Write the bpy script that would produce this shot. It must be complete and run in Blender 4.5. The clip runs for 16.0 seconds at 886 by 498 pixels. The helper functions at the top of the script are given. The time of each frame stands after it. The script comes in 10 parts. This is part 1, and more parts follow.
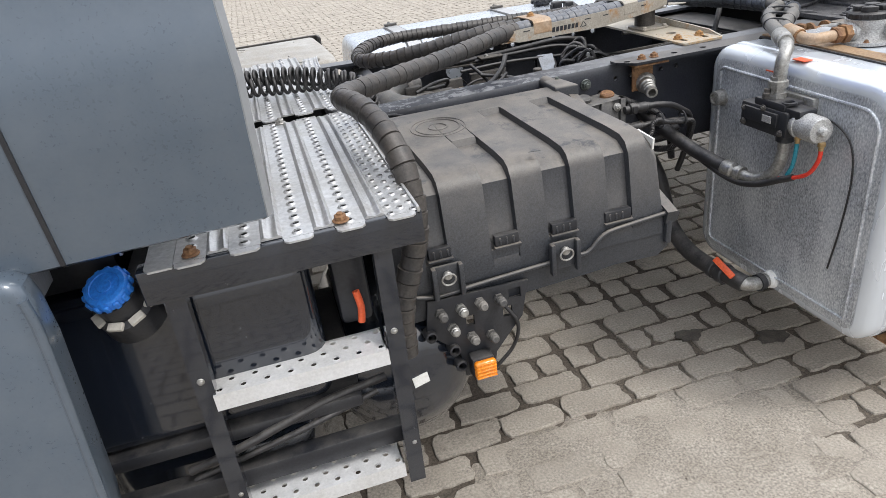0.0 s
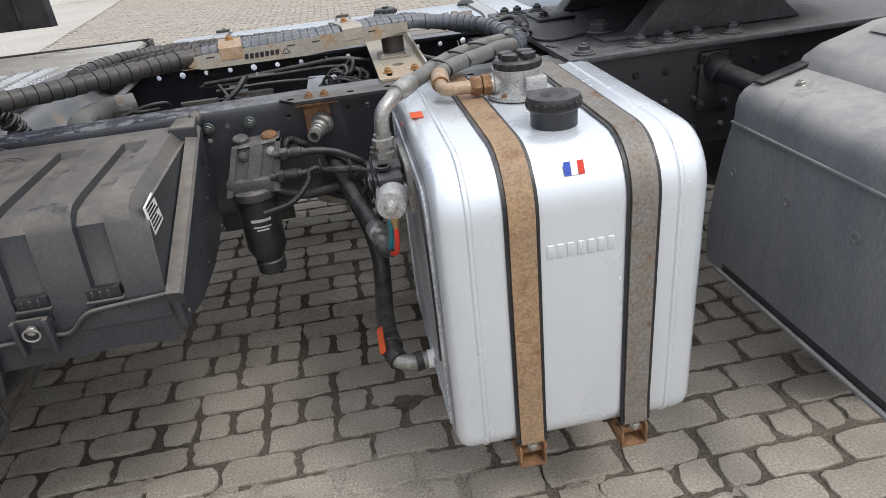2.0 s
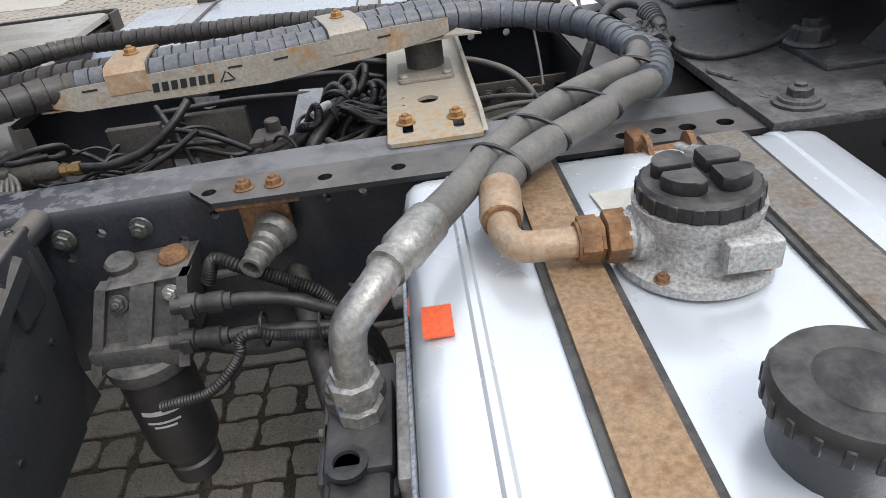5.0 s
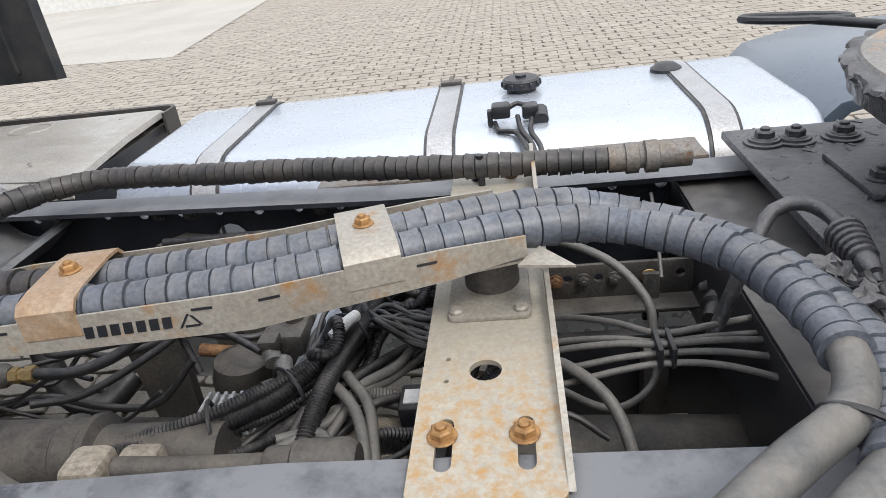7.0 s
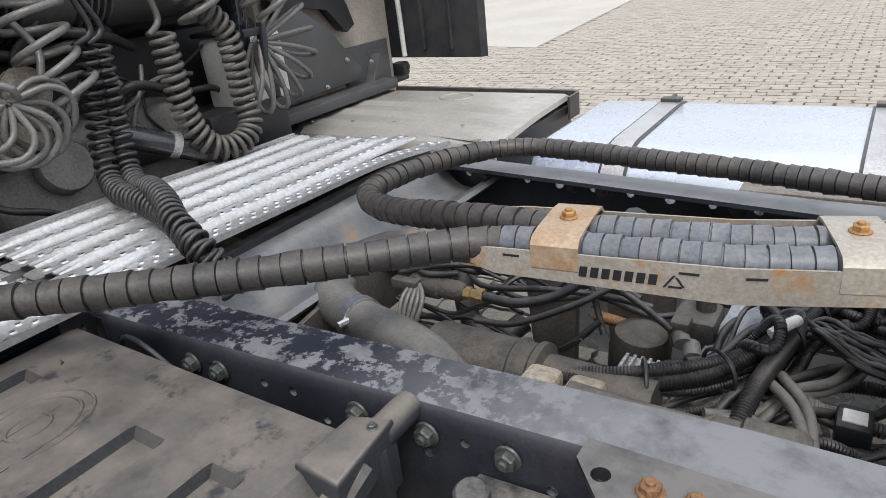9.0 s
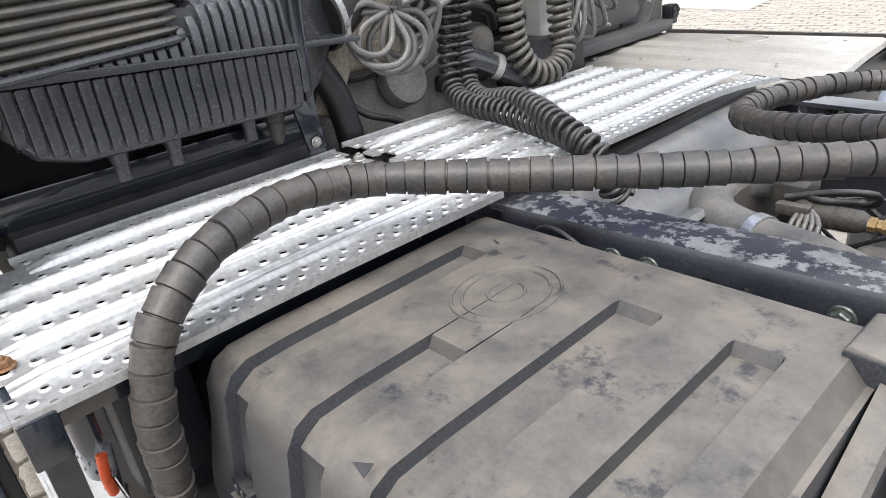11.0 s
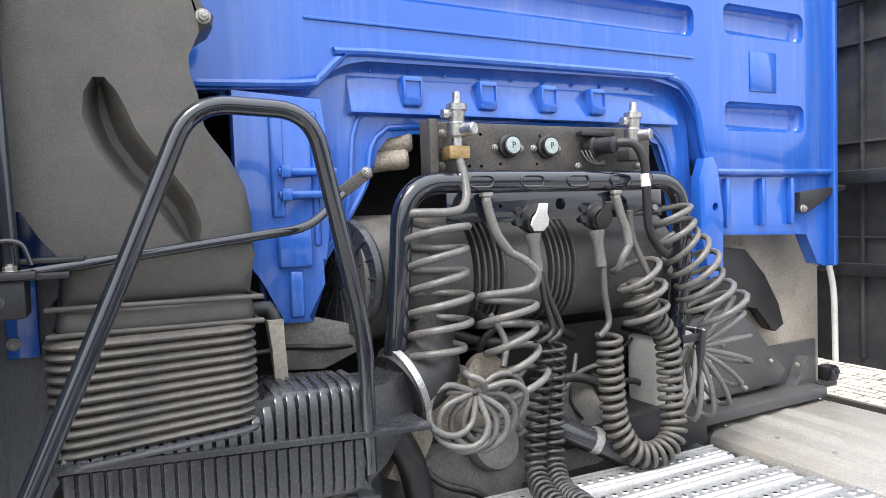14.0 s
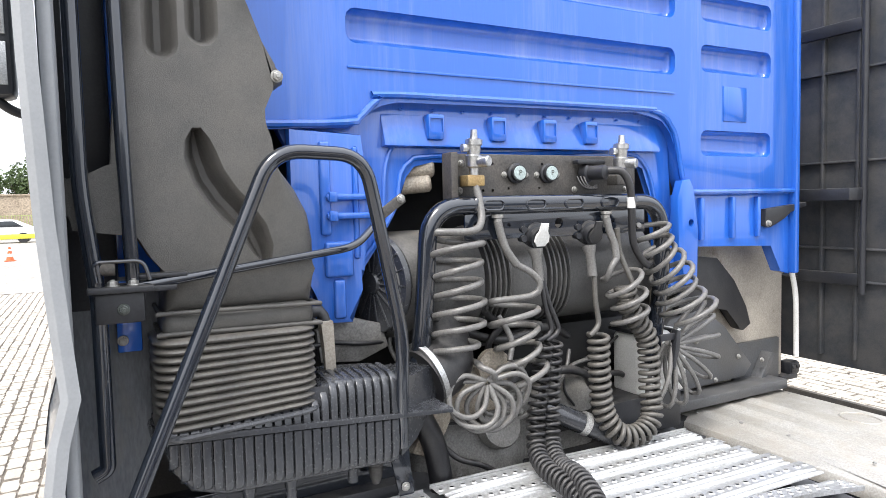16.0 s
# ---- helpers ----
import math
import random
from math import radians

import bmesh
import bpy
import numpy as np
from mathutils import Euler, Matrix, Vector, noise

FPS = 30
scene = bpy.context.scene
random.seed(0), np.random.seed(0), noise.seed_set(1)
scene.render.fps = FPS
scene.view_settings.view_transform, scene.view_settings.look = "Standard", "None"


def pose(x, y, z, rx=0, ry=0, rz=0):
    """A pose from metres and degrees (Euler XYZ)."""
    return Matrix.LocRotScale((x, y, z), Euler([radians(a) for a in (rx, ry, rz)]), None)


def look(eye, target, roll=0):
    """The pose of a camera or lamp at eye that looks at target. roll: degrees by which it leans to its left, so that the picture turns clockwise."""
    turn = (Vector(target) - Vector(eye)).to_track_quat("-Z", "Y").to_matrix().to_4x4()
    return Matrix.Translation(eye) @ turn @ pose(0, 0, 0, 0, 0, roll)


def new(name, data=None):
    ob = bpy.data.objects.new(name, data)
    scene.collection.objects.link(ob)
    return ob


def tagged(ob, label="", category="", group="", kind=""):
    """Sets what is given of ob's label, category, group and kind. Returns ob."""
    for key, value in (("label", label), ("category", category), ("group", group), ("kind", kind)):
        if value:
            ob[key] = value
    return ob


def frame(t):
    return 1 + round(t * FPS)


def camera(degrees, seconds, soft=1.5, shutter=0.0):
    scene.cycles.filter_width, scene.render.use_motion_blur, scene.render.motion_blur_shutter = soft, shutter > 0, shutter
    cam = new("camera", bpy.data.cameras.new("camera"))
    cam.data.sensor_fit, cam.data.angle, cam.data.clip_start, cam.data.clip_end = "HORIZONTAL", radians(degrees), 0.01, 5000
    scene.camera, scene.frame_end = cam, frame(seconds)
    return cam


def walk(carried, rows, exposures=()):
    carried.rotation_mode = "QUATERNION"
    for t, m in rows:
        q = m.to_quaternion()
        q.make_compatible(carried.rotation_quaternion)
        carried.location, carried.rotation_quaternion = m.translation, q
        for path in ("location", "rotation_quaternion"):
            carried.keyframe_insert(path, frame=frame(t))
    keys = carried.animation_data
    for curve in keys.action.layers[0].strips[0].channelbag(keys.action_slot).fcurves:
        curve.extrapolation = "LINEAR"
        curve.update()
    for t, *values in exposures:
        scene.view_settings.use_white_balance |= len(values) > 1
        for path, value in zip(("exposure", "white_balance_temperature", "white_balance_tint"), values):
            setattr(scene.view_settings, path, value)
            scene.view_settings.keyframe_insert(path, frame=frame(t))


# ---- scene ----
cam = camera(68.1, 16.0, 0.55)
PATH = [
    (0, (-1.018, -1.675, 1.322), (-0.617, 0.058, 0.407), -7.6),
    (0.5, (-0.714, -1.792, 1.338), (-0.301, -0.057, 0.434), -7.4),
    (1, (-0.401, -1.732, 1.339), (-0.007, 0.006, 0.43), -6.8),
    (1.5, (-0.139, -1.684, 1.317), (0.194, 0.064, 0.404), -6.4),
    (2, (0.082, -1.671, 1.274), (0.292, 0.089, 0.347), -6.4),
    (2.5, (0.143, -1.678, 1.273), (0.267, 0.06, 0.291), -6.5),
    (3, (0.172, -1.665, 1.275), (0.237, 0.063, 0.271), -6.7),
    (3.2, (0.18, -1.643, 1.273), (0.227, 0.083, 0.263), -6.8),
    (5.3, (0.242, -0.674, 1.233), (0.245, 1.021, 0.17), -7.9),
    (5.5, (0.258, -0.612, 1.24), (0.256, 1.083, 0.178), -8.1),
    (6, (0.294, -0.479, 1.288), (0.282, 1.224, 0.239), -8.4),
    (6.5, (0.334, -0.364, 1.295), (0.281, 1.38, 0.317), -8.0),
    (7, (0.283, -0.333, 1.308), (0.038, 1.424, 0.383), -7.9),
    (7.5, (0.225, -0.354, 1.317), (-0.255, 1.374, 0.431), -7.6),
    (8, (0.187, -0.386, 1.325), (-0.506, 1.281, 0.464), -7.3),
    (8.5, (0.146, -0.426, 1.323), (-0.729, 1.163, 0.481), -6.9),
    (9, (0.111, -0.475, 1.333), (-0.952, 1.005, 0.51), -6.6),
    (9.5, (0.058, -0.557, 1.329), (-1.172, 0.795, 0.518), -6.1),
    (10, (-0.079, -0.712, 1.299), (-1.404, 0.547, 0.488), -6.2),
    (10.2, (-0.136, -0.76, 1.281), (-1.483, 0.473, 0.466), -6.4),
    (12.3, (-0.194, -0.724, 1.287), (-1.606, 0.358, 0.375), -7.0),
    (12.5, (-0.192, -0.641, 1.334), (-1.674, 0.422, 0.512), -6.4),
    (13, (-0.190, -0.509, 1.441), (-1.824, 0.431, 0.773), -3.2),
    (13.5, (-0.162, -0.491, 1.495), (-1.897, 0.407, 1.069), -2.3),
    (14, (-0.106, -0.543, 1.522), (-1.890, 0.356, 1.422), -2.1),
    (14.5, (-0.054, -0.594, 1.509), (-1.847, 0.291, 1.472), -2.0),
    (15, (-0.034, -0.603, 1.485), (-1.834, 0.267, 1.425), -1.7),
    (15.5, (-0.015, -0.624, 1.507), (-1.810, 0.252, 1.397), -1.5),
    (16, (0.088, -0.727, 1.592), (-1.676, 0.207, 1.462), -1.4),
]
walk(cam, [(t, look(eye, target, roll)) for t, eye, target, roll in PATH],
     [(0, 0.3), (1, 0.1), (2, -0.08), (2.5, -0.18), (3, -0.12), (5.5, -0.05), (6.5, 0.15), (8, 0.1), (9, 0.15), (9.5, 0.45), (10, 0.65), (12.5, 0.75), (13, 0.72), (13.5, 0.75), (14.5, 1.2), (16, 1.12)])

# ---- light: a bright overcast day ----
world = bpy.data.worlds.new("overcast_sky")
scene.world = world
world.use_nodes = True
wn = world.node_tree.nodes
sky = wn.new("ShaderNodeTexSky")
sky.sky_type = "NISHITA"
sky.sun_disc = False
sky.sun_elevation = radians(48)
sky.sun_rotation = radians(150)
sky.dust_density = 4.0
sky.air_density = 1.0
veil = wn.new("ShaderNodeMix")
veil.data_type = "RGBA"
veil.inputs[0].default_value = 0.8
# cloud cover: brighter overhead than at the horizon
place = wn.new("ShaderNodeTexCoord")
split = wn.new("ShaderNodeSeparateXYZ")
height = wn.new("ShaderNodeMapRange")
cloud = wn.new("ShaderNodeMix")
cloud.data_type = "RGBA"
cloud.inputs[6].default_value = (4.6, 4.75, 5.1, 1)
cloud.inputs[7].default_value = (13.5, 13.9, 14.8, 1)
world.node_tree.links.new(place.outputs["Generated"], split.inputs[0])
world.node_tree.links.new(split.outputs[2], height.inputs[0])
world.node_tree.links.new(height.outputs[0], cloud.inputs[0])
world.node_tree.links.new(cloud.outputs[2], veil.inputs[7])
world.node_tree.links.new(sky.outputs[0], veil.inputs[6])
world.node_tree.links.new(veil.outputs[2], wn["Background"].inputs[0])
wn["Background"].inputs[1].default_value = 0.15

sun = new("sun", bpy.data.lights.new("sun", "SUN"))
sun.data.energy = 1.5
sun.data.angle = radians(16)
sun.data.color = (1.0, 0.98, 0.95)
sun.matrix_world = look((2.5, -3.0, 6.0), (0, 0, 0))

# ---- helpers for materials and meshes ----
def mat(name, col, rough=0.5, metal=0.0, col2=None, scale=6.0, amount=0.6, fine=0.25, fscale=190.0, bump=0.22,
        bscale=230.0, dust=None, dust_amt=0.0, spot=None, spot_lo=0.55, spot_hi=0.65, spot_scale=9.0, rand=0.0,
        coat=0.0, up=False, spot_rough=0.85, streak=1.0, transmission=0.0, spec=0.5, spot_up=False, dlo=0.38, dhi=0.62, at=None):
    """A procedural surface: two colours mixed by coarse noise, fine grain, settled dust and spots of rust or dirt."""
    m = bpy.data.materials.new(name)
    m.use_nodes = True
    nt = m.node_tree
    n, link = nt.nodes, nt.links.new
    b = n["Principled BSDF"]
    b.inputs["Roughness"].default_value = rough
    b.inputs["Metallic"].default_value = metal
    b.inputs["Coat Weight"].default_value = coat
    b.inputs["Coat Roughness"].default_value = 0.06
    b.inputs["Specular IOR Level"].default_value = spec
    b.inputs["Transmission Weight"].default_value = transmission
    tc = n.new("ShaderNodeTexCoord")
    mp = n.new("ShaderNodeMapping")
    mp.inputs["Scale"].default_value = (1, 1, streak)
    link(tc.outputs["Object"], mp.inputs[0])

    def noise(sc, det=5.0, ro=0.6):
        t = n.new("ShaderNodeTexNoise")
        t.inputs["Scale"].default_value = sc
        t.inputs["Detail"].default_value = det
        t.inputs["Roughness"].default_value = ro
        link(mp.outputs[0], t.inputs["Vector"])
        return t.outputs["Fac"]

    def ramp(src, lo, hi):
        r = n.new("ShaderNodeMapRange")
        r.inputs[1].default_value, r.inputs[2].default_value = lo, hi
        link(src, r.inputs[0])
        return r.outputs[0]

    def mix(fac, a, c, mode="MIX"):
        x = n.new("ShaderNodeMix")
        x.data_type, x.blend_type = "RGBA", mode
        for sock, v in ((x.inputs[0], fac), (x.inputs[6], a), (x.inputs[7], c)):
            if isinstance(v, (int, float)):
                sock.default_value = v
            elif isinstance(v, tuple):
                sock.default_value = (*v, 1)
            else:
                link(v, sock)
        return x.outputs[2]

    def times(a, k):
        q = n.new("ShaderNodeMath")
        q.operation = "MULTIPLY"
        link(a, q.inputs[0])
        if isinstance(k, (int, float)):
            q.inputs[1].default_value = k
        else:
            link(k, q.inputs[1])
        return q.outputs[0]

    c2 = col2 or tuple(v * 0.7 for v in col)
    out = mix(times(ramp(noise(scale), 0.4, 0.62), amount), col, c2)
    grain = noise(fscale, 3.0)
    g = ramp(grain, 0.3, 0.7)
    out = mix(fine, out, mix(g, (0.0, 0.0, 0.0), (1.0, 1.0, 1.0)), "OVERLAY") if fine else out
    rsock = None
    if rand:
        oi = n.new("ShaderNodeObjectInfo")
        geo = n.new("ShaderNodeNewGeometry")
        add = n.new("ShaderNodeMath")
        add.operation = "ADD"
        link(oi.outputs["Random"], add.inputs[0])
        link(geo.outputs["Random Per Island"], add.inputs[1])
        hsv = n.new("ShaderNodeHueSaturation")
        link(ramp(add.outputs[0], 0.0, 2.0), hsv.inputs["Value"])
        hsv.inputs["Value"].default_value = 1
        mr = n.new("ShaderNodeMapRange")
        mr.inputs[1].default_value, mr.inputs[2].default_value = 0.0, 2.0
        mr.inputs[3].default_value, mr.inputs[4].default_value = 1 - rand, 1 + rand
        link(add.outputs[0], mr.inputs[0])
        link(mr.outputs[0], hsv.inputs["Value"])
        link(out, hsv.inputs["Color"])
        out = hsv.outputs[0]
    rough_src = None
    if dust:
        f = times(ramp(noise(scale * 2.3, 8.0, 0.72), dlo, dhi), dust_amt)
        if up:
            geo = n.new("ShaderNodeNewGeometry")
            sp = n.new("ShaderNodeSeparateXYZ")
            link(geo.outputs["Normal"], sp.inputs[0])
            f = times(f, ramp(sp.outputs[2], 0.1, 0.9))
        out = mix(f, out, dust)
        rough_src = f
    if spot:
        f2 = ramp(noise(spot_scale, 8.0, 0.72), spot_lo, spot_hi)
        if spot_up:
            geo2 = n.new("ShaderNodeNewGeometry")
            sp2 = n.new("ShaderNodeSeparateXYZ")
            link(geo2.outputs["Normal"], sp2.inputs[0])
            f2 = times(f2, ramp(sp2.outputs[2], 0.5, 0.9))
        if at:
            # a stain of its own: strongest round one place of the sheet
            here = n.new("ShaderNodeNewGeometry")
            far = n.new("ShaderNodeVectorMath")
            far.operation = "DISTANCE"
            link(here.outputs["Position"], far.inputs[0])
            far.inputs[1].default_value = at[:3]
            f2 = times(f2, ramp(far.outputs["Value"], at[3], at[3] * 0.35))
        out = mix(f2, out, spot)
        rough_src = f2 if rough_src is None else rough_src
        mt = n.new("ShaderNodeMapRange")
        mt.inputs[3].default_value, mt.inputs[4].default_value = metal, 0.0
        link(f2, mt.inputs[0])
        link(mt.outputs[0], b.inputs["Metallic"])
    rr = n.new("ShaderNodeMapRange")
    rr.inputs[3].default_value, rr.inputs[4].default_value = max(rough - 0.08, 0.02), min(rough + 0.1, 1)
    link(grain, rr.inputs[0])
    if rough_src is not None:
        x = n.new("ShaderNodeMix")
        link(rough_src, x.inputs[0])
        link(rr.outputs[0], x.inputs[2])
        x.inputs[3].default_value = spot_rough
        link(x.outputs[0], b.inputs["Roughness"])
    else:
        link(rr.outputs[0], b.inputs["Roughness"])
    link(out, b.inputs["Base Color"])
    if bump:
        bp = n.new("ShaderNodeBump")
        bp.inputs["Strength"].default_value = bump
        bp.inputs["Distance"].default_value = 0.004
        link(noise(bscale, 4.0), bp.inputs["Height"])
        link(bp.outputs[0], b.inputs["Normal"])
    return m


def mesh_of(name, bm, material, sharp=38):
    bmesh.ops.recalc_face_normals(bm, faces=bm.faces)
    me = bpy.data.meshes.new(name)
    bm.to_mesh(me)
    bm.free()
    for p in me.polygons:
        p.use_smooth = True
    me.set_sharp_from_angle(angle=radians(sharp))
    me.materials.append(material)
    return me


def put_under(ob, parent):
    if parent is not None:
        ob.parent = parent
        bpy.context.view_layer.update()
        ob.matrix_parent_inverse = parent.matrix_world.inverted()
    return ob


def part(name, bm, material, parent, label=""):
    ob = new(name, mesh_of(name, bm, material))
    put_under(ob, parent)
    return tagged(ob, label)


def thing(name, at, label, category, group="", kind=""):
    ob = new(name)
    ob.empty_display_size = 0.05
    ob.location = at
    bpy.context.view_layer.update()
    return tagged(ob, label, category, group, kind)


def whole(name, bm, material, label, category, group="", kind=""):
    return tagged(new(name, mesh_of(name, bm, material)), label, category, group, kind)


def B():
    return bmesh.new()


def box(bm, lo, hi, bev=0.0, seg=2, m=None):
    vs = [bm.verts.new((x, y, z)) for x in (lo[0], hi[0]) for y in (lo[1], hi[1]) for z in (lo[2], hi[2])]
    fs = [bm.faces.new([vs[k] for k in q]) for q in
          ((0, 1, 3, 2), (4, 6, 7, 5), (0, 4, 5, 1), (2, 3, 7, 6), (0, 2, 6, 4), (1, 5, 7, 3))]
    if bev:
        es = list({e for f in fs for e in f.edges})
        r = bmesh.ops.bevel(bm, geom=es, offset=bev, segments=seg, affect="EDGES", profile=0.5)
        vs = list({v for f in r["faces"] for v in f.verts} | {v for v in vs if v.is_valid})
    if m is not None:
        bmesh.ops.transform(bm, matrix=m, verts=[v for v in vs if v.is_valid])
    return bm


def frame_for(axis):
    a = Vector(axis).normalized()
    q = Vector((0, 0, 1)) if abs(a.z) < 0.9 else Vector((1, 0, 0))
    u = a.cross(q).normalized()
    return a, u, a.cross(u).normalized()


def lathe(bm, at, axis, profile, n=20, cap=True):
    """profile: (radius, height along axis) from one end to the other."""
    a, u, w = frame_for(axis)
    at = Vector(at)
    rings = []
    for r, h in profile:
        rings.append([bm.verts.new(at + a * h + (u * math.cos(2 * math.pi * k / n) + w * math.sin(2 * math.pi * k / n)) * r)
                      for k in range(n)])
    for p, q in zip(rings, rings[1:]):
        for k in range(n):
            bm.faces.new((p[k], p[(k + 1) % n], q[(k + 1) % n], q[k]))
    if cap:
        bm.faces.new(rings[0])
        bm.faces.new(rings[-1])
    return bm


def cyl(bm, p0, p1, r, r1=None, n=16, bev=0.0):
    p0, p1 = Vector(p0), Vector(p1)
    L = (p1 - p0).length
    r1 = r if r1 is None else r1
    prof = [(r, 0), (r1, L)] if not bev else [(r - bev, 0), (r, bev), (r1, L - bev), (r1 - bev, L)]
    return lathe(bm, p0, p1 - p0, prof, n)


def spline(pts, step=0.01):
    """A smooth line through the points, sampled evenly."""
    p = [Vector(q) for q in pts]
    p = [2 * p[0] - p[1]] + p + [2 * p[-1] - p[-2]]
    out = []
    for i in range(1, len(p) - 2):
        a, b, c, d = p[i - 1], p[i], p[i + 1], p[i + 2]
        k = max(2, int((c - b).length / step))
        for j in range(k):
            t = j / k
            out.append(0.5 * (2 * b + (c - a) * t + (2 * a - 5 * b + 4 * c - d) * t * t + (3 * b - a - 3 * c + d) * t ** 3))
    out.append(p[-2])
    return out


def sweep(bm, line, radius, n=12, cap=True, flat=None):
    """A tube along a line of points; radius is a number or a function of the distance along it."""
    line = [Vector(q) for q in line]
    tang = [(line[min(i + 1, len(line) - 1)] - line[max(i - 1, 0)]).normalized() for i in range(len(line))]
    u = frame_for(tang[0])[1]
    rings, s = [], 0.0
    for i, (p, t) in enumerate(zip(line, tang)):
        if i:
            s += (p - line[i - 1]).length
        u = (u - t * u.dot(t))
        u = u.normalized() if u.length > 1e-6 else frame_for(t)[1]
        w = t.cross(u)
        r = radius(s) if callable(radius) else radius
        rings.append([bm.verts.new(p + (u * math.cos(2 * math.pi * k / n) + w * math.sin(2 * math.pi * k / n)) * r)
                      for k in range(n)])
    for a, b in zip(rings, rings[1:]):
        for k in range(n):
            bm.faces.new((a[k], a[(k + 1) % n], b[(k + 1) % n], b[k]))
    if cap:
        bm.faces.new(rings[0])
        bm.faces.new(rings[-1])
    return bm


def tube(bm, pts, r, n=12, step=0.012):
    return sweep(bm, spline(pts, step), r, n)


def bent(bm, pts, r, bend, n=14, k=6):
    """A pipe of straight runs with rounded corners of the given bend radius."""
    p = [Vector(q) for q in pts]
    line = [p[0]]
    for a, b, c in zip(p, p[1:], p[2:]):
        d0, d1 = (a - b), (c - b)
        cut = min(bend, d0.length * 0.45, d1.length * 0.45)
        s, e = b + d0.normalized() * cut, b + d1.normalized() * cut
        for j in range(k + 1):
            t = j / k
            line.append(s * (1 - t) ** 2 + b * 2 * t * (1 - t) + e * t * t)
    line.append(p[-1])
    return sweep(bm, line, r, n)


def ribbed(bm, pts, r, pitch=0.026, depth=0.0038, n=20):
    """A hose in a wound guard: overlapping turns, each a little flared, with a narrow gap between them."""
    fine = spline(pts, 0.0015)
    dist, s = [0.0], 0.0
    for a, b in zip(fine, fine[1:]):
        s += (b - a).length
        dist.append(s)
    line, radii, k, turn = [], [], 0, 0
    while (turn + 0.15) * pitch <= s:
        wob = 0.0008 * math.sin(turn * 2.4) + 0.0006 * math.sin(turn * 5.1)
        gap = 0.07 + 0.035 * math.sin(turn * 3.7)
        for f, q in ((0.0, r - depth), (gap, r - depth), (gap + 0.03, r - 0.0004 + wob), (0.45, r - 0.0006 + wob), (0.85, r + 0.0004 + wob), (0.985, r + 0.0008 + wob)):
            d = min((turn + f) * pitch, s)
            while k < len(dist) - 2 and dist[k + 1] < d:
                k += 1
            line.append(fine[k].lerp(fine[k + 1], min(1.0, (d - dist[k]) / max(dist[k + 1] - dist[k], 1e-6))))
            radii.append(q)
        turn += 1
    steps = iter(radii)
    return sweep(bm, line, lambda d: next(steps), n)


def rough_hose(bm, pts, r):
    """Thin corrugated conduit."""
    line = spline(pts, 0.0022)
    i = [0]

    def rad(s):
        i[0] += 1
        return r * (1.0 if i[0] % 2 else 0.84)
    return sweep(bm, line, rad, 9)


def prism(bm, poly, axis, lo, hi, bev=0.0, seg=2):
    """A closed outline in the two other axes, drawn out along one of them from lo to hi."""
    order = {"x": (1, 2, 0), "y": (0, 2, 1), "z": (0, 1, 2)}[axis]

    def at(q, h):
        v = [0, 0, 0]
        v[order[0]], v[order[1]], v[order[2]] = q[0], q[1], h
        return bm.verts.new(v)
    a = [at(q, lo) for q in poly]
    b = [at(q, hi) for q in poly]
    k = len(poly)
    fs = [bm.faces.new(a), bm.faces.new(b)]
    fs += [bm.faces.new((a[i], a[(i + 1) % k], b[(i + 1) % k], b[i])) for i in range(k)]
    if bev:
        es = list(fs[0].edges) + list(fs[1].edges)
        bmesh.ops.bevel(bm, geom=es, offset=bev, segments=seg, affect="EDGES", profile=0.5)
    return bm


def stadium(a0, b0, a1, b1, r, k=6):
    """Outline of a long hole from (a0, b0) to (a1, b1)."""
    d = math.atan2(b1 - b0, a1 - a0)
    out = []
    for (ca, cb), s in (((a1, b1), d - math.pi / 2), ((a0, b0), d + math.pi / 2)):
        for j in range(k + 1):
            out.append((ca + r * math.cos(s + math.pi * j / k), cb + r * math.sin(s + math.pi * j / k)))
    return out


def round_rect(a0, a1, b0, b1, r, k=5):
    out = []
    for cx, cy, s in ((a1 - r, b1 - r, 0), (a0 + r, b1 - r, 90), (a0 + r, b0 + r, 180), (a1 - r, b0 + r, 270)):
        for j in range(k + 1):
            t = radians(s + 90 * j / k)
            out.append((cx + r * math.cos(t), cy + r * math.sin(t)))
    return out


def loft(bm, rings, cap=True):
    vs = [[bm.verts.new(q) for q in ring] for ring in rings]
    k = len(vs[0])
    for a, b in zip(vs, vs[1:]):
        for i in range(k):
            bm.faces.new((a[i], a[(i + 1) % k], b[(i + 1) % k], b[i]))
    if cap:
        bm.faces.new(vs[0])
        bm.faces.new(vs[-1])
    return bm


def bored(bm, holes, n=12, cut=None):
    """The solid bm with round holes (p0, p1, radius) drilled through it, and the solid cut taken off."""
    cut = cut or B()
    for p0, p1, r in holes:
        cyl(cut, p0, p1, r, n=n)
    objs = []
    for nm, q in (("solid_tmp", bm), ("drill_tmp", cut)):
        bmesh.ops.recalc_face_normals(q, faces=q.faces)
        me = bpy.data.meshes.new(nm)
        q.to_mesh(me)
        q.free()
        objs.append(new(nm, me))
    md = objs[0].modifiers.new("bore", "BOOLEAN")
    md.operation, md.object, md.solver = "DIFFERENCE", objs[1], "EXACT"
    dg = bpy.context.evaluated_depsgraph_get()
    done = objs[0].evaluated_get(dg).to_mesh()
    out = B()
    out.from_mesh(done)
    objs[0].evaluated_get(dg).to_mesh_clear()
    for o in objs:
        me = o.data
        bpy.data.objects.remove(o)
        bpy.data.meshes.remove(me)
    return out


bolt_meshes = {}


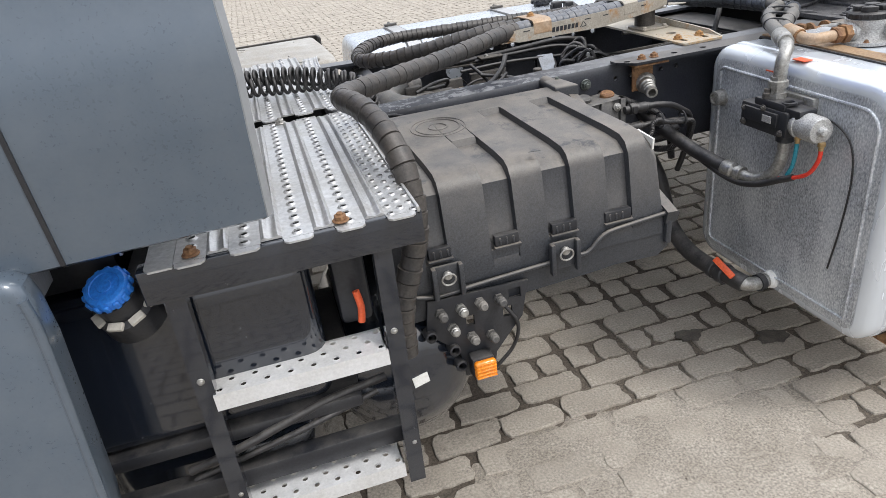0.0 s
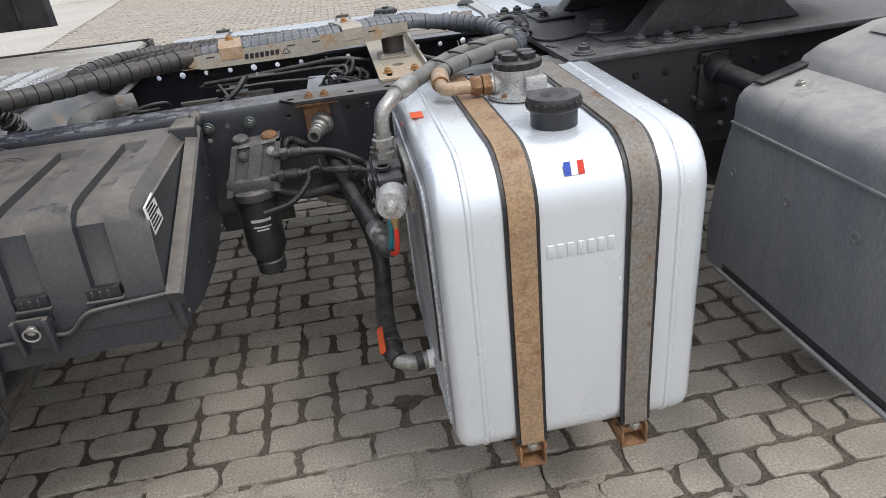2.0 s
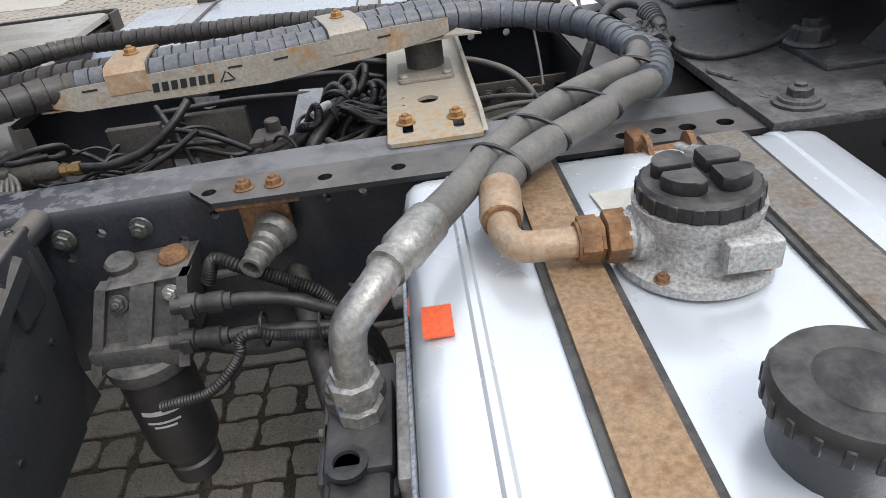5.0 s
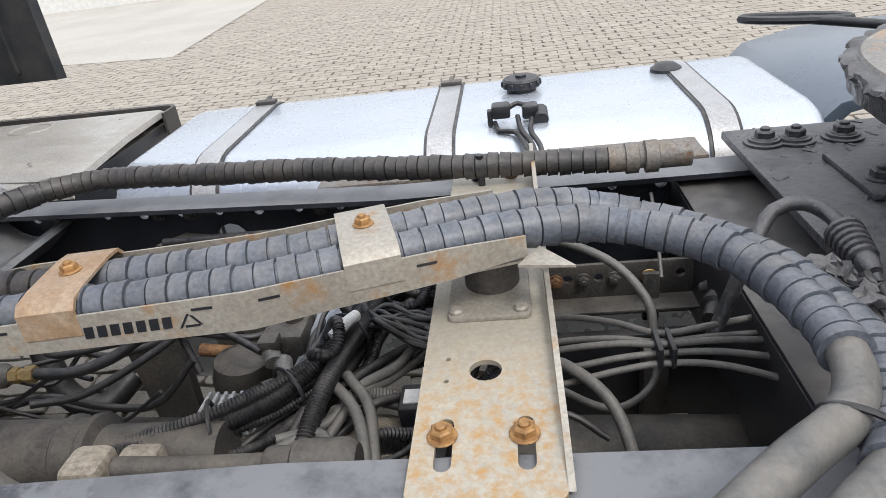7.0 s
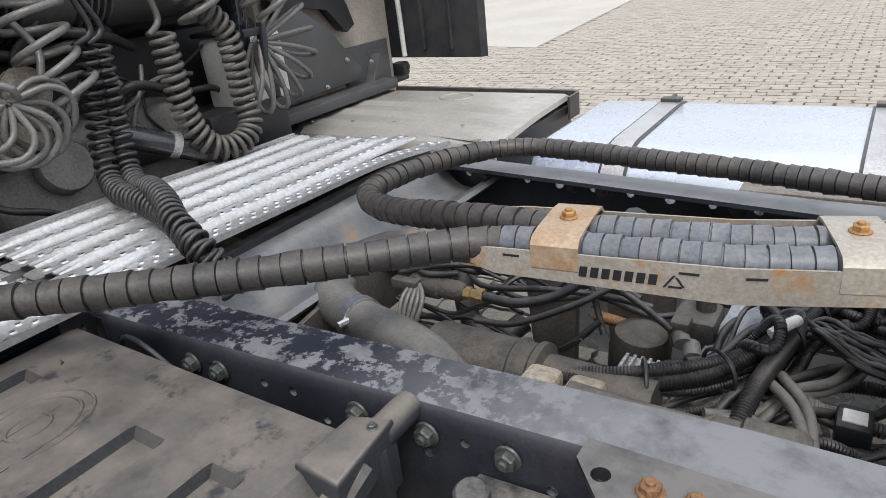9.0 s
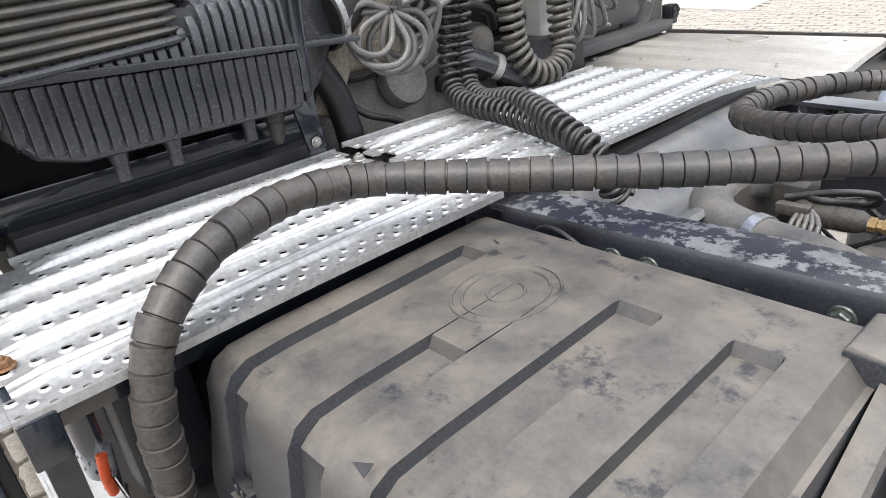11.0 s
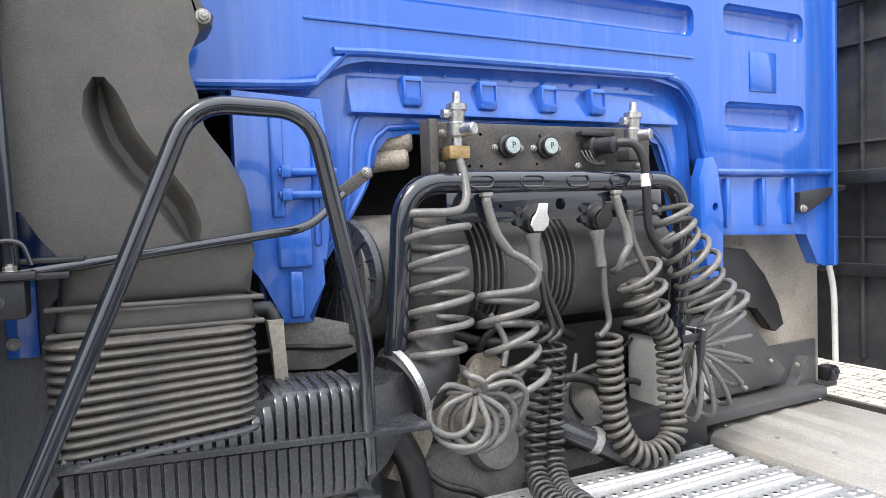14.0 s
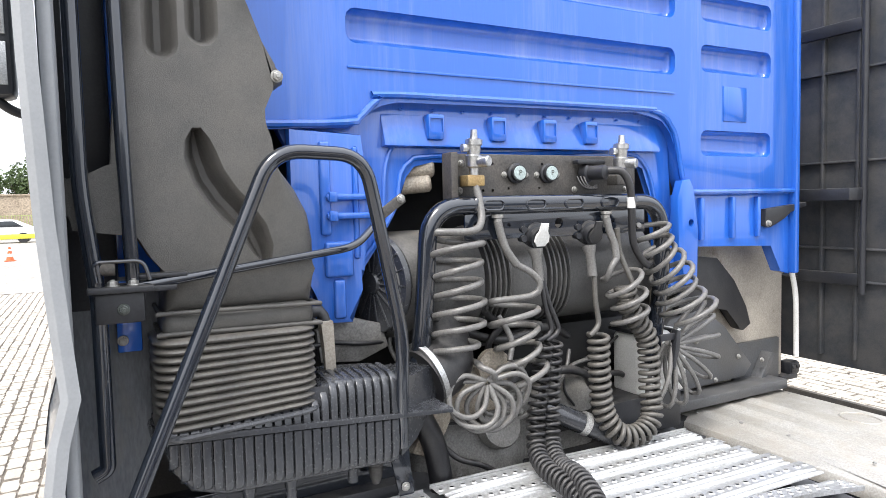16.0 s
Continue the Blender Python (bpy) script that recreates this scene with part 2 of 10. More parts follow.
def bolt(parent, at, axis, size, material, washer=True, name="bolt"):
    """A hexagon bolt head on a washer, one mesh for all of a size and metal."""
    key = (round(size, 4), material.name, washer)
    if key not in bolt_meshes:
        bm = B()
        if washer:
            lathe(bm, (0, 0, 0), (0, 0, 1), [(size * 1.0, 0), (size * 1.05, size * 0.1), (size * 0.95, size * 0.22)], 18)
        lathe(bm, (0, 0, size * 0.1), (0, 0, 1), [(size * 0.8, 0), (size * 0.8, size * 0.6), (size * 0.66, size * 0.72)], 6)
        lathe(bm, (0, 0, size * 0.6), (0, 0, 1), [(size * 0.4, 0), (size * 0.4, size * 0.42), (size * 0.3, size * 0.5)], 10)
        bolt_meshes[key] = mesh_of("bolt", bm, material, 30)
    ob = new(name, bolt_meshes[key])
    ob.matrix_world = Matrix.Translation(at) @ Vector(axis).to_track_quat("Z", "Y").to_matrix().to_4x4()
    return put_under(ob, parent)

# ---- materials ----
DUST = (0.33, 0.29, 0.24)
M_FRAME = mat("frame_paint", (0.014, 0.015, 0.018), 0.38, 0, (0.024, 0.025, 0.029), 6, 0.7, dust=(0.18, 0.168, 0.155), dust_amt=0.7, up=True, bump=0.12, fine=0.25, spot_rough=0.6, dlo=0.25, dhi=0.55)
M_RAILTOP = mat("rail_paint", (0.02, 0.022, 0.03), 0.36, 0, (0.036, 0.039, 0.047), 6, 0.9, dust=(0.175, 0.178, 0.185), dust_amt=0.95, fine=0.3,
                up=True, bump=0.12, spot=(0.014, 0.016, 0.024), spot_lo=0.46, spot_hi=0.50, spot_scale=26, spot_rough=0.5, at=(-0.60, 0.04, 0.86, 0.58), spot_up=True, dlo=0.2, dhi=0.52)
M_BLACK = mat("black_steel", (0.014, 0.015, 0.019), 0.4, 0, (0.026, 0.027, 0.030), 7, 0.7, dust=(0.26, 0.24, 0.21), dust_amt=0.22, up=True, bump=0.1, spot_rough=0.6)
M_GLOSSBLACK = mat("black_gloss_paint", (0.008, 0.011, 0.018), 0.16, 0, (0.015, 0.019, 0.027), 8, 0.7, coat=1.0, fine=0.1, bump=0.02, spot=(0.09, 0.085, 0.08), spot_lo=0.66, spot_hi=0.72, spot_scale=24, spot_rough=0.5)
M_PLASTIC = mat("grey_box_plastic", (0.026, 0.029, 0.035), 0.38, 0, (0.040, 0.042, 0.046), 4, 0.6, dust=(0.235, 0.205, 0.168), dust_amt=0.85, up=True, bump=0.15, bscale=420, fine=0.4, fscale=260, spot=(0.040, 0.040, 0.043), spot_lo=0.57, spot_hi=0.65, spot_scale=14, spot_rough=0.5, spot_up=True, dlo=0.22, dhi=0.72)
M_SNORKEL = mat("grained_black_plastic", (0.066, 0.064, 0.060), 0.4, 0, (0.080, 0.077, 0.072), 4, 0.6, bump=0.35, bscale=750, dust=DUST, dust_amt=0.08, fine=0.25, fscale=420)
M_AIRBOX = mat("black_moulded_plastic", (0.032, 0.034, 0.039), 0.24, 0, (0.05, 0.052, 0.057), 8, 0.7, bump=0.06, dust=(0.2, 0.2, 0.2), dust_amt=0.15, up=True, fine=0.08, spot_rough=0.45, coat=0.3)
M_RUBBER = mat("black_rubber", (0.014, 0.014, 0.016), 0.42, 0, (0.028, 0.027, 0.027), 12, 0.7, dust=(0.2, 0.185, 0.17), dust_amt=0.4, up=True, bump=0.12, fine=0.25, spot_rough=0.6)
M_HOSEGREY = mat("blue_grey_hose_guard", (0.115, 0.128, 0.152), 0.38, 0, (0.07, 0.078, 0.092), 14, 0.8, dust=DUST, dust_amt=0.25, up=True, fine=0.3, bump=0.12, spot_rough=0.6)
M_HOSEDIRTY = mat("dirty_hose_guard", (0.036, 0.035, 0.035), 0.42, 0, (0.062, 0.055, 0.049), 12, 0.9, dust=(0.165, 0.138, 0.115), dust_amt=0.32, up=True, fine=0.35, bump=0.15, spot_rough=0.65)
M_HOSEPLAIN = mat("smooth_grey_hose", (0.10, 0.10, 0.096), 0.45, 0, (0.145, 0.14, 0.132), 9, 0.8, dust=DUST, dust_amt=0.3, up=True, fine=0.2)
M_TANK = mat("white_silver_tank_paint", (0.69, 0.73, 0.77), 0.25, 0.4, (0.62, 0.66, 0.71), 5, 0.6, fine=0.0, fscale=15, bump=0.0, streak=0.3, coat=0.3, spot_rough=0.4)
M_TANKEND = mat("galvanised_tank_end", (0.42, 0.44, 0.47), 0.45, 0.55, (0.62, 0.64, 0.66), 10, 0.9, fine=0.5, fscale=260, bump=0.15, streak=0.5)
M_ALU = mat("far_tank_aluminium", (0.56, 0.60, 0.65), 0.27, 0.5, (0.49, 0.53, 0.58), 3, 0.6, fine=0.03, bump=0.0, coat=0.2, fscale=15)
M_STRAP = mat("rusty_strap", (0.33, 0.22, 0.125), 0.6, 0.1, (0.27, 0.185, 0.115), 14, 0.9, fine=0.3, spot=(0.2, 0.10, 0.05), spot_lo=0.54, spot_hi=0.7, spot_scale=22, bump=0.4)
M_STRAP2 = mat("grey_brown_strap", (0.205, 0.193, 0.178), 0.55, 0.2, (0.19, 0.158, 0.125), 24, 0.9, fine=0.3, spot=(0.16, 0.08, 0.04), spot_lo=0.56, spot_hi=0.66, spot_scale=20, bump=0.3)
M_STRAP3 = mat("stainless_strap", (0.5, 0.5, 0.5), 0.4, 0.6, (0.38, 0.37, 0.36), 6, 0.8, fine=0.2)
M_CREAM = mat("rusting_zinc_plate", (0.40, 0.37, 0.315), 0.45, 0.25, (0.31, 0.28, 0.235), 5, 0.8, fine=0.2, spot=(0.34, 0.175, 0.055), spot_lo=0.54, spot_hi=0.68, spot_scale=16, bump=0.1)
M_PLATE = mat("cream_zinc_plate", (0.42, 0.38, 0.305), 0.42, 0.2, (0.36, 0.33, 0.275), 9, 0.7, fine=0.12, spot=(0.40, 0.235, 0.085), spot_lo=0.44, spot_hi=0.66, spot_scale=75, bump=0.08, at=(0.236, 0.085, 0.892, 0.17))
M_FOOT = mat("dusty_zinc_foot", (0.30, 0.275, 0.235), 0.5, 0.15, (0.24, 0.22, 0.185), 12, 0.8, fine=0.2, bump=0.1)
M_RUSTBOLT = mat("yellow_rusty_bolt", (0.40, 0.225, 0.085), 0.55, 0.3, (0.23, 0.12, 0.05), 60, 0.9, fine=0.3, bump=0.3)
M_STRIP = mat("dusty_blue_grey_strip", (0.27, 0.29, 0.32), 0.5, 0.1, (0.2, 0.205, 0.21), 12, 0.8, fine=0.2)
M_PRESSING = mat("blue_grey_pressing_paint", (0.10, 0.108, 0.12), 0.36, 0.1, (0.15, 0.152, 0.155), 6, 0.8, fine=0.15, bump=0.05, dust=(0.3, 0.28, 0.25), dust_amt=0.4, up=True, spot=(0.27, 0.17, 0.09), spot_lo=0.6, spot_hi=0.7, spot_scale=7)
M_RUST = mat("rusty_steel", (0.17, 0.085, 0.042), 0.7, 0.1, (0.28, 0.155, 0.07), 40, 0.9, fine=0.3, bump=0.5)
M_RUSTTAN = mat("tan_rusty_pipe", (0.40, 0.30, 0.21), 0.5, 0.2, (0.34, 0.22, 0.125), 24, 0.9, fine=0.2, spot=(0.4, 0.2, 0.05), spot_lo=0.58, spot_hi=0.7, spot_scale=16, bump=0.25)
M_DECK = mat("aluminium_deck", (0.54, 0.545, 0.55), 0.36, 0.62, (0.44, 0.435, 0.425), 7, 0.8, fine=0.22, dust=(0.41, 0.39, 0.355), dust_amt=0.45, bump=0.06, spot_rough=0.6, fscale=120, dlo=0.45, dhi=0.7)
M_TREAD = mat("bright_step_tread", (0.68, 0.685, 0.69), 0.42, 0.3, (0.58, 0.575, 0.56), 9, 0.7, fine=0.15, bump=0.06)
M_LID = mat("dusty_aluminium_lid", (0.43, 0.42, 0.395), 0.42, 0.25, (0.36, 0.343, 0.312), 5, 0.9, fine=0.25, dust=(0.37, 0.335, 0.285), dust_amt=0.6, bump=0.15)
M_DUSTCAST = mat("dusty_dark_casting", (0.055, 0.055, 0.056), 0.5, 0.1, (0.085, 0.082, 0.078), 14, 0.8, dust=(0.27, 0.25, 0.22), dust_amt=0.6, up=True, fine=0.3, bump=0.25)
M_STICKER = mat("worn_pale_sticker", (0.50, 0.48, 0.43), 0.55, 0, (0.42, 0.40, 0.355), 30, 0.7, fine=0.1, bump=0.02)
M_ZINC = mat("zinc_fitting", (0.38, 0.375, 0.355), 0.4, 0.7, (0.26, 0.25, 0.23), 60, 0.8, fine=0.25, bump=0.2)
M_CASTALU = mat("cast_aluminium", (0.46, 0.46, 0.45), 0.5, 0.55, (0.36, 0.355, 0.345), 50, 0.7, fine=0.4, fscale=300, bump=0.4, bscale=380)
M_BRASS = mat("dull_brass", (0.42, 0.3, 0.14), 0.45, 0.7, (0.3, 0.2, 0.1), 20, 0.8)
M_BLUE = mat("blue_cab_paint", (0.019, 0.112, 0.49), 0.2, 0.0, (0.022, 0.122, 0.51), 3, 0.6, fine=0.04, bump=0.0, coat=0.75, spec=0.4, dust=(0.27, 0.34, 0.56), dust_amt=0.35, streak=0.06, spot_rough=0.3, dlo=0.5, dhi=0.75)
M_FAIRING = mat("blue_grey_fairing_paint", (0.075, 0.10, 0.13), 0.28, 0.15, (0.085, 0.11, 0.14), 3, 0.5, fine=0.04, coat=0.6, bump=0.0, dust=(0.17, 0.19, 0.21), dust_amt=0.2, spot_rough=0.4)
M_FAIRIN = mat("grey_moulded_panel", (0.028, 0.033, 0.041), 0.5, 0, (0.036, 0.039, 0.044), 4, 0.6, dust=DUST, dust_amt=0.12, bump=0.2, fine=0.2)
M_EDGEGREY = mat("light_grey_panel_edge", (0.26, 0.27, 0.28), 0.5, 0, (0.2, 0.21, 0.22), 5, 0.7, bump=0.02, fine=0.05)
M_GREASE = mat("black_grease", (0.036, 0.036, 0.040), 0.34, 0, (0.066, 0.066, 0.070), 14, 0.8, fine=0.4, bump=0.8, bscale=90, dust=(0.21, 0.205, 0.2), dust_amt=0.6, up=True, dlo=0.3, dhi=0.6)
M_WHEELTOP = mat("worn_steel_plate", (0.30, 0.285, 0.265), 0.5, 0.3, (0.2, 0.185, 0.165), 8, 0.8, fine=0.3, spot=(0.50, 0.27, 0.07), spot_lo=0.5, spot_hi=0.62, spot_scale=5, bump=0.3)
M_MUD = mat("dusty_mudguard_plastic", (0.115, 0.123, 0.137), 0.34, 0, (0.175, 0.18, 0.187), 4, 0.8, dust=(0.36, 0.345, 0.32), dust_amt=0.85, up=True, bump=0.1, streak=0.25, fine=0.2, dlo=0.25, dhi=0.55, spot=(0.17, 0.165, 0.155), spot_lo=0.60, spot_hi=0.72, spot_scale=9)
M_LINER = mat("dark_liner_plastic", (0.074, 0.077, 0.083), 0.38, 0, (0.065, 0.064, 0.062), 6, 0.8, dust=(0.2, 0.185, 0.165), dust_amt=0.3, up=True, bump=0.1, fine=0.2)
M_ORANGE = mat("amber_lens", (0.85, 0.26, 0.01), 0.25, 0, (0.7, 0.2, 0.01), 30, 0.6, coat=0.6)
M_ORANGETAG = mat("orange_plastic", (0.75, 0.11, 0.03), 0.45, 0, (0.6, 0.1, 0.04), 20, 0.6)
M_BLUECAP = mat("blue_plastic_cap", (0.02, 0.17, 0.62), 0.4, 0, (0.03, 0.2, 0.6), 15, 0.5)
M_WHITE = mat("white_plastic", (0.75, 0.75, 0.72), 0.5, 0, (0.6, 0.59, 0.56), 9, 0.6)
M_WHITECLEAN = mat("white_print", (0.8, 0.8, 0.8), 0.5, 0, (0.75, 0.75, 0.75), 9, 0.4)
M_RED = mat("red_hose", (0.65, 0.04, 0.02), 0.4, 0)
M_TEAL = mat("teal_hose", (0.02, 0.22, 0.28), 0.4, 0)
M_FLAGBLUE = mat("blue_print", (0.03, 0.08, 0.45), 0.4, 0)
M_COIL = mat("grey_coil_plastic", (0.125, 0.122, 0.117), 0.3, 0, (0.165, 0.160, 0.152), 16, 0.7, dust=DUST, dust_amt=0.25, up=True, fine=0.25, bump=0.1, spot_rough=0.55)
M_BEIGE = mat("dusty_beige_casting", (0.42, 0.37, 0.30), 0.6, 0, (0.20, 0.17, 0.135), 10, 0.9, fine=0.35, bump=0.4)
M_ENGINE = mat("dirty_engine_grey", (0.052, 0.050, 0.048), 0.5, 0.1, (0.085, 0.076, 0.067), 7, 0.9, fine=0.35, dust=(0.27, 0.235, 0.19), dust_amt=0.35, up=True, bump=0.35)
M_SHIELD = mat("pale_dirty_panel", (0.42, 0.38, 0.32), 0.7, 0.0, (0.3, 0.27, 0.23), 4, 0.9, fine=0.2, spot=(0.2, 0.16, 0.12), spot_lo=0.58, spot_hi=0.7, spot_scale=8)
M_STONE = mat("grey_paving_stone", (0.34, 0.307, 0.262), 0.85, 0, (0.265, 0.237, 0.2), 9, 0.9, fine=0.42, fscale=150, bump=0.45, bscale=120, rand=0.2,
              dust=(0.385, 0.343, 0.285), dust_amt=0.45, spot=(0.13, 0.112, 0.09), spot_lo=0.64, spot_hi=0.70, spot_scale=6)
M_JOINT = mat("dirt_joint", (0.07, 0.057, 0.045), 0.95, 0, (0.16, 0.135, 0.108), 1.1, 0.9, fine=0.5, fscale=160, bump=0.6)
M_CONCRETE = mat("pale_concrete", (0.42, 0.395, 0.355), 0.85, 0, (0.37, 0.347, 0.31), 0.7, 0.9, fine=0.2, fscale=40, bump=0.2)
M_SEALER = mat("chrome_scuff", (0.55, 0.55, 0.54), 0.3, 0.9, (0.4, 0.4, 0.4), 12, 0.6)
M_PALE = mat("pale_green_cover", (0.36, 0.43, 0.42), 0.4, 0, (0.3, 0.36, 0.35), 20, 0.6)
M_OIL = mat("oil_stain", (0.085, 0.075, 0.064), 0.6, 0, (0.13, 0.115, 0.097), 40, 0.8)
M_BOLT = mat("greenish_zinc_bolt", (0.11, 0.125, 0.115), 0.35, 0.5, (0.07, 0.07, 0.065), 30, 0.8)
M_BELLOWS = mat("dusty_bellows_rubber", (0.078, 0.074, 0.067), 0.4, 0, (0.09, 0.085, 0.077), 8, 0.7, dust=DUST, dust_amt=0.2, up=True, bump=0.1)
M_CASTGREY = mat("dirty_grey_casting", (0.22, 0.215, 0.205), 0.45, 0.1, (0.13, 0.123, 0.112), 7, 0.9, fine=0.3, dust=DUST, dust_amt=0.35, up=True, bump=0.3)
M_DRUM = mat("dusty_drum_plastic", (0.07, 0.07, 0.069), 0.38, 0, (0.105, 0.102, 0.097), 6, 0.8, dust=DUST, dust_amt=0.3, up=True, bump=0.1)
# near-black that stands in for the shade in the engine bay's gaps
M_VOID = mat("engine_gap_shade", (0.010, 0.010, 0.011), 0.6, 0, (0.022, 0.021, 0.02), 9, 0.8, bump=0.3)
M_SAND = mat("trodden_sand", (0.335, 0.302, 0.258), 0.9, 0, (0.27, 0.24, 0.2), 5, 0.9, fine=0.45, fscale=160, bump=0.4, bscale=120, spot=(0.075, 0.063, 0.05), spot_lo=0.655, spot_hi=0.675, spot_scale=22)

# ---- ground ----
def ground_sheet():
    bm = B()
    n = 60
    xs = [-4 + 8 * i / n for i in range(n + 1)]
    ys = [-3 + 8 * i / n for i in range(n + 1)]

    def height(x, y):
        v = noise.noise(Vector((x * 0.9, y * 0.9, 3.1))) + 0.5 * noise.noise(Vector((x * 2.7, y * 2.7, 1.0)))
        filled = math.exp(-((x - 0.15) / 0.9) ** 2 - ((y + 0.75) / 0.3) ** 2)
        return -0.010 + 0.0035 * v + 0.003 * filled
    grid = [[bm.verts.new((x, y, height(x, y))) for y in ys] for x in xs]
    for i in range(n):
        for j in range(n):
            bm.faces.new((grid[i][j], grid[i + 1][j], grid[i + 1][j + 1], grid[i][j + 1]))
    rim = [grid[i][0] for i in range(n + 1)] + [grid[n][j] for j in range(1, n + 1)] + \
          [grid[i][n] for i in range(n - 1, -1, -1)] + [grid[0][j] for j in range(n - 1, 0, -1)]
    far = []
    for v in rim:
        d = Vector((v.co.x, v.co.y - 1.0, 0))
        far.append(bm.verts.new((v.co.x + d.x / d.length * 600, v.co.y + d.y / d.length * 600, -0.011)))
    k = len(rim)
    for i in range(k):
        bm.faces.new((rim[i], rim[(i + 1) % k], far[(i + 1) % k], far[i]))
    return bm


ground = whole("ground", ground_sheet(), M_JOINT, "brown dirt bed between the grey paving stones of the yard", "ground", kind="structure")

apron = B()
prism(apron, [(-4.0, 7.95), (-4.62, 13.9), (-4.95, 17.0), (-16, 18.2), (-16, 10.4), (-7.5, 8.7)], "z", -0.01, 0.006)
whole("concrete_apron", apron, M_CONCRETE, "pale smooth concrete apron beside the paved yard", "concrete slab", kind="structure")
kerbwall = B()
box(kerbwall, (-18, 17.2, -0.02), (0.5, 17.5, 1.3))
whole("wall_yard", kerbwall, M_WHITE, "low whitewashed wall at the end of the yard", "wall", kind="structure")

# unseen wall, added so the blue cab paint reflects something dark
reflected = B()
box(reflected, (19.0, -16.0, -0.02), (19.4, 14.0, 4.0))
whole("wall_rear", reflected, M_LINER, "unseen plain dark wall added behind the truck for reflections", "wall", kind="structure")


# ---- chassis rails ----
def rail_line(side):
    """Outer edge of a rail along the truck; it draws in towards the rear."""
    if side == "near":
        return [(-3.0, -0.085), (-0.9, -0.055), (0.05, 0.0), (3.4, 0.0)]
    return [(-3.0, 0.93), (-0.9, 0.885), (0.05, 0.795), (3.4, 0.79)]


def rail(name, side, top, inward, holes, label, cut=None):
    bm = B()
    line = rail_line(side)
    t, h, w, r = 0.009, 0.27, 0.082, 0.012
    prof = [(0, -h + r), (0, -r), (r * 0.3, -r * 0.3), (r, 0), (w, 0), (w, -t), (t + 0.004, -t), (t, -t - 0.004),
            (t, -h + t), (w, -h + t), (w, -h), (r, -h), (r * 0.3, -h + r * 0.3)]
    rings = [[(x, y + inward * a, top + b) for a, b in prof] for x, y in line]
    loft(bm, rings)
    return part(name, bored(bm, holes, 12, cut), M_RAILTOP, None, label)


def rail_y(side, x):
    line = rail_line(side)
    for (x0, y0), (x1, y1) in zip(line, line[1:]):
        if x0 <= x <= x1:
            return y0 + (y1 - y0) * (x - x0) / (x1 - x0)
    return line[-1][1]


near_holes = []
for i in range(26):
    x = -1.12 + 0.05 * i
    if i % 4 != 3:
        near_holes.append(((x, -0.2, 0.842 - 0.03 * (i % 3 == 2)), (x, 0.04, 0.842 - 0.03 * (i % 3 == 2)), 0.0065))
for x in (0.02, 0.09, 0.16):
    near_holes.append(((x, -0.2, 0.70), (x, 0.04, 0.70), 0.009))
long_hole = prism(B(), stadium(-0.103, 0.757, -0.058, 0.760, 0.0155), "y", -0.2, 0.04)
RAIL_NEAR = rail("chassis_rail", "near", 0.885, 1, near_holes, "dark painted steel chassis rail with worn dusty top", long_hole)
tagged(RAIL_NEAR, category="truck frame", group="chassis rails")
far_holes = []
for i in range(16):
    x = -0.74 + 0.085 * i
    far_holes.append(((x, 0.6, 0.823), (x, 1.0, 0.823), 0.0085 if i % 3 else 0.011))
far_holes.append(((0.05, 0.6, 0.74), (0.05, 1.0, 0.74), 0.03))
far_holes.append(((-0.3, 0.6, 0.76), (-0.3, 1.0, 0.76), 0.035))
RAIL_FAR = rail("chassis_rail", "far", 0.862, -1, far_holes, "dark painted steel chassis rail along the fuel tank side")
tagged(RAIL_FAR, category="truck frame", group="chassis rails")

for x in (-0.655, -0.60, -0.364, -0.267, -0.167, 0.33, 0.43):
    bolt(RAIL_NEAR, (x, rail_y("near", x) - 0.001, 0.842), (0, -1, 0), 0.0155, M_BOLT)
for x in (-0.68, -0.45, -0.38, -0.1, 0.02):
    bolt(RAIL_FAR, (x, rail_y("far", x) - 0.011, 0.822), (0, -1, 0), 0.014, M_ENGINE)


# ---- angle bar with holes along the rail ----
def angle_bar():
    t = thing("angle_bar", (-0.08, -0.04, 0.87), "dark steel angle bar with round holes bolted along the rail", "mounting bar")
    bm = B()
    prism(bm, [(-0.083, -0.03), (-0.045, -0.075), (2.4, -0.075), (2.4, -0.001), (-0.083, -0.001)], "z", 0.884, 0.891)
    holes = [((x, -0.042, 0.8), (x, -0.042, 1.0), r) for x, r in
             ((-0.055, 0.0095), (0.092, 0.0095), (0.185, 0.0095), (0.395, 0.0095), (0.47, 0.0095), (0.515, 0.01), (0.552, 0.011), (0.6, 0.011))]
    part("flange", bored(bm, holes), M_FRAME, t)
    bm = B()
    box(bm, (0.35, -0.012, 0.80), (2.4, -0.002, 0.884))
    part("web", bm, M_FRAME, t)
    for x in (-0.010, 0.028):
        bolt(t, (x, -0.043, 0.891), (0, 0, 1), 0.0125, M_RUST)
    return t


angle_bar()


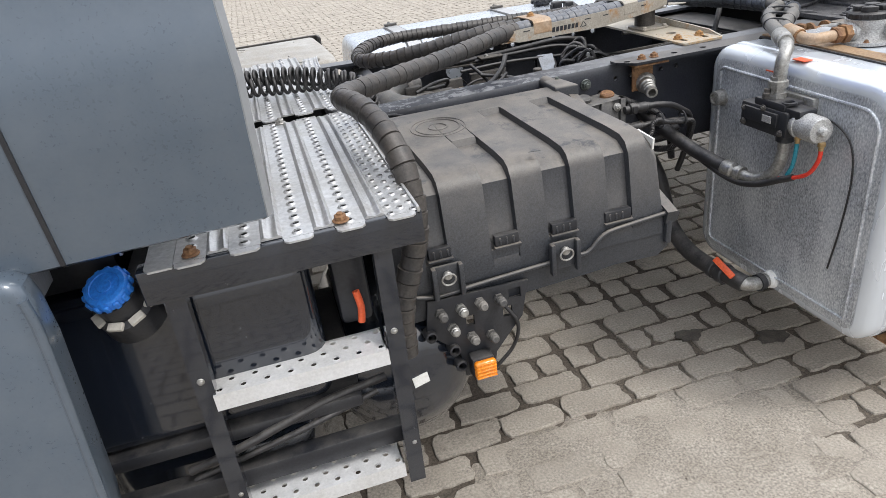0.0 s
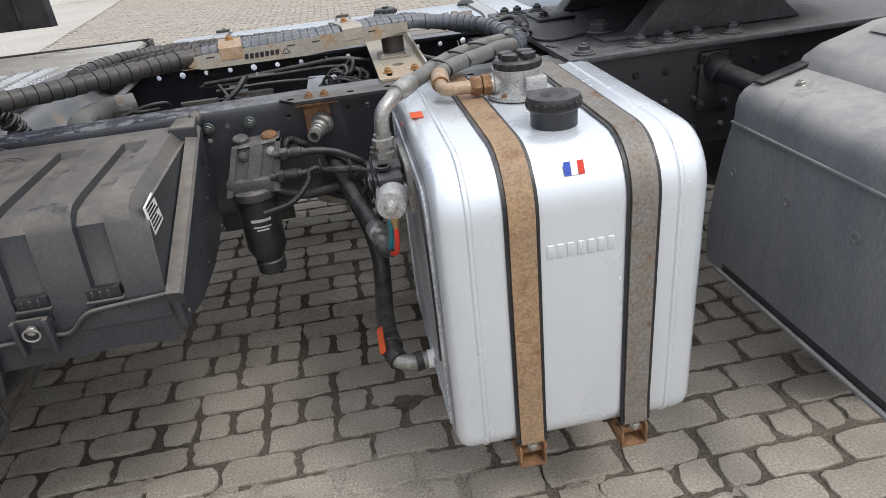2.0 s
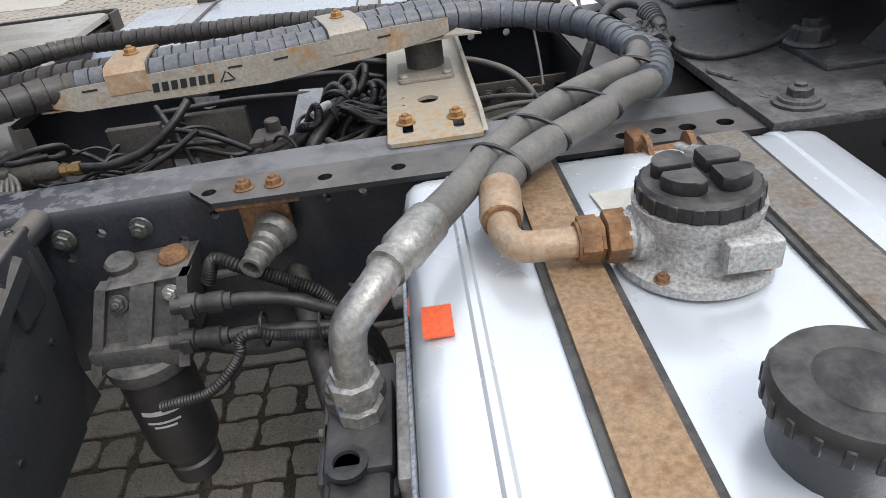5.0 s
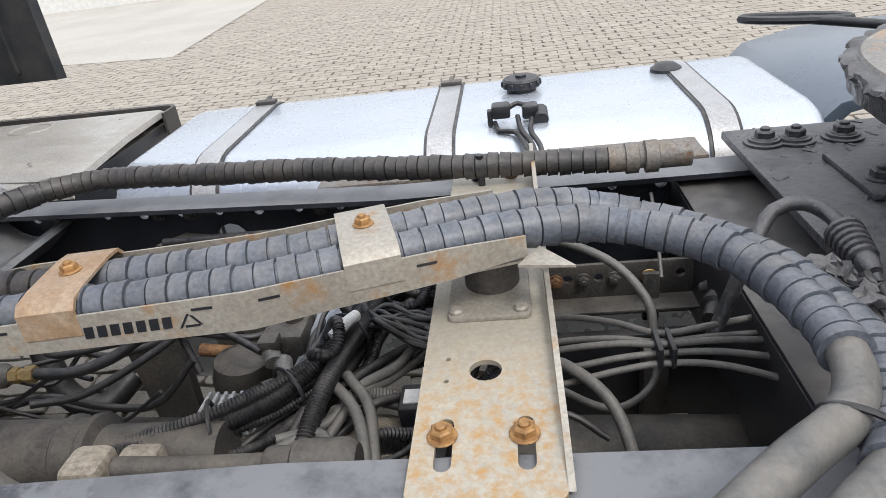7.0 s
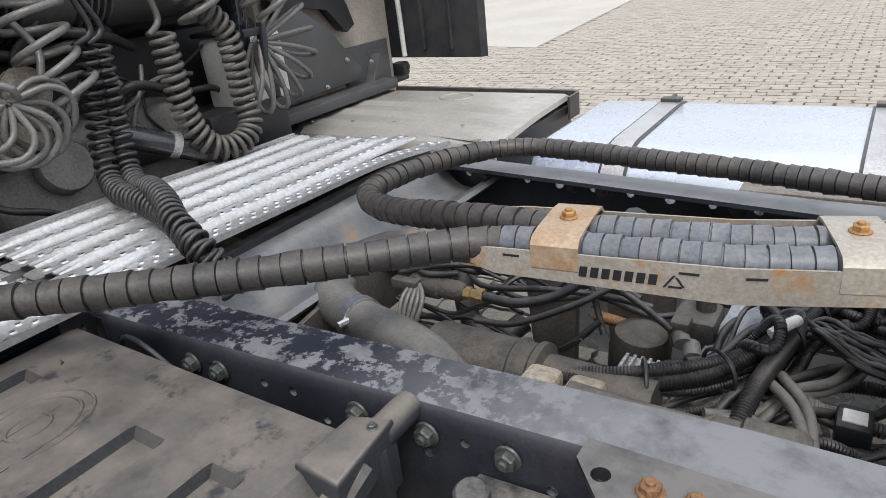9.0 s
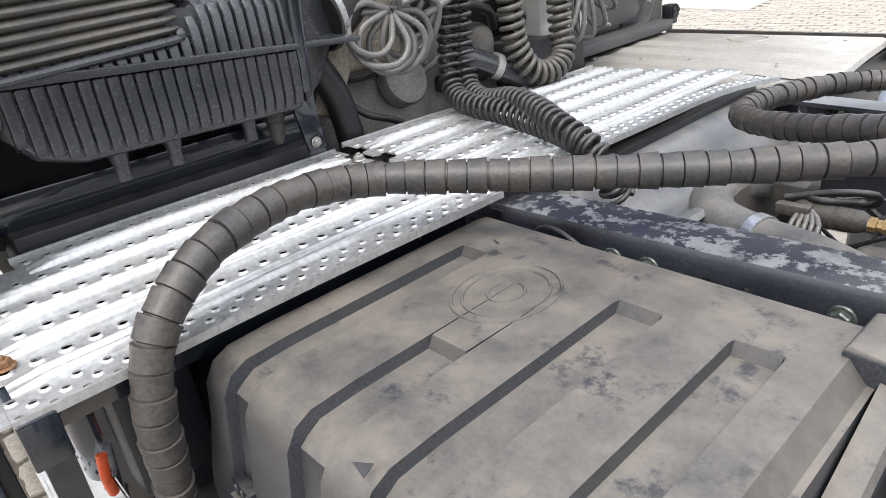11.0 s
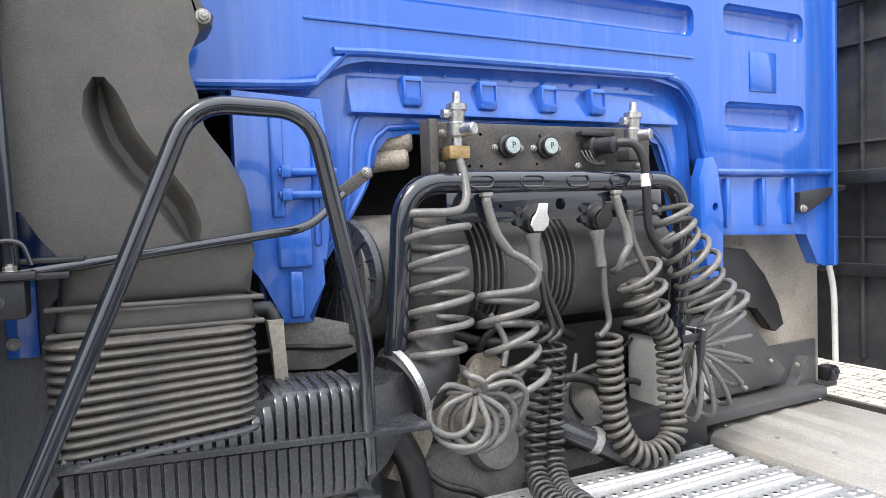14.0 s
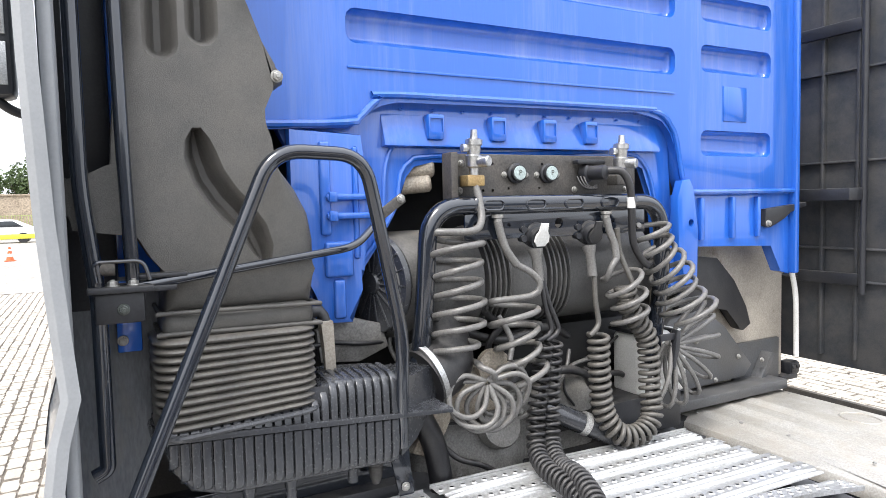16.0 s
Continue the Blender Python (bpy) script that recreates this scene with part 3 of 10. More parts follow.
def hose_fitting():
    t = thing("test_coupling", (0.0, -0.03, 0.83), "rusty pipe coupling on a bent bracket under the angle bar", "coupling")
    bm = B()
    box(bm, (-0.045, -0.07, 0.876), (0.06, -0.012, 0.882), 0.002)
    box(bm, (-0.03, -0.03, 0.80), (0.035, -0.024, 0.879), 0.002)
    part("bracket", bm, M_RUST, t)
    bm = B()
    lathe(bm, (0.010, -0.03, 0.820), (-0.28, -0.9, -0.12), [(0.03, 0), (0.027, 0.010), (0.022, 0.014), (0.022, 0.03), (0.0175, 0.034), (0.0185, 0.046), (0.0165, 0.048), (0.0175, 0.058), (0.015, 0.060),
                                                      (0.0155, 0.078), (0.0105, 0.078), (0.0105, 0.04), (0.0, 0.04)], 20, cap=False)
    part("coupling", bm, M_ZINC, t, "dull zinc threaded coupling")
    for x in (-0.022, 0.02):
        bolt(t, (x, -0.03, 0.872), (0, -1, 0), 0.008, M_RUST)
    return t


hose_fitting()


# ---- fifth wheel and its mounting plate ----
def fifth_wheel():
    t = thing("mounting_plate", (1.1, 0.35, 0.9), "black greasy steel fifth wheel mounting plate across the rails", "steel plate")
    bm = B()
    box(bm, (0.637, -0.088, 0.888), (2.2, 0.80, 0.902), 0.002)
    part("plate", bm, M_GREASE, t)
    for x, y in ((0.692, -0.04), (0.682, 0.725), (0.728, 0.722), (0.80, 0.72), (0.845, -0.03), (0.92, -0.03), (1.0, -0.03), (1.1, -0.03)):
        bm = B()
        lathe(bm, (x, y, 0.902), (0, 0, 1), [(0.031, 0), (0.031, 0.004), (0.025, 0.005), (0.024, 0.009)], 24)
        part("washer", bm, M_GREASE, t)
        bolt(t, (x, y, 0.909), (0, 0, 1), 0.019, M_GREASE)
    bm = B()
    box(bm, (0.735, 0.48, 0.902), (0.86, 0.64, 0.912), 0.003)
    part("foot_plate", bm, M_GREASE, t)
    bm = B()
    box(bm, (0.78, 0.05, 0.902), (1.15, 0.19, 0.912), 0.003)
    part("foot_plate", bm, M_GREASE, t)
    bolt(t, (0.765, 0.53, 0.912), (0, 0, 1), 0.018, M_GREASE)
    bolt(t, (0.809, 0.150, 0.912), (0, 0, 1), 0.034, M_GREASE)

    w = thing("fifth_wheel", (1.12, 0.31, 1.0), "greasy black fifth wheel coupling with a worn rusty top plate", "fifth wheel")

    def outline(a, b, z, ragged=0.0, n=420):
        ring = []
        for k in range(n):
            th = 2 * math.pi * k / n
            c, q = math.cos(th), math.sin(th)
            x, y = math.copysign(abs(c) ** (2 / 3), c), math.copysign(abs(q) ** (2 / 3), q)
            r = 1 + ragged * (0.6 * noise.noise(Vector((x * 7, y * 7, z * 30))) + 0.7 * noise.noise(Vector((x * 26, y * 26, z * 90))))
            ring.append((1.12 + a * x * r, 0.32 + b * y * r, z + 0.3 * ragged * noise.noise(Vector((x * 23, y * 23, 4)))))
        return ring
    bm = B()
    loft(bm, [outline(0.425, 0.42, 1.028), outline(0.432, 0.425, 1.034, 0.008), outline(0.436, 0.422, 1.05, 0.01), outline(0.440, 0.418, 1.06, 0.014), outline(0.445, 0.415, 1.066, 0.02), outline(0.451, 0.413, 1.0705, 0.032), outline(0.450, 0.410, 1.0755, 0.032), outline(0.438, 0.40, 1.0785, 0.02)])
    part("coupling_plate", bm, M_GREASE, w)
    bm = B()
    loft(bm, [outline(0.434, 0.396, 1.076), outline(0.430, 0.392, 1.083)])
    part("top_face", bm, M_WHEELTOP, w, "worn steel top face with rust streaks")
    bm = B()
    for ya in (0.04, 0.62):
        bm = B()
        prism(bm, [(0.86, 0.905), (1.35, 0.905), (1.2, 1.035), (0.98, 1.035)], "y", ya, ya + 0.08, 0.006)
        part("pedestal", bm, M_GREASE, w)
    bm = B()
    oval = [Vector((0.775 + 0.075 * math.cos(2 * math.pi * k / 24) * 1.0, 0.90 + 0.022 * math.sin(2 * math.pi * k / 24) - 0.04 * math.cos(2 * math.pi * k / 24), 1.06)) for k in range(25)]
    sweep(bm, oval, 0.0075, 8, cap=False)
    bm2 = [(0.79, 0.875, 1.06), (0.86, 0.82, 1.055), (0.95, 0.72, 1.05)]
    tube(bm, bm2, 0.008, 12)
    part("release_handle", bm, M_BLACK, w, "black looped release handle")
    # grease clods along the rim and on the mounting plate
    rnd = random.Random(5)
    bm = B()
    for k in range(120):
        c = Vector((rnd.uniform(0.645, 0.95), rnd.uniform(-0.05, 0.76), 0.902))
        if k < 60:
            c.y = 0.60 + 0.2 * rnd.random()
        out = Vector((0, 0, 1))
        r = rnd.uniform(0.002, 0.008)
        along = out.cross(Vector((1, rnd.uniform(-1, 1), 0))).normalized()
        other = out.cross(along)
        start = len(bm.verts)
        bmesh.ops.create_icosphere(bm, subdivisions=2, radius=r)
        bm.verts.ensure_lookup_table()
        for v in bm.verts[start:]:
            q = v.co * (1 + 0.7 * noise.noise(v.co * 90 + c * 40))
            v.co = c + along * (q.x * 1.8) + other * (q.y * 0.7) + out * (q.z * 0.3)
    tagged(part("grease_lump", bm, M_GREASE, t, "lumps of black grease on the mounting plate"), kind="stuff")
    # greasy sensor lead on the mounting plate
    s = thing("sensor_lead", (0.7, 0.2, 0.9), "greasy black cable with a ribbed boot lying over the mounting plate", "cable")
    bm = B()
    tube(bm, [(0.50, 0.34, 0.80), (0.545, 0.37, 0.90), (0.58, 0.405, 0.938), (0.615, 0.405, 0.945), (0.632, 0.37, 0.942), (0.631, 0.335, 0.938)], 0.009, 12)
    tube(bm, [(0.628, 0.262, 0.930), (0.632, 0.235, 0.916), (0.640, 0.195, 0.909), (0.669, 0.161, 0.908), (0.721, 0.163, 0.908), (0.775, 0.178, 0.912), (0.81, 0.185, 0.925)], 0.0055, 12)
    part("cable", bm, M_GREASE, s)
    bm = B()
    lathe(bm, (0.631, 0.345, 0.939), (-0.03, -1, -0.10), [(0.011, 0)] + [(r, 0.006 + 0.009 * k + d) for k in range(6) for r, d in ((0.0205 - 0.001 * k, 0.0), (0.0205 - 0.001 * k, 0.005), (0.0165 - 0.001 * k, 0.0065), (0.0165 - 0.001 * k, 0.0085))] + [(0.012, 0.066), (0.008, 0.082)], 16)
    part("boot", bm, M_GREASE, s)
    bm = B()
    tube(bm, [(0.645, 0.118, 0.904), (0.642, 0.105, 0.905), (0.648, 0.095, 0.904), (0.652, 0.082, 0.905), (0.657, 0.070, 0.904)], 0.0035, 8)
    part("grease_curl", bm, M_GREASE, t)
    return w


fifth_wheel()


# ---- cross members and what lies between the rails ----
def crossmember(name, x, label, m=M_FRAME):
    y0, y1 = rail_y("near", x) + 0.012, rail_y("far", x) - 0.012
    t = thing(name, (x, (y0 + y1) / 2, 0.75), label, "cross member", "cross members")
    bm = B()
    box(bm, (x - 0.07, y0, 0.832), (x + 0.07, y1, 0.84), 0.002)
    part("top_flange", bm, m, t)
    for a in (x - 0.07, x + 0.062):
        bm = B()
        box(bm, (a, y0, 0.66), (a + 0.008, y1, 0.8315), 0.002)
        part("web", bm, m, t)
    return t


crossmember("cross_member", 0.62, "dusty dark steel cross member between the rails")
crossmember("cross_member", 1.5, "dusty dark steel cross member between the rails")


# dark oil blots on the stones
rnd = random.Random(17)
for cx, cy, r in ((0.107, -0.166, 0.045), (0.36, -1.02, 0.06), (0.33, -0.28, 0.05)):
    bm = B()
    prism(bm, [(cx + r * (1 + 0.2 * math.sin(3 * a + cx * 9) + 0.12 * math.sin(7 * a)) * math.cos(a), cy + 0.7 * r * (1 + 0.18 * math.sin(4 * a) + 0.08 * math.sin(9 * a + 1)) * math.sin(a)) for a in (2 * math.pi * k / 40 for k in range(40))], "z", 0.0022, 0.0042)
    whole("oil_stain", bm, M_OIL, "dark dried oil stain on the paving stones", "stain", "oil stains", "structure")


def joint_sand():
    """Sand lying in and over the joints, deepest on the trodden strip beside the truck."""
    nx, ny, d = 220, 170, 0.018
    verts, faces = [], []
    for j in range(ny):
        for i in range(nx):
            x, y = -1.6 + i * d, -2.35 + j * d
            drift = 0.75 - max(0.0, abs(x + 0.3) - 0.3) * 2.4 - max(0.0, y + 0.42) * 4.0 - max(0.0, -1.1 - y) * 1.5
            q = max(drift, 0.30 - abs(y + 1.05) * 0.5)
            q += noise.noise(Vector((x * 1.6, y * 2.2, 3.0))) * 0.45 + noise.noise(Vector((x * 7.0, y * 8.0, 1.0))) * 0.5 + noise.noise(Vector((x * 19.0, y * 19.0, 5.0))) * 0.25
            s = min(1.0, max(0.0, q * 1.3))
            s = s * s * (3 - 2 * s)
            z = -0.0165 + 0.0155 * s + 0.0016 * noise.noise(Vector((x * 14, y * 14, 0)))
            if i in (0, nx - 1) or j in (0, ny - 1):
                z = -0.018
            verts.append((x, y, z))
    for j in range(ny - 1):
        for i in range(nx - 1):
            a = j * nx + i
            faces.append((a, a + 1, a + nx + 1, a + nx))
    me = bpy.data.meshes.new("joint_sand")
    me.from_pydata(verts, [], faces)
    for p in me.polygons:
        p.use_smooth = True
    me.materials.append(M_SAND)
    tagged(new("joint_sand", me), "brown sand trodden into the joints of the paving", "sand", kind="structure")


joint_sand()

# ---- hydraulic tank on the near side ----
def oil_tank():
    t = thing("hydraulic_tank", (0.43, -0.4, 0.27), "white-silver steel hydraulic oil tank with two rusty straps", "oil tank")
    x0, x1, y0, y1, z0, z1 = 0.187, 0.680, -0.70, -0.075, 0.275, 0.908
    # outline in y-z with large rounded shoulders
    def outline(ins):
        r = 0.105
        pts = []
        for cy, cz, s, rr in ((y1 - 0.07, z1 - 0.07, 0, 0.07), (y0 + r, z1 - r - 0.01, 90, r), (y0 + 0.06, z0 + 0.06, 180, 0.06), (y1 - 0.07, z0 + 0.07, 270, 0.07)):
            for j in range(8):
                a = radians(s + 90 * j / 7)
                pts.append((cy + (rr - ins * 0.9) * math.cos(a), cz + (rr - ins * 0.9) * math.sin(a)))
        return pts
    bm = B()
    steps = [(0.0, 0.034), (0.006, 0.012), (0.016, 0.003), (0.03, 0.0), (0.052, 0.0), (0.055, -0.003), (0.061, -0.003), (0.064, 0.0)]
    rings = [[(x0 + dx, y, z) for y, z in outline(i)] for dx, i in steps]
    rings += [[(x1 - dx, y, z) for y, z in outline(i)] for dx, i in reversed(steps)]
    loft(bm, rings)
    body = part("tank_body", bm, M_TANK, t)
    # galvanised looking end with an embossed rim
    bm = B()
    loft(bm, [[(x0 - 0.001, y, z) for y, z in outline(0.036)], [(x0 - 0.003, y, z) for y, z in outline(0.05)]])
    part("end_panel", bm, M_TANKEND, t, "dull galvanised end panel")
    bm = B()
    ring = [Vector((x0 - 0.004, y, z)) for y, z in outline(0.062)]
    sweep(bm, ring[4:] + ring[:2], 0.004, 8, cap=False)
    part("end_bead", bm, M_TANKEND, t)
    # straps with rubber edges
    for xc, m in ((0.335, M_STRAP), (0.553, M_STRAP2)):
        line = outline(0.0)
        seq = [(y1 - 0.01, z1 - 0.06), (y1 - 0.05, z1 + 0.001)] + line[8:16] + [(y0, 0.5), (y0, 0.36), (y0 - 0.004, 0.30), (y0 + 0.02, 0.272)]
        for nm, w, h, mm in (("rubber_strip", 0.031, 0.004, M_RUBBER), ("strap", 0.0235, 0.0075, m)):
            bm = B()
            pts = [Vector((xc, y, z)) for y, z in seq]
            tan = [(pts[min(i + 1, len(pts) - 1)] - pts[max(i - 1, 0)]).normalized() for i in range(len(pts))]
            rings = []
            for p, d in zip(pts, tan):
                nrm = Vector((0, -d.z, d.y))
                nrm = Vector((1, 0, 0)).cross(d)
                if nrm.dot(p - Vector((xc, -0.39, 0.59))) < 0:
                    nrm = -nrm
                rings.append([p + Vector((-w, 0, 0)) - nrm * 0.001, p + Vector((w, 0, 0)) - nrm * 0.001, p + Vector((w, 0, 0)) + nrm * h, p + Vector((-w, 0, 0)) + nrm * h])
            loft(bm, rings)
            part(nm, bm, mm, t, "rusted steel strap" if nm == "strap" else "")
        # foot bracket
        bm = B()
        box(bm, (xc - 0.028, -0.71, 0.232), (xc + 0.028, -0.10, 0.238), 0.001)
        box(bm, (xc - 0.028, -0.71, 0.238), (xc - 0.023, -0.64, 0.285), 0.001)
        box(bm, (xc + 0.023, -0.71, 0.238), (xc + 0.028, -0.64, 0.285), 0.001)
        box(bm, (xc - 0.03, -0.11, 0.232), (xc + 0.03, -0.03, 0.66), 0.002)
        part("bracket", bm, M_RUST, t, "rusty support bracket")
        bm = B()
        cyl(bm, (xc - 0.033, -0.69, 0.266), (xc + 0.033, -0.69, 0.266), 0.01, n=12)
        part("pin", bm, M_RUST, t)
        bolt(t, (xc, -0.705, 0.286), (0, -1, 0), 0.0105, M_ZINC)
        bm = B()
        box(bm, (xc - 0.05, -0.66, 0.262), (xc + 0.05, -0.30, 0.276), 0.003)
        part("rubber_pad", bm, M_RUBBER, t)
    # flag sticker and a few letters pressed into the sheet, too faint to matter: plain bars
    for k, (dx, m) in enumerate(((0.0, M_FLAGBLUE), (0.012, M_WHITECLEAN), (0.024, M_RED))):
        bm = B()
        c = Vector((0.418 + dx, -0.668, 0.856))
        d, up = Vector((1, 0, 0)), Vector((0, 0.42, 0.9)).normalized()
        q = [c + up * 0.013, c + d * 0.0118 + up * 0.013, c + d * 0.0118 - up * 0.011, c - up * 0.011]
        nrm = d.cross(up)
        loft(bm, [[v + nrm * 0.012 for v in q], [v + nrm * 0.0132 for v in q]])
        part("sticker_stripe", bm, m, t)
    for k in range(7):
        bm = B()
        box(bm, (0.378 + k * 0.0185, y0 - 0.0022, 0.708), (0.391 + k * 0.0185, y0 + 0.002, 0.734), 0.0015)
        part("embossed_mark", bm, M_TANK, t)
    # black filler cap
    bm = B()
    lathe(bm, (0.446, -0.545, 0.872), (0, 0, 1), [(0.046, -0.02), (0.043, 0.0), (0.043, 0.055), (0.046, 0.060)], 28)
    neck = part("filler_neck", bm, M_BLACK, t, "black filler neck")
    bm = B()
    lathe(bm, (0.446, -0.545, 0.930), (0, 0, 1), [(0.047, 0), (0.050, 0.004), (0.050, 0.018), (0.047, 0.024), (0.032, 0.027), (0.026, 0.025), (0.018, 0.031), (0.0, 0.033)], 32, cap=False)
    cap = part("filler_cap", bm, M_RUBBER, t, "black plastic filler cap")
    bm = B()
    for k in range(20):
        a = 2 * math.pi * k / 20
        box(bm, (-0.003, 0.0485, 0.004), (0.003, 0.0512, 0.017), 0.001, 1, Matrix.Translation((0.446, -0.545, 0.930)) @ Matrix.Rotation(a, 4, "Z"))
    part("grip_rib", bm, M_RUBBER, cap)
    # pale worn sticker on the top and a red sticker on the end
    bm = B()
    prism(bm, [(0.382, -0.21), (0.462, -0.211), (0.455, -0.235), (0.425, -0.258), (0.396, -0.262), (0.388, -0.278)], "z", z1 + 0.0, z1 + 0.0010)
    part("worn_sticker", bm, M_STICKER, t, "torn pale sticker")
    bm = B()
    box(bm, (0.1855, -0.325, 0.842), (0.1915, -0.295, 0.872))
    part("red_sticker", bm, M_ORANGETAG, t)
    bm = B()
    box(bm, (0.20, -0.40, 0.9045), (0.225, -0.36, 0.9062))
    part("red_sticker", bm, M_ORANGETAG, t)
    return t


TANK = oil_tank()


def return_filter():
    t = thing("return_filter", (0.437, -0.338, 0.905), "cast aluminium return filter housing with a black plastic cap", "oil filter")
    c = (0.437, -0.338)
    bm = B()
    lathe(bm, (*c, 0.906), (0, 0, 1), [(0.066, 0), (0.066, 0.008), (0.05, 0.011), (0.046, 0.022), (0.047, 0.04), (0.052, 0.05), (0.053, 0.058)], 30)
    box(bm, (c[0] + 0.0, c[1] - 0.062, 0.925), (c[0] + 0.045, c[1] - 0.03, 0.952), 0.004)
    box(bm, (c[0] + 0.02, c[1] + 0.02, 0.915), (c[0] + 0.062, c[1] + 0.05, 0.952), 0.004)
    part("housing", bm, M_CASTALU, t)
    bm = B()
    lathe(bm, (*c, 0.963), (0, 0, 1), [(0.047, 0), (0.049, 0.003), (0.049, 0.014), (0.0455, 0.018), (0.0, 0.0185)], 36, cap=False)
    cap = part("cap", bm, M_RUBBER, t, "black grooved plastic cap")
    for sx, sy in ((-1, -1), (-1, 1), (1, -1), (1, 1)):
        bm = B()
        # a rounded quarter of a disc beside the cross of channels
        rim = [(0.0062 + 0.034 * math.cos(q * math.pi / 24) ** 0.8, 0.0042 + 0.031 * math.sin(q * math.pi / 24) ** 0.8) for q in range(1, 12)]
        rim = [(0.0062, 0.0052), (0.0078, 0.0042), (0.036, 0.0042)] + rim + [(0.0062, 0.031)]
        rim = [(c[0] + sx * u * 0.91, c[1] + sy * v * 0.91) for u, v in rim]
        prism(bm, rim if sx * sy > 0 else rim[::-1], "z", 0.981, 0.993, 0.002, 2)
        part("grip_pad", bm, M_RUBBER, cap)
    bm = B()
    for k in range(16):
        a = 2 * math.pi * k / 16
        box(bm, (-0.0044, 0.0465, 0.0), (0.0044, 0.0502, 0.013), 0.001, 1, Matrix.Translation((*c, 0.965)) @ Matrix.Rotation(a, 4, "Z"))
    part("grip_rib", bm, M_RUBBER, cap)
    bm = B()
    lathe(bm, (c[0] - 0.04, c[1] + 0.002, 0.935), (-1, 0.02, 0), [(0.024, -0.01), (0.024, 0.012), (0.0205, 0.014), (0.0205, 0.02)], 20)
    part("port", bm, M_CASTALU, t)
    bm = B()
    lathe(bm, (c[0] - 0.058, c[1] + 0.002, 0.935), (-1, 0.02, 0), [(0.023, 0), (0.023, 0.018)], 6)
    lathe(bm, (c[0] - 0.078, c[1] + 0.002, 0.935), (-1, 0.02, 0), [(0.018, 0), (0.018, 0.003), (0.0205, 0.004), (0.0205, 0.02)], 6)
    part("union_nut", bm, M_RUST, t, "rusty hexagonal union nut")
    for k in range(4):
        a = math.pi / 4 + k * math.pi / 2
        bolt(t, (c[0] + 0.058 * math.cos(a), c[1] + 0.058 * math.sin(a), 0.914), (0, 0, 1), 0.007, M_RUST)
    return t


return_filter()


def strap_clamp():
    t = thing("pipe_bracket", (0.50, -0.12, 0.89), "rusty bolted pipe bracket behind the tank", "bracket")
    bm = B()
    cyl(bm, (0.468, -0.118, 0.893), (0.535, -0.124, 0.897), 0.0135, n=16)
    part("pipe_stub", bm, M_RUST, t)
    for x, y in ((0.474, -0.118), (0.522, -0.122)):
        bm = B()
        lathe(bm, (x, y, 0.894), (1, -0.08, 0.05), [(0.020, -0.004), (0.027, -0.003), (0.027, 0.003), (0.020, 0.004)], 22)
        part("flange_ring", bm, M_RUST, t)
    bm = B()
    box(bm, (0.460, -0.112, 0.84), (0.480, -0.075, 0.915), 0.003)
    part("lug", bm, M_RUST, t)
    bm = B()
    lathe(bm, (0.508, -0.122, 0.900), (0.30, -0.85, 0.10), [(0.0105, 0), (0.0105, 0.022), (0.0135, 0.024), (0.0135, 0.046), (0.0080, 0.0465), (0.0080, 0.03), (0.0, 0.03)], 16, cap=False)
    part("nipple", bm, M_ZINC, t, "dull zinc hexagon nipple")
    bolt(t, (0.462, -0.122, 0.896), (-1, -0.3, 0), 0.010, M_RUST)
    bolt(t, (0.462, -0.100, 0.872), (-1, -0.3, 0), 0.009, M_RUST)
    return t


strap_clamp()


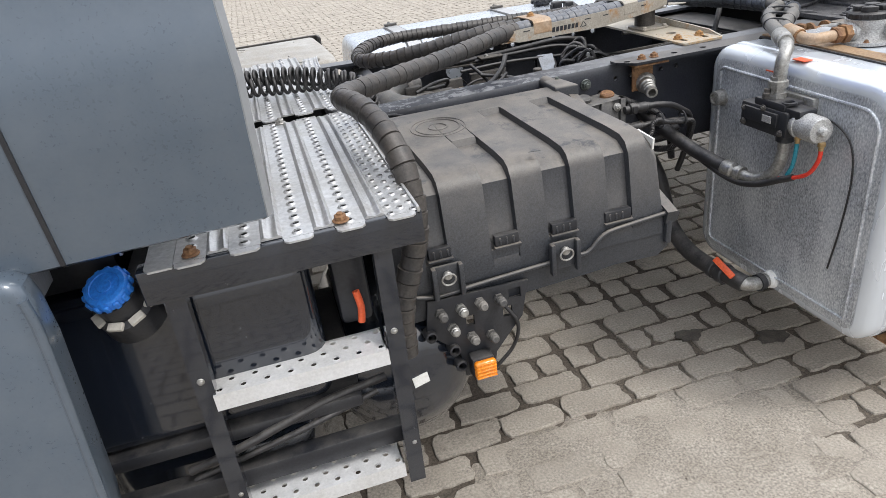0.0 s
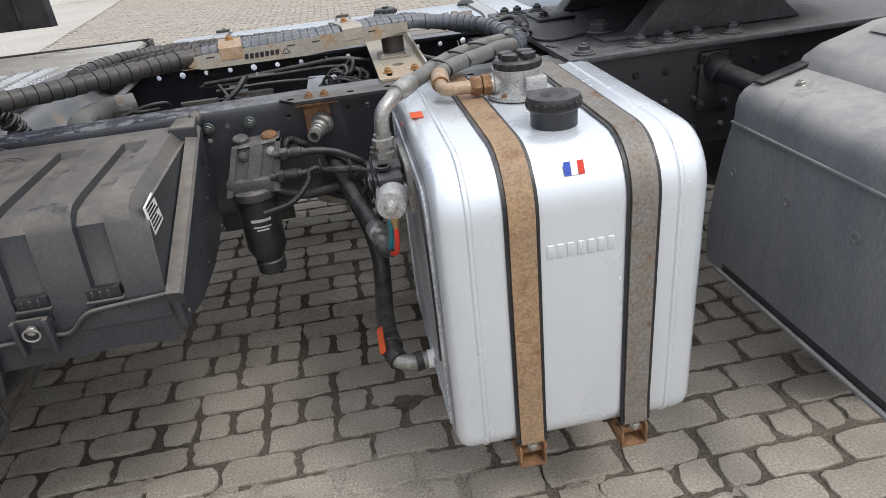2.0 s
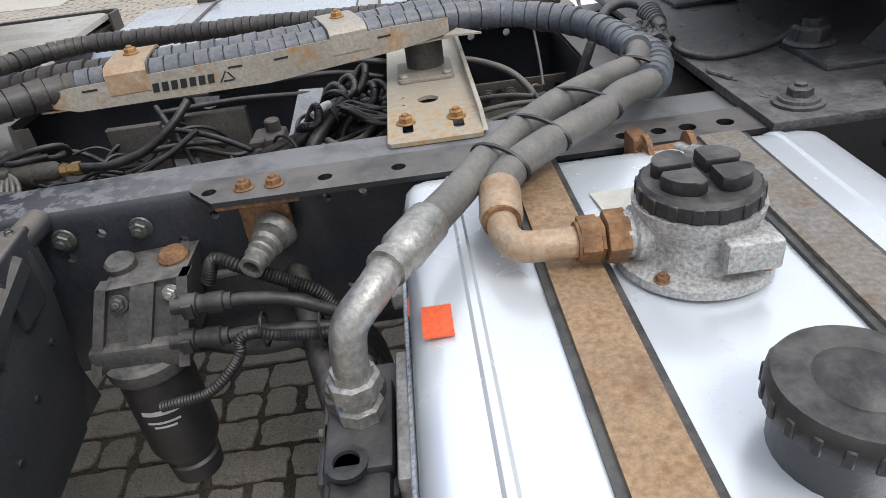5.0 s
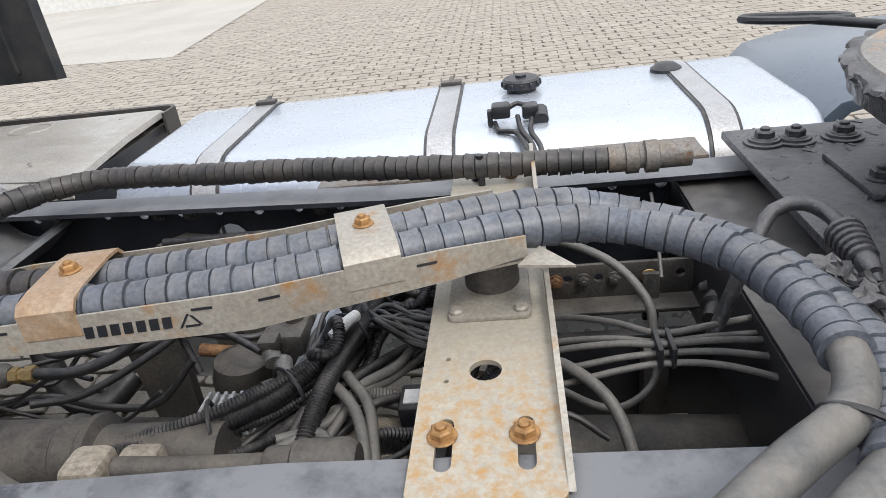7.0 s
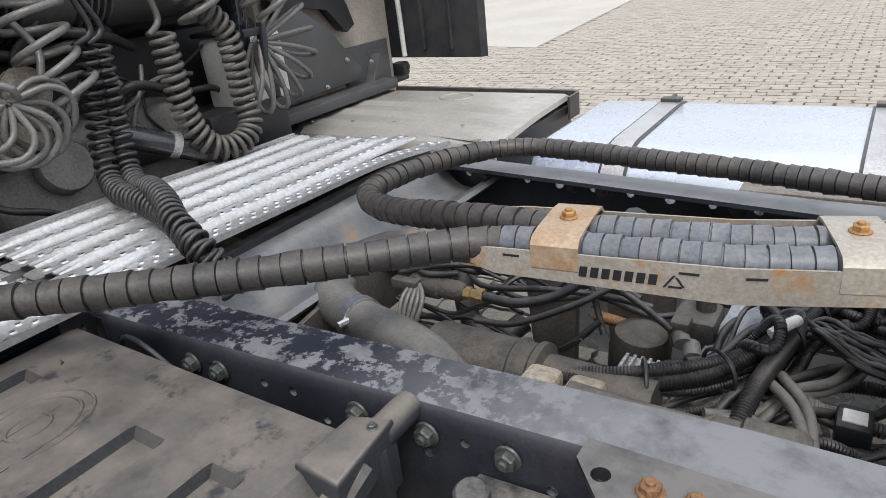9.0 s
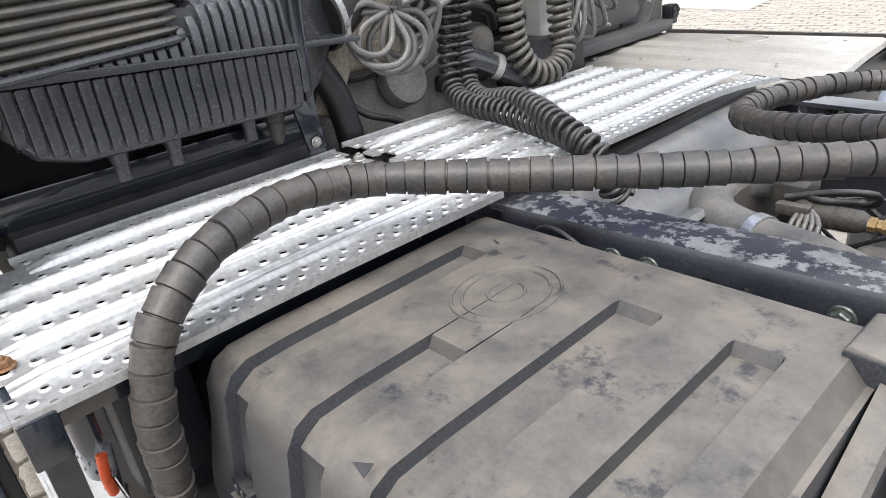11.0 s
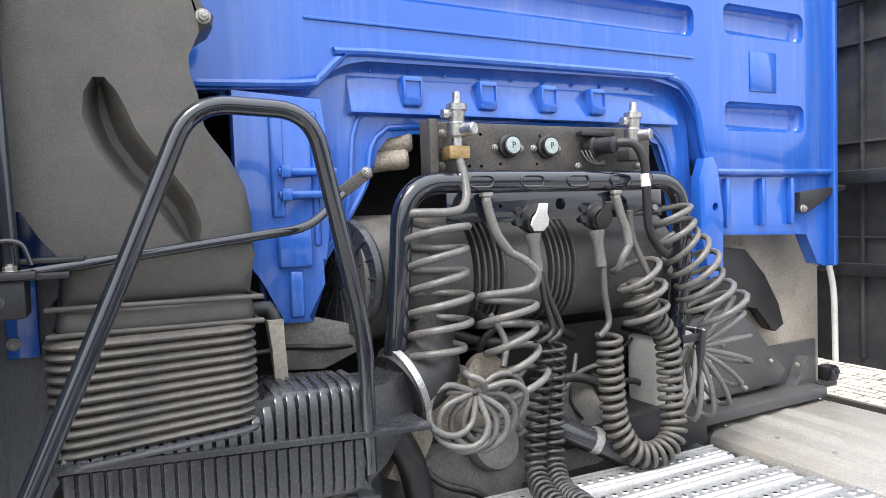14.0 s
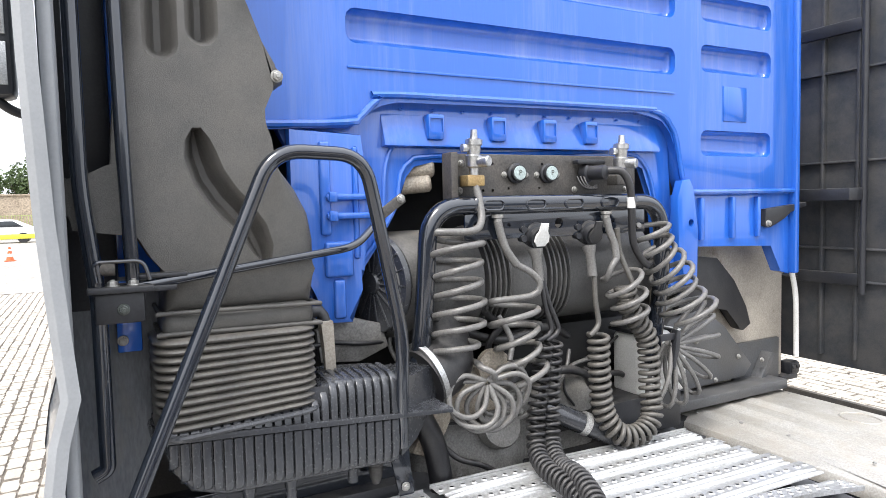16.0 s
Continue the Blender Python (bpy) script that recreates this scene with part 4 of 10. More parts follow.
def valve_block():
    t = thing("valve_block", (0.15, -0.46, 0.78), "black tipping valve with an aluminium cylinder on the tank end", "hydraulic valve")
    bm = B()
    box(bm, (0.168, -0.475, 0.735), (0.190, -0.33, 0.838), 0.003)
    part("mounting_plate", bm, M_ZINC, t, "zinc mounting plate")
    bm = B()
    box(bm, (0.105, -0.47, 0.752), (0.168, -0.315, 0.815), 0.006)
    box(bm, (0.098, -0.445, 0.775), (0.106, -0.335, 0.808), 0.003)
    cyl(bm, (0.135, -0.44, 0.758), (0.135, -0.44, 0.735), 0.021, n=16, bev=0.003)
    body = part("valve_body", bm, M_BLACK, t, "black valve body")
    bm = B()
    box(bm, (0.108, -0.455, 0.812), (0.165, -0.355, 0.832), 0.005)
    box(bm, (0.112, -0.50, 0.800), (0.162, -0.44, 0.825), 0.006)
    lathe(bm, (0.128, -0.448, 0.829), (0, 0, 1), [(0.017, 0), (0.017, 0.005), (0.011, 0.006), (0.010, 0.003), (0, 0.003)], 18, cap=False)
    part("cover_block", bm, M_BLACK, body)
    for y, z in ((-0.33, 0.80), (-0.33, 0.765), (-0.395, 0.812), (-0.455, 0.765)):
        bolt(body, (0.104, y, z), (-1, 0, 0), 0.008, M_ENGINE)
    for p, d in (((0.135, -0.315, 0.80), (0, 1, 0)), ((0.135, -0.315, 0.765), (0, 1, 0)), ((0.118, -0.385, 0.832), (0, 0, 1)), ((0.15, -0.372, 0.832), (0, 0, 1))):
        bm = B()
        lathe(bm, p, d, [(0.010, 0), (0.010, 0.012), (0.0075, 0.014), (0.0075, 0.022)], 10)
        part("plug_screw", bm, M_ENGINE, body)
    bm = B()
    box(bm, (0.0962, -0.43, 0.783), (0.098, -0.40, 0.80), 0.0005, 1)
    part("type_plate", bm, M_CASTALU, body)
    bm = B()
    lathe(bm, (0.140, -0.470, 0.787), (-0.14, -1, 0.03), [(0.030, 0), (0.031, 0.010), (0.033, 0.012), (0.033, 0.020), (0.0305, 0.022), (0.0305, 0.072), (0.027, 0.080), (0.012, 0.081), (0.011, 0.083), (0.0095, 0.096), (0.006, 0.098)], 28)
    part("air_cylinder", bm, M_CASTALU, t, "dull aluminium air cylinder")
    bm = B()
    lathe(bm, (0.138, -0.395, 0.832), (0, 0.02, 1), [(0.021, 0), (0.021, 0.012), (0.017, 0.014), (0.017, 0.024), (0.0225, 0.025), (0.0225, 0.040), (0.018, 0.042), (0.018, 0.05)], 8)
    part("union_nut", bm, M_ZINC, t)
    for y, x in ((-0.553, 0.131), (-0.488, 0.126)):
        bm = B()
        lathe(bm, (x, y, 0.764), (0, 0, -1), [(0.0085, 0), (0.0085, 0.008), (0.006, 0.009), (0.006, 0.018)], 10)
        part("hose_nipple", bm, M_BRASS, t)
    bm = B()
    tube(bm, [(0.131, -0.553, 0.750), (0.131, -0.552, 0.725), (0.128, -0.535, 0.688), (0.122, -0.505, 0.668), (0.112, -0.46, 0.652)], 0.005, 12)
    part("air_hose", bm, M_RED, t, "short red air hose")
    bm = B()
    tube(bm, [(0.126, -0.488, 0.750), (0.125, -0.488, 0.72), (0.122, -0.487, 0.69), (0.118, -0.478, 0.665)], 0.005, 12)
    part("air_hose", bm, M_TEAL, t, "short teal air hose")
    bm = B()
    tube(bm, [(0.120, -0.495, 0.664), (0.113, -0.465, 0.650), (0.103, -0.40, 0.618), (0.092, -0.33, 0.606), (0.075, -0.24, 0.628), (0.055, -0.13, 0.672), (0.03, -0.03, 0.70)], 0.0085, 12)
    part("hose_sleeve", bm, M_RUBBER, t, "black sleeve over the air hoses")
    bm = B()
    tube(bm, [(0.183, -0.475, 0.80), (0.181, -0.54, 0.79), (0.180, -0.585, 0.755), (0.1805, -0.60, 0.68), (0.1815, -0.592, 0.56), (0.182, -0.575, 0.44)], 0.0022, 8)
    part("thin_wire", bm, M_RUBBER, t)
    bm = B()
    lathe(bm, (0.192, -0.142, 0.77), (-1, 0, 0), [(0.024, 0), (0.024, 0.012), (0.02, 0.014), (0.02, 0.034), (0.014, 0.036), (0.013, 0.030), (0, 0.030)], 18, cap=False)
    part("end_plug", bm, M_ZINC, t)
    return t


valve_block()


def suction_line():
    t = thing("suction_hose", (0.1, -0.4, 0.33), "thick black suction hose with an orange valve lever", "hose")
    bm = B()
    lathe(bm, (0.198, -0.40, 0.318), (-1, 0, 0), [(0.026, 0), (0.026, 0.016), (0.022, 0.018), (0.022, 0.03)], 20)
    part("tank_socket", bm, M_WHITE, t)
    bm = B()
    tube(bm, [(0.172, -0.40, 0.318), (0.14, -0.402, 0.318), (0.118, -0.402, 0.321), (0.100, -0.394, 0.325), (0.09, -0.375, 0.33)], 0.0195, 16)
    part("elbow", bm, M_ZINC, t, "dull steel elbow pipe")
    bm = B()
    cyl(bm, (0.155, -0.40, 0.318), (0.138, -0.402, 0.318), 0.024, n=16)
    part("hose_clamp", bm, M_BLACK, t)
    bm = B()
    cyl(bm, (0.085, -0.300, 0.323), (0.084, -0.282, 0.322), 0.0275, n=16, bev=0.002)
    cyl(bm, (0.087, -0.345, 0.328), (0.085, -0.315, 0.325), 0.030, n=16, bev=0.004)
    part("hose_clamp", bm, M_BLACK, t)
    bm = B()
    tube(bm, [(0.100, -0.398, 0.325), (0.088, -0.36, 0.330), (0.084, -0.27, 0.322), (0.086, -0.16, 0.325), (0.095, -0.06, 0.36), (0.098, -0.02, 0.42), (0.085, 0.0, 0.50), (0.06, 0.03, 0.57), (0.03, 0.10, 0.62)], 0.0245, 18)
    part("hose", bm, M_RUBBER, t)
    bm = B()
    box(bm, (-0.009, -0.040, -0.003), (0.009, 0.040, 0.003), 0.0025, 2, Matrix.Translation((0.066, -0.353, 0.362)) @ Matrix.Rotation(radians(14), 4, "X") @ Matrix.Rotation(radians(-40), 4, "Y"))
    part("valve_lever", bm, M_ORANGETAG, t, "orange plastic valve lever")
    return t


suction_line()


# ---- battery box ----
def battery_box():
    t = thing("battery_box", (-0.55, -0.35, 0.6), "dusty grey ribbed plastic battery box with ring latches", "battery box")
    # lid: one profile from rear to front, sunk where a channel runs, drawn along the box
    x0, x1 = -0.878, -0.288
    sinks = ((-0.803, -0.757, -0.19), (-0.669, -0.613, -0.375), (-0.547, -0.49, -0.193), (-0.413, -0.362, -0.193))

    def section(x, yb, end):
        r = 0.022 if end else 0.0
        deep = 0.014 if yb is not None else 0.0
        yb = -0.2 if yb is None else yb
        top = [(-0.085 - r * 0.5, 0.70), (-0.085 - r * 0.5, 0.868 - r), (-0.092 - r * 0.5, 0.879 - r), (-0.105 - r * 0.5, 0.882 - r), (yb, 0.883 - r), (yb - 0.008, 0.883 - r - deep), (-0.48, 0.883 - r - deep),
               (-0.535 + r * 0.5 + deep * 0.4, 0.880 - r - deep), (-0.556 + r * 0.5 + deep * 0.7, 0.870 - r - deep), (-0.570 + r * 0.4 + deep, 0.848 - r), (-0.589 + deep, 0.72), (-0.593, 0.695), (-0.593, 0.665), (-0.3, 0.665)]
        return [(x, y, z) for y, z in top]
    rings = [section(x0 + 0.008, None, True), section(x0 + 0.012, None, True), section(x0 + 0.028, None, False)]
    for xa, xb, yb in sinks:
        rings += [section(xa - 0.001, None, False), section(xa + 0.0015, yb, False), section(xb - 0.0015, yb, False), section(xb + 0.001, None, False)]
    rings += [section(x1 - 0.03, None, False), section(x1 - 0.012, None, True), section(x1 - 0.005, None, True)]
    bm = B()
    loft(bm, rings)
    lid = part("lid", bm, M_PLASTIC, t)
    # round pressed badge on the lid, three rings one in another
    for rr in (1.0, 0.80, 0.34):
        bm = B()
        badge = [Vector((-0.664 + 0.062 * rr * math.cos(2 * math.pi * k / 36), -0.255 + 0.074 * rr * math.sin(2 * math.pi * k / 36), 0.8825)) for k in range(37)]
        sweep(bm, badge, 0.0024, 6, cap=False)
        part("badge_ring", bm, M_PLASTIC, lid)
    # grip slots where the channels end at the front
    for xa, xb, z in ((-0.797, -0.752, 0.742), (-0.662, -0.612, 0.738), (-0.541, -0.487, 0.734), (-0.424, -0.366, 0.731)):
        bm = B()
        box(bm, (xa, -0.592, z - 0.012), (xb, -0.578, z + 0.010), 0.001)
        slot = part("grip_slot", bm, M_BLACK, lid)
        for k in range(3):
            bm = B()
            box(bm, (xa + 0.008 + k * 0.014, -0.5935, z - 0.010), (xa + 0.012 + k * 0.014, -0.588, z + 0.006), 0.001, 1)
            part("slot_web", bm, M_PLASTIC, slot)
        bm = B()
        box(bm, (xa - 0.003, -0.5975, z - 0.0165), (xb + 0.003, -0.586, z - 0.012), 0.0012)
        part("slot_lip", bm, M_PLASTIC, slot)
    # body under the lid
    bm = B()
    prism(bm, [(-0.868, 0.72), (-0.285, 0.72), (-0.275, 0.63), (-0.30, 0.61), (-0.40, 0.618), (-0.44, 0.612), (-0.60, 0.605), (-0.858, 0.60)], "y", -0.5895, -0.09, 0.002)
    part("tray", bm, M_PLASTIC, t)
    bm = B()
    edge = [(-0.845, -0.599, 0.665), (-0.80, -0.600, 0.655), (-0.77, -0.6005, 0.655), (-0.70, -0.6005, 0.66), (-0.52, -0.6005, 0.668), (-0.47, -0.6, 0.668), (-0.45, -0.6, 0.685), (-0.43, -0.6, 0.70), (-0.40, -0.599, 0.705), (-0.28, -0.596, 0.712)]
    tube(bm, edge, 0.0045, 12)
    part("lid_edge", bm, M_PLASTIC, lid, "pale worn lower edge of the lid")
    for xc, zc in ((-0.769, 0.702), (-0.523, 0.691)):
        bm = B()
        box(bm, (xc - 0.03, -0.606, zc - 0.042), (xc + 0.03, -0.598, zc + 0.02), 0.004)
        box(bm, (xc - 0.032, -0.616, zc - 0.05), (xc - 0.022, -0.60, zc + 0.02), 0.003)
        box(bm, (xc + 0.022, -0.616, zc - 0.05), (xc + 0.032, -0.60, zc + 0.02), 0.003)
        latch = part("latch", bm, M_PLASTIC, t)
        bm = B()
        cyl(bm, (xc, -0.606, zc), (xc, -0.616, zc), 0.009, n=14, bev=0.002)
        sweep(bm, [(xc + 0.014 * math.cos(2 * math.pi * k / 20), -0.617, zc - 0.006 + 0.012 * math.sin(2 * math.pi * k / 20)) for k in range(21)], 0.002, 6, cap=False)
        part("pull_ring", bm, M_ZINC, latch, "zinc pull ring")
    # right end: side plate below a slanting flange, with rivets, and a printed label on the lid
    bm = B()
    prism(bm, [(-0.598, 0.640), (-0.600, 0.712), (-0.130, 0.872), (-0.082, 0.868), (-0.078, 0.80), (-0.10, 0.70), (-0.15, 0.625), (-0.30, 0.605), (-0.46, 0.615)], "x", -0.286, -0.272, 0.004)
    plate = part("end_plate", bm, M_PLASTIC, t)
    bm = B()
    d = Vector((0, 0.470, 0.160)).normalized()
    up = Vector((0, -d.z, d.y))
    p0, p1 = Vector((0, -0.604, 0.706)), Vector((0, -0.118, 0.872))
    loft(bm, [[p - up * 0.020 + Vector((-0.288, 0, 0)), p + up * 0.012 + Vector((-0.290, 0, 0)), p + up * 0.010 + Vector((-0.266, 0, 0)), p + up * 0.004 + Vector((-0.261, 0, 0)), p - up * 0.014 + Vector((-0.261, 0, 0)), p - up * 0.021 + Vector((-0.268, 0, 0))] for p in (p0, p0.lerp(p1, 0.5), p1)])
    part("flange", bm, M_PLASTIC, plate, "worn slanting flange of the end plate")
    for y, z in ((-0.57, 0.655), (-0.555, 0.690), (-0.47, 0.70), (-0.43, 0.735), (-0.38, 0.69), (-0.30, 0.77), (-0.27, 0.70), (-0.22, 0.80), (-0.20, 0.73), (-0.14, 0.83), (-0.13, 0.76), (-0.35, 0.64)):
        bm = B()
        cyl(bm, (-0.272, y, z), (-0.2685, y, z), 0.0050, n=10)
        part("rivet", bm, M_BLACK if y > -0.5 else M_ENGINE, plate)
    bm = B()
    prism(bm, [(-0.555, 0.862), (-0.492, 0.866), (-0.479, 0.808), (-0.548, 0.806)], "x", -0.2965, -0.2925)
    label = part("label_plate", bm, M_WHITE, t, "small printed information label")
    for k in range(7):
        bm = B()
        z = 0.813 + k * 0.0075
        y = -0.545 - 0.0009 * k
        box(bm, (-0.2925, y, z), (-0.2918, y + 0.058 - 0.009 * (k % 3), z + 0.0042))
        part("print_bar", bm, M_BLACK, label)
    bm = B()
    prism(bm, [(-0.325, -0.160), (-0.322, -0.078), (-0.276, -0.062), (-0.264, -0.165)], "z", 0.80, 0.893, 0.006, 3)
    flap = part("rear_flap", bm, M_PLASTIC, t)
    bolt(flap, (-0.285, -0.085, 0.893), (0, 0, 1), 0.006, M_BOLT)
    bm = B()
    cyl(bm, (-0.290, -0.075, 0.872), (-0.290, -0.012, 0.872), 0.018, n=18, bev=0.004)
    part("rear_hinge", bm, M_PLASTIC, t)
    # triangular drain hole piece and a scratch
    bm = B()
    prism(bm, [(-0.568, -0.557), (-0.545, -0.562), (-0.552, -0.546)], "z", 0.8915, 0.8922)
    part("split", bm, M_BLACK, lid)
    bm = B()
    prism(bm, [(-0.779, -0.155), (-0.762, -0.163), (-0.764, -0.158)], "z", 0.8835, 0.8842)
    part("split", bm, M_BLACK, lid)
    return t


battery_box()


def air_manifold():
    t = thing("test_point_bracket", (-0.75, -0.6, 0.45), "black bracket with air test points and an amber side marker", "bracket")
    bm = B()
    prism(bm, [(-0.826, 0.575), (-0.76, 0.515), (-0.755, 0.448), (-0.69, 0.445), (-0.685, 0.49), (-0.62, 0.561), (-0.603, 0.642), (-0.815, 0.648)], "y", -0.602, -0.594, 0.002)
    slots = B()
    for x, z, a, h in ((-0.634, 0.619, 0.013, 0.012), (-0.652, 0.581, 0.010, 0.012), (-0.733, 0.582, 0.009, 0.012)):
        box(slots, (x - a, -0.62, z - h), (x + a, -0.58, z + h))
    part("plate", bored(bm, [], 12, slots), M_BLACK, t)
    for k, (x, z) in enumerate(((-0.793, 0.617), (-0.751, 0.617), (-0.71, 0.62), (-0.67, 0.617), (-0.772, 0.577), (-0.734, 0.545), (-0.693, 0.537))):
        # screwed test point: hexagon, collar and cap
        bm = B()
        lathe(bm, (x, -0.602, z), (0.05, -1, 0.15), [(0.0115, 0), (0.0115, 0.008)], 6)
        lathe(bm, (x, -0.609, z), (0.05, -1, 0.15), [(0.007, 0), (0.007, 0.006), (0.010, 0.007), (0.010, 0.016), (0.0085, 0.0175), (0.0085, 0.022), (0.006, 0.024)], 14)
        part("test_point", bm, (M_DUSTCAST, M_ZINC, M_CASTGREY)[k % 3], t)
    for x, z in ((-0.82, 0.57), (-0.776, 0.524), (-0.766, 0.482)):
        bm = B()
        lathe(bm, (x, -0.585, z), (0.05, -1, 0.1), [(0.012, 0), (0.012, 0.03), (0.0085, 0.031), (0.008, 0.012)], 16, cap=False)
        part("open_socket", bm, M_BLACK, t)
    bm = B()
    box(bm, (-0.748, -0.635, 0.458), (-0.70, -0.602, 0.508), 0.006)
    part("lamp_housing", bm, M_BLACK, t)
    bm = B()
    box(bm, (-0.746, -0.648, 0.463), (-0.699, -0.632, 0.505), 0.007, 3)
    lens = part("lamp_lens", bm, M_ORANGE, t, "amber side marker lens")
    for k in range(5):
        bm = B()
        box(bm, (-0.744, -0.6495, 0.467 + k * 0.008), (-0.701, -0.6475, 0.470 + k * 0.008), 0.0006, 1)
        part("lens_rib", bm, M_ORANGE, lens)
    bm = B()
    tube(bm, [(-0.66, -0.598, 0.60), (-0.635, -0.61, 0.55), (-0.645, -0.60, 0.49), (-0.69, -0.595, 0.44)], 0.004, 12)
    part("cable", bm, M_RUBBER, t)
    return t


air_manifold()


def air_tank():
    t = thing("air_tank", (-0.95, -0.45, 0.45), "black cylindrical compressed air tank under the steps", "air tank")
    bm = B()
    lathe(bm, (-1.55, -0.46, 0.46), (1, 0, 0), [(0.05, 0), (0.12, 0.02), (0.14, 0.05), (0.142, 0.08), (0.142, 0.43), (0.138, 0.465), (0.115, 0.50), (0.07, 0.525), (0.0, 0.535)], 40, cap=False)
    part("front_shell", bm, M_GLOSSBLACK, t)
    bm = B()
    lathe(bm, (-0.872, -0.12, 0.458), (0, -1, 0), [(0.05, 0), (0.125, 0.02), (0.144, 0.05), (0.146, 0.08), (0.146, 0.41), (0.142, 0.437), (0.122, 0.464), (0.075, 0.483), (0.0, 0.49)], 40, cap=False)
    part("rear_shell", bm, M_GLOSSBLACK, t)
    bm = B()
    box(bm, (-0.017, -0.001, -0.012), (0.017, 0.002, 0.012), 0, 1, Matrix.Translation((-0.853, -0.609, 0.476)) @ Matrix.Rotation(radians(8), 4, "Z") @ Matrix.Rotation(radians(-8), 4, "Y"))
    part("type_label", bm, M_WHITE, t, "small white type label")
    bm = B()
    tube(bm, [(-0.86, -0.56, 0.58), (-0.80, -0.56, 0.56), (-0.76, -0.54, 0.53), (-0.73, -0.50, 0.50)], 0.009, 12)
    part("pipe", bm, M_BLACK, t)
    return t


air_tank()


# ---- steps, their posts and the urea tank behind ----
def dimpled(bm, xa, xb, ya, yb, z, nx, ny, r=0.006, lift=0.0025, every=False):
    """A sheet of nx by ny cells, each second one (or every one) with a round hole in a raised collar."""
    dx, dy = (xb - xa) / nx, (yb - ya) / ny
    for i in range(nx):
        for j in range(ny):
            x0, y0 = xa + i * dx, ya + j * dy
            cx, cy = x0 + dx / 2, y0 + dy / 2
            outer = [(x0 + dx, cy), (x0 + dx, y0 + dy), (cx, y0 + dy), (x0, y0 + dy), (x0, cy), (x0, y0), (cx, y0), (x0 + dx, y0)]
            o = [bm.verts.new((x, y, z)) for x, y in outer]
            if (i + j) % 2 and not every:
                bm.faces.new(o)
                continue
            rings = []
            for rr, h in ((r * 1.6, 0.0), (r * 1.2, lift * 0.9), (r, lift), (r * 0.95, lift - 0.0022)):
                rings.append([bm.verts.new((cx + rr * math.cos(k * math.pi / 4), cy + rr * math.sin(k * math.pi / 4), z + h)) for k in range(8)])
            for a, b in zip([o] + rings, rings):
                for k in range(8):
                    bm.faces.new((a[k], a[(k + 1) % 8], b[(k + 1) % 8], b[k]))
    return bm


def side_steps():
    t = thing("side_steps", (-1.07, -0.72, 0.38), "two aluminium steps between black steel posts below the catwalk", "steps")
    for name, xa, xb in (("post", -1.235, -1.205), ("post", -0.915, -0.885)):
        bm = B()
        dx = -0.012
        loft(bm, [[(xa, -0.742, 0.90), (xb, -0.742, 0.90), (xb, -0.712, 0.90), (xa, -0.712, 0.90)],
                  [(xa + dx, -0.748, 0.355), (xb + dx, -0.748, 0.355), (xb + dx, -0.718, 0.355), (xa + dx, -0.718, 0.355)]])
        p = part(name, bm, M_GLOSSBLACK, t, "black painted steel post")
        for z in (0.70, 0.45):
            bolt(p, ((xa + xb) / 2 - 0.006, -0.744, z), (0, -1, 0), 0.006, M_ZINC)
    bm = B()
    box(bm, (-1.26, -0.752, 0.855), (-0.83, -0.715, 0.912), 0.003)
    part("top_beam", bm, M_GLOSSBLACK, t, "black painted steel beam")
    for x in (-0.905, -1.255):
        bm = B()
        box(bm, (x, -0.714, 0.855), (x + 0.015, -0.10, 0.902), 0.002)
        part("side_beam", bm, M_GLOSSBLACK, t, "black painted steel beam")
    for z, xa, xb in ((0.668, -1.215, -0.922), (0.405, -1.225, -0.932)):
        bm = B()
        dimpled(bm, xa, xb, -0.745, -0.675, z, 15, 3, 0.0056, 0.0012)
        prism(bm, [(-0.749, z + 0.001), (-0.745, z + 0.001), (-0.745, z - 0.026), (-0.735, z - 0.030), (-0.735, z - 0.033), (-0.749, z - 0.030)], "x", xa, xb)
        box(bm, (xa, -0.677, z - 0.03), (xb, -0.673, z))
        box(bm, (xa, -0.745, z - 0.03), (xa + 0.003, -0.675, z))
        box(bm, (xb - 0.003, -0.745, z - 0.03), (xb, -0.675, z))
        part("step", bm, M_TREAD, t, "perforated aluminium step tread")
    return t


side_steps()


